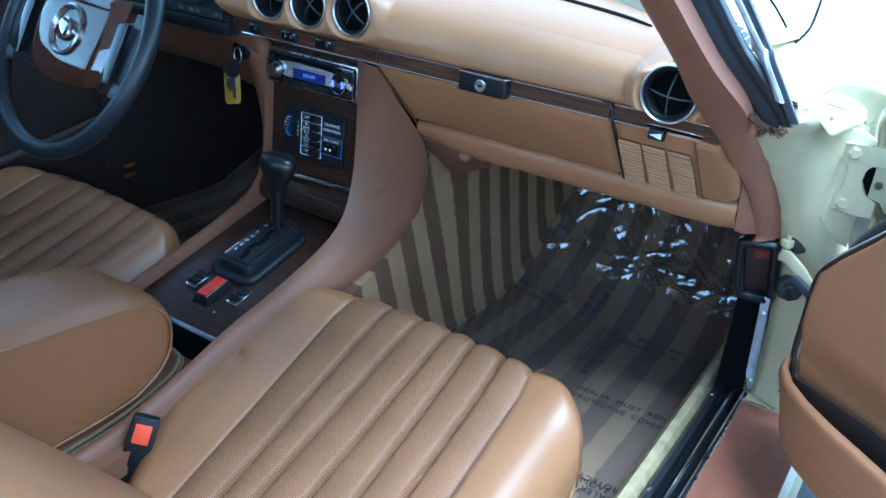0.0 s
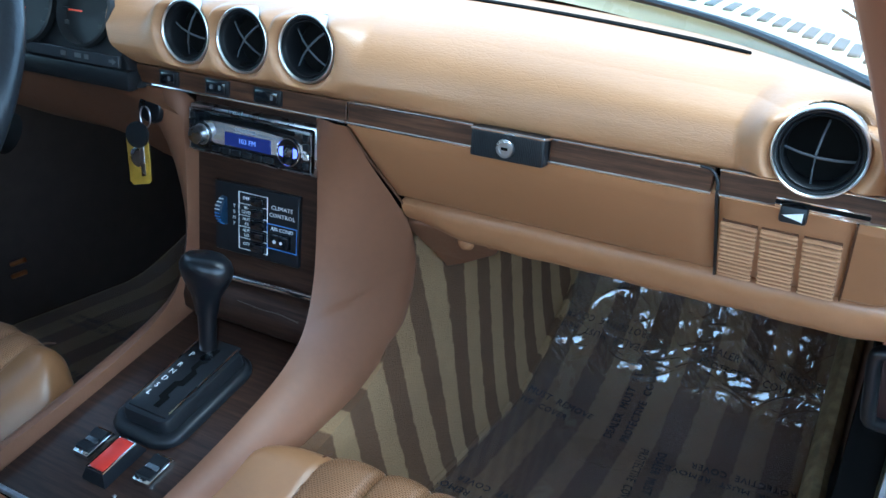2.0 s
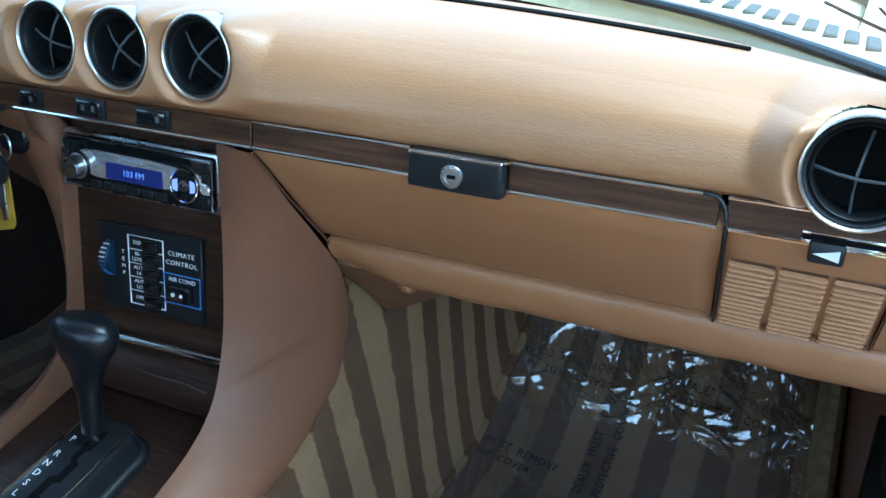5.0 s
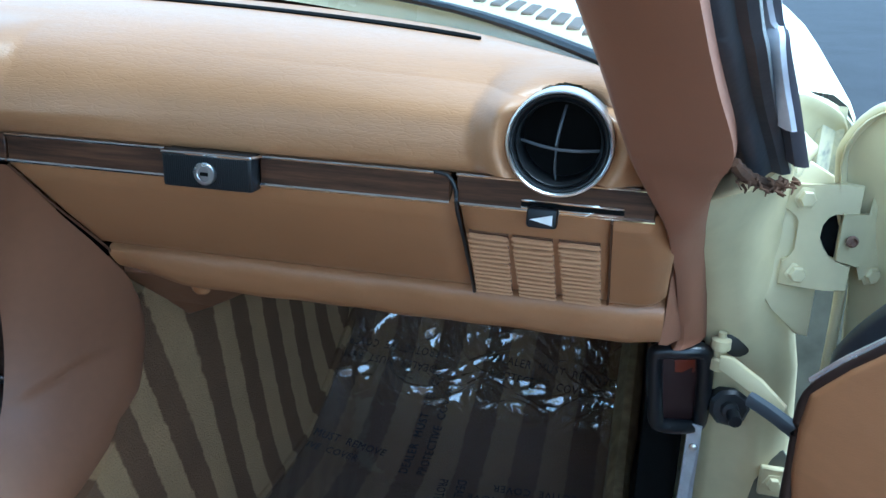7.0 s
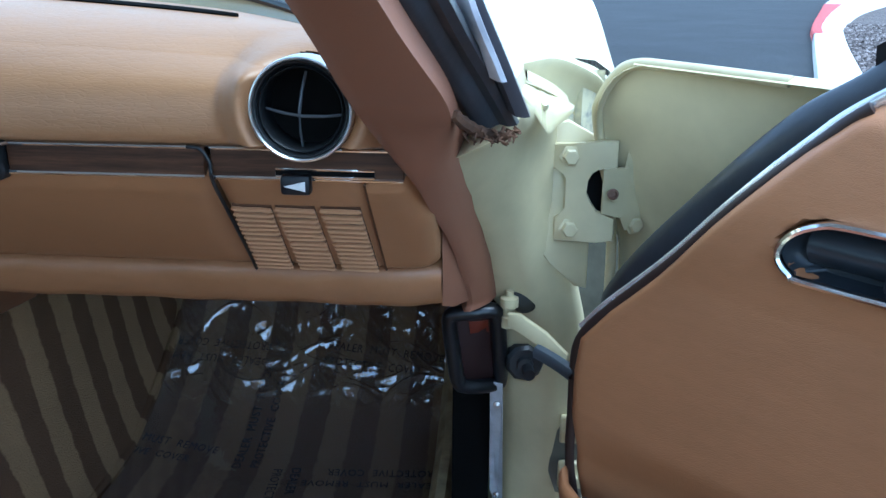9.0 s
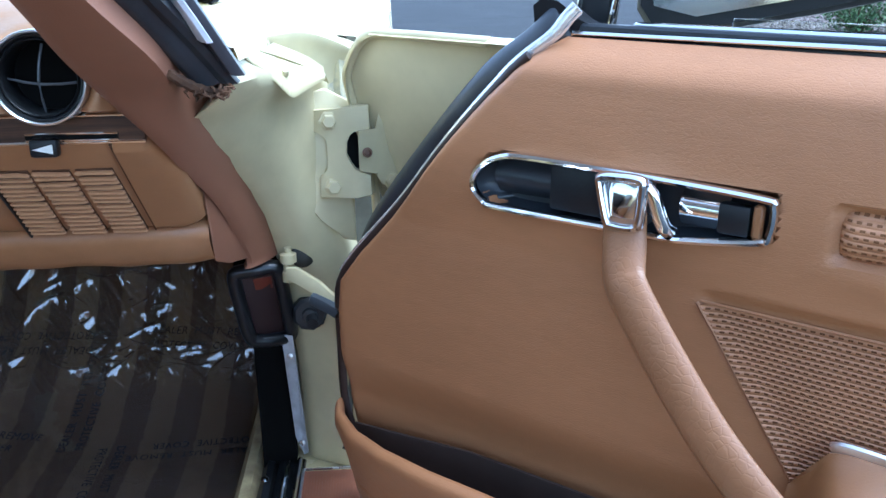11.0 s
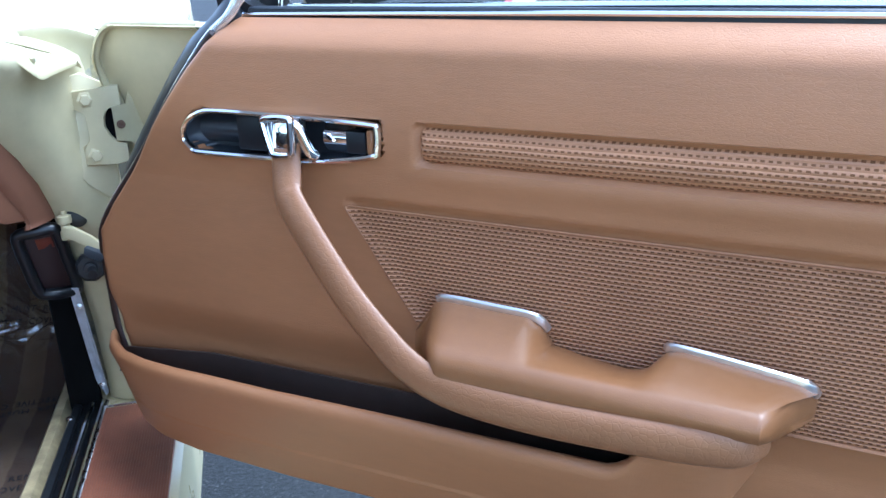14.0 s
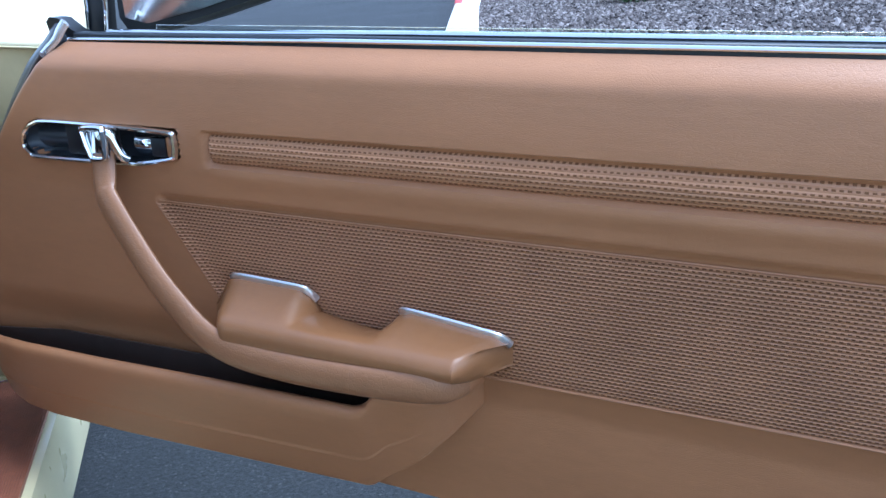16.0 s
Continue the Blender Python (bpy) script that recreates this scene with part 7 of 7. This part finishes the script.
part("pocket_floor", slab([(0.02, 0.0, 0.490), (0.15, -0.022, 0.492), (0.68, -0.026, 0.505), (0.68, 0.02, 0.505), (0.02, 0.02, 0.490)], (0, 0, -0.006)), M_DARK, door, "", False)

# mirror and its stalk at the front corner of the window
part("mirror_foot", loft([[(0.176, yy, 0.970), (0.175, yy - 0.002, 0.984), (0.184, yy - 0.004, 0.990), (0.200, yy - 0.005, 0.989), (0.222, yy - 0.004, 0.974), (0.240, yy, 0.966), (0.238, yy, 0.959), (0.215, yy, 0.962)] for yy in (0.056, 0.060, 0.078)], close_u=True, caps=True), M_BLACK, door, "black mirror foot")
part("quarter_post", slab([(0.196, 0.11, 0.940), (0.224, 0.11, 0.940), (0.228, 0.11, 1.07), (0.194, 0.11, 1.07)], (0.0, 0.024, 0), 0.004), M_RUBBER, door, "black window front post")
for u0, u1 in ((0.194, 0.192), (0.226, 0.230)):
    part("post_edge", tube([(u0, 0.108, 0.945), ((u0 + u1) / 2, 0.108, 1.0), (u1, 0.108, 1.07)], 0.0028, 8), M_CHROME, door)
mh = []
for sy, k in ((0.0, 0.94), (0.010, 0.99), (0.035, 1.0), (0.065, 0.88), (0.085, 0.5)):
    cxm, czm = 0.395, 1.055
    mh.append([(cxm + k * dx, 0.108 + sy, czm + k * dz) for dx, dz in ((-0.155, -0.075), (-0.143, -0.090), (-0.115, -0.094), (-0.06, -0.084), (0.0, -0.071), (0.085, -0.049), (0.12, -0.030), (0.13, 0.02), (0.115, 0.06), (0.0, 0.07), (-0.12, 0.05), (-0.155, 0.0))])
part("mirror_housing", loft(mh, close_u=True, caps=True), M_BLACK, door, "black door mirror housing")
part("mirror_glass", slab([(0.262, 0.105, 0.985), (0.30, 0.105, 0.978), (0.395, 0.105, 0.998), (0.49, 0.105, 1.022), (0.505, 0.105, 1.10), (0.26, 0.105, 1.09)], (0, 0.002, 0)), M_MIRROR, door, "", False)

# fittings sit slightly further forward on the lining
for ob in list(door.children) + [c for k in door.children for c in k.children]:
    for v in ob.data.vertices:
        x, z = v.co.x, v.co.z
        v.co.x -= (0.010 * sstep(0.02, 0.15, x) + 0.006 * sstep(0.15, 0.42, x) + 0.005 * sstep(0.6, 0.85, x)) * (1 - sstep(0.93, 0.97, z))

# ---- door hinge on the pillar ----
hin = thing("door_hinge", (0.89, 1.236, 0.81), "cream-painted bolted door hinge", "hinge")


def bolt(x, y, z, r, parent, mat=M_CREAMDIRT, d=(0.15, -1, 0)):
    b = lathe((x, y, z), d, [(r * 1.45, 0.0), (r * 1.45, 0.0015), (r * 1.02, 0.002), (r, 0.0062), (r * 0.85, 0.0075), (0.0, 0.0075)], 6)
    part("bolt", b, mat, parent, "painted hexagon bolt", False)


y0 = 1.230
part("body_leaf", slab([(0.852, y0, 0.861), (0.884, y0, 0.861), (0.899, y0 - 0.006, 0.866), (0.9155, y0 - 0.016, 0.8665), (0.9155, y0 - 0.016, 0.838), (0.897, y0 - 0.004, 0.836), (0.8925, y0, 0.831), (0.8870, y0, 0.8225), (0.8860, y0, 0.808), (0.8925, y0, 0.799), (0.897, y0 - 0.004, 0.790), (0.9155, y0 - 0.016, 0.7875), (0.9155, y0 - 0.016, 0.762), (0.899, y0 - 0.006, 0.757), (0.856, y0, 0.757), (0.856, y0, 0.783), (0.864, y0, 0.787), (0.8675, y0, 0.793), (0.8675, y0, 0.824), (0.864, y0, 0.830), (0.852, y0, 0.835)], (0.001, 0.007, 0), 0.0014, 1), M_CREAMDIRT, hin)
part("door_leaf", slab([(0.902, y0 - 0.012, 0.838), (0.9235, y0 - 0.020, 0.840), (0.928, y0 - 0.004, 0.865), (0.951, y0 + 0.012, 0.862), (0.9525, y0 + 0.012, 0.842), (0.9415, y0 + 0.004, 0.832), (0.938, y0 + 0.002, 0.815), (0.9415, y0 + 0.004, 0.797), (0.9525, y0 + 0.012, 0.785), (0.9525, y0 + 0.012, 0.770), (0.9275, y0 - 0.004, 0.771), (0.922, y0 - 0.018, 0.789), (0.902, y0 - 0.012, 0.790)], (0.004, 0.007, 0), 0.0012, 1), M_CREAMDIRT, hin)
part("hinge_pin", cyl((0.912, y0 + 0.008, 0.760), (0.912, y0 + 0.008, 0.872), 0.0075, 16), M_CREAMDIRT, hin)
part("pin_hole", lathe((0.9125, y0 - 0.0185, 0.8135), (0.2, -1, 0), [(0.0058, 0), (0.0058, 0.002), (0.004, 0.003), (0.003, -0.001), (0.0, -0.001)], 16), plain("rusty_steel", (0.16, 0.10, 0.07), 0.7, 0.4, 0.4, 60), hin, "rusty sleeve")
bolt(0.8695, y0, 0.8475, 0.0082, hin)
bolt(0.8715, y0, 0.7705, 0.0082, hin)
bolt(0.9375, y0 + 0.002, 0.849, 0.0078, hin, d=(0.5, -1, 0))
bolt(0.9385, y0 + 0.002, 0.7765, 0.0078, hin, d=(0.5, -1, 0))
# dark plate that stands for the shade between the hinge leaves
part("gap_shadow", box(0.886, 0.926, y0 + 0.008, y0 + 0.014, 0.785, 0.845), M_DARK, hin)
for ob in hin.children:
    ob.data.transform(Matrix.Translation((-0.0045, 0, 0)))
# backing of the pillar gap, greyed to paint in the shade there
shell_part("pillar_gap", box(0.880, 0.955, 1.315, 1.325, 0.40, 0.88), plain("grey_gap_shade", (0.10, 0.10, 0.085), 0.7, var=0.3))

# ---- door check strap, switch and lower bolts ----
chk = thing("door_check", (0.82, 1.24, 0.68), "cream and grey metal door check strap with a pivot", "door check")
part("pivot", lathe((0.8075, 1.234, 0.655), (0, 0, 1), [(0.0, 0.0), (0.0085, 0.0), (0.0085, 0.012), (0.0065, 0.014), (0.0065, 0.022), (0.010, 0.024), (0.010, 0.034), (0.0045, 0.036), (0.0045, 0.042), (0.0, 0.042)], 18), M_CREAMDIRT, chk)
part("strap", slab([(0.806, 1.216, 0.677), (0.818, 1.212, 0.678), (0.846, 1.19, 0.667), (0.868, 1.17, 0.652), (0.868, 1.17, 0.636), (0.842, 1.19, 0.650), (0.818, 1.21, 0.660), (0.806, 1.216, 0.662)], (0.002, 0.006, 0), 0.001), M_CREAMDIRT, chk)
part("strap_arm", tube(smooth_line([(0.838, 1.194, 0.645), (0.858, 1.176, 0.641), (0.878, 1.155, 0.636), (0.905, 1.125, 0.632)], 4), 0.007, 8, ry=0.009), plain("grey_strap", (0.10, 0.115, 0.135), 0.4, 0.5), chk, "grey metal check arm")
part("grease", lathe((0.824, 1.240, 0.684), (0.1, -1, 0.1), [(0.015, 0.0), (0.012, 0.0015), (0.006, 0.002), (0.0, 0.002)], 15), plain("black_grease", (0.02, 0.018, 0.012), 0.5), chk)
sw2 = thing("door_light_switch", (0.828, 1.25, 0.605), "black rubber door light switch", "switch")
part("rubber_boot", lathe((0.826, 1.259, 0.603), (0.1, -1, 0.05), [(0.022, -0.01), (0.022, 0.008), (0.018, 0.012), (0.010, 0.012), (0.009, 0.018), (0.0, 0.019)], 9), M_RUBBER, sw2)
part("plunger", cyl((0.829, 1.25, 0.602), (0.832, 1.226, 0.600), 0.007, 12), M_BLACK, sw2)

lamp = thing("courtesy_lamp_frame", (0.77, 1.225, 0.625), "black rectangular plastic frame with a dark red lens", "lamp frame")
LQ = [Vector(p) for p in ((0.7336, 1.2266, 0.675), (0.8000, 1.2336, 0.682), (0.747, 1.247, 0.567), (0.8070, 1.280, 0.558))]
LN = (LQ[1] - LQ[0]).cross(LQ[2] - LQ[0]).normalized()
if LN.y > 0:
    LN = -LN


def lamp_at(u, v, d=0.0):
    """On the lamp's face: u across, v downwards, d towards the cabin."""
    return LQ[0].lerp(LQ[1], u).lerp(LQ[2].lerp(LQ[3], u), v) + LN * d


ring = smooth_line([lamp_at(u, v, d) for u, v, d in ((0.10, 0.14, 0), (0.09, 0.5, 0.003), (0.10, 0.87, 0), (0.20, 0.945, 0), (0.5, 0.955, 0.002), (0.80, 0.945, 0), (0.90, 0.87, 0), (0.91, 0.5, 0.003), (0.90, 0.14, 0), (0.80, 0.065, 0), (0.5, 0.055, 0.002), (0.20, 0.065, 0))], 4, closed=True)
part("frame", tube(ring, 0.0088, 10, closed=True, ry=0.010, up=tuple(LN)), M_GLOSSKNOB, lamp)
part("housing", slab([lamp_at(0.1, 0.08, -0.006), lamp_at(0.92, 0.08, -0.006), lamp_at(0.92, 0.93, -0.006), lamp_at(0.1, 0.93, -0.006)], LN * -0.04, 0.003), M_DARK, lamp)
part("lens", slab([lamp_at(0.16, 0.11, -0.001), lamp_at(0.84, 0.11, -0.001), lamp_at(0.84, 0.89, -0.001), lamp_at(0.16, 0.89, -0.001)], LN * -0.005, 0.001), plain("dark_red_lens", (0.016, 0.006, 0.006), 0.45), lamp, "dark red lens")
part("orange_patch", slab([lamp_at(0.42, 0.17, 0.0006), lamp_at(0.74, 0.17, 0.0006), lamp_at(0.74, 0.31, 0.0006), lamp_at(0.42, 0.31, 0.0006)], LN * -0.0012, 0.0003), plain("orange_lens_patch", (0.10, 0.014, 0.004), 0.3), lamp, "orange patch on the upper lens")
kick = thing("kick_plate", (0.803, 1.31, 0.45), "worn bright metal kick plate with screws", "kick plate")
part("plate", slab([(0.788, 1.262, 0.572), (0.803, 1.257, 0.572), (0.807, 1.305, 0.375), (0.799, 1.322, 0.362), (0.790, 1.312, 0.395)], (0, 0.003, 0.0), 0.0008), M_SILVER, kick, "", False)
for x, y, z in ((0.797, 1.2665, 0.540), (0.799, 1.309, 0.388)):
    part("screw", lathe((x, y, z), (0, -1, 0.1), [(0.005, 0), (0.0045, 0.002), (0.0, 0.003)], 14), M_STEEL, kick)
low = thing("lower_hinge", (0.885, 1.30, 0.48), "recessed lower hinge plate with cream bolts", "hinge")
part("recess", slab([(0.862, 1.281, 0.535), (0.895, 1.281, 0.545), (0.905, 1.281, 0.53), (0.905, 1.29, 0.40), (0.872, 1.29, 0.41), (0.862, 1.288, 0.44)], (0, 0.004, 0), 0.001), plain("grey_recess", (0.13, 0.13, 0.10), 0.6), low, "", False)
for z in (0.507, 0.445):
    part("leaf", box(0.873, 0.905, 1.272, 1.281, z - 0.018, z + 0.018, 0.002, 1), M_CREAMDIRT, low)
    bolt(0.888, 1.272, z, 0.008, low)

# ---- protective film on the carpet ----
film = thing("protective_film", (0.45, 1.4, 0.28), "smoky clear protective plastic sheet with black lettering", "plastic sheet")
noise.seed_set(7)


FOLDS = []
_q = random.Random(21)
for n, angs, ln, w, steep in ((120, (-26, -36, -44, 24), (0.05, 0.13), (0.007, 0.012), (1.0, 1.9)), (190, (-20, -34, -45, 12, 35), (0.02, 0.05), (0.005, 0.008), (1.0, 1.9))):
    for _k in range(n):
        an = radians(_q.choice(angs) + _q.gauss(0, 10))
        wide = _q.uniform(*w)
        FOLDS.append((_q.uniform(0.21, 0.70), _q.uniform(1.64, 1.90), math.cos(an), math.sin(an), _q.uniform(*ln), wide, wide * _q.uniform(*steep), _q.uniform(-9, 9)))
# the long creases
for x0, y0, x1, y1 in ((0.404, 1.822, 0.471, 1.756), (0.426, 1.816, 0.525, 1.743), (0.50, 1.79, 0.679, 1.659), (0.53, 1.817, 0.61, 1.77), (0.60, 1.775, 0.688, 1.662), (0.20, 1.81, 0.292, 1.773), (0.273, 1.803, 0.331, 1.771), (0.331, 1.771, 0.387, 1.789), (0.275, 1.665, 0.293, 1.743), (0.219, 1.643, 0.257, 1.645), (0.385, 1.683, 0.471, 1.681), (0.491, 1.697, 0.616, 1.656), (0.30, 1.69, 0.37, 1.68)):
    dx, dy = x1 - x0, y1 - y0
    ln = math.hypot(dx, dy)
    FOLDS.append(((x0 + x1) / 2, (y0 + y1) / 2, dx / ln, dy / ln, ln * 0.6, 0.0090, 0.0150, _q.uniform(-3, 3)))
FLOOR_Y = [-0.6 + 0.0025 * k for k in range(1161)]
FLOOR_H = [floor_z(v) for v in FLOOR_Y]


def film_z(x, y, crease=1.0):
    """The sheet: flat on the floor, sharply creased where it climbs the toe board; takes arrays."""
    x, y = np.asarray(x, float), np.asarray(y, float)
    z = np.interp(y, FLOOR_Y, FLOOR_H) + 0.007 + 0.0006 * np.sin(x * 19 + 3 * y) * np.sin(y * 13)
    h = np.zeros_like(z)
    for fx, fy, ca, sa, ln, w, amp, curve in FOLDS:
        dx, dy = x - fx, y - fy
        al = dx * ca + dy * sa
        ac = -dx * sa + dy * ca + curve * al * al
        h = np.maximum(h, amp * 0.5 * (1 + np.cos(math.pi * np.clip(ac / w, -1, 1))) * np.clip(1 - (al / ln) ** 2, 0, 1))
    k = np.clip((y + 0.05 * (x - 0.45) - 1.625) / 0.05, 0, 1)
    return z + crease * h * k * k * (3 - 2 * k)


rows = []
ys2 = [0.62 + 0.02 * k for k in range(47)] + [1.56 + 0.0016 * k for k in range(225)]
for i in range(340):
    x = 0.2 + i * (0.704 - 0.2) / 339
    rows.append(list(zip([x] * len(ys2), ys2, film_z([x] * len(ys2), ys2).tolist())))
sheet = part("sheet", loft(rows), M_FILM, film, facing=(0, 0, 1))
sheet.visible_shadow = False


def film_text(x, y, a, height=None, parent=film):
    """Two printed lines that start at (x, y) and run in the direction a."""
    for body, ln, off in (("DEALER  MUST  REMOVE", 0.215, 0.0), ("PROTECTIVE  COVER", 0.176, 0.029)):
        ob = writing("letters", body, 0.021, pose(0, 0, 0), M_INK, parent, 0.0001, spacing=1.1, centre=False)
        k = ln / max(v.co.x for v in ob.data.vertices)
        m = pose(x, y, 0, 0, 0, a) @ pose(0.003 * (off > 0), -off, 0) @ Matrix.Diagonal((k, 1, 1, 1))
        ob.data.transform(m)
        bm = bmesh.new()
        bm.from_mesh(ob.data)
        bmesh.ops.triangulate(bm, faces=bm.faces[:])
        bmesh.ops.subdivide_edges(bm, edges=[e for e in bm.edges if e.calc_length() > 0.008], cuts=2)
        zs = film_z([v.co.x for v in bm.verts], [v.co.y for v in bm.verts], 0.12) if height is None else [height] * len(bm.verts)
        for v, z in zip(bm.verts, zs):
            v.co.z += float(z) + 0.0012
        bm.to_mesh(ob.data)
        bm.free()


for tx, ty, ta in ((0.133, 1.577, -9), (0.387, 1.505, 89), (0.483, 1.512, -87), (0.714, 1.487, 183), (0.401, 1.218, 177), (0.483, 1.755, -5), (0.385, 1.718, 177.5), (0.508, 1.245, 1.5), (0.705, 0.975, 182), (0.395, 1.235, -92), (0.465, 0.985, 2)):
    film_text(tx, ty, ta)

# the same sheet lies in the driver footwell
film2 = thing("protective_film", (-0.45, 1.2, 0.28), "smoky clear protective plastic sheet in the driver footwell", "plastic sheet")
rows = []
for i in range(80):
    x = -0.77 + i * 0.0069
    rows.append([(x, y, floor_z(y) + 0.006 + 0.0015 * noise.noise(Vector((x * 7, y * 6, 4.0))) + 0.012 * sstep(1.58, 1.7, y) * (1 - min(1, abs(noise.noise(Vector((x * 22 + y * 9, y * 14, 2.4)))) * 2.4)) ** 2) for y in [0.62 + 0.014 * k for k in range(106)]])
sheet2 = part("sheet", loft(rows), M_FILM, film2, facing=(0, 0, 1))
sheet2.visible_shadow = False
for tx, ty, ta in ((-0.70, 1.30, 4), (-0.30, 1.12, 176), (-0.46, 1.42, 3), (-0.68, 1.02, -4), (-0.30, 1.20, 93), (-0.50, 1.50, -92)):
    film_text(tx, ty, ta, floor_z(ty) + 0.0075, film2)
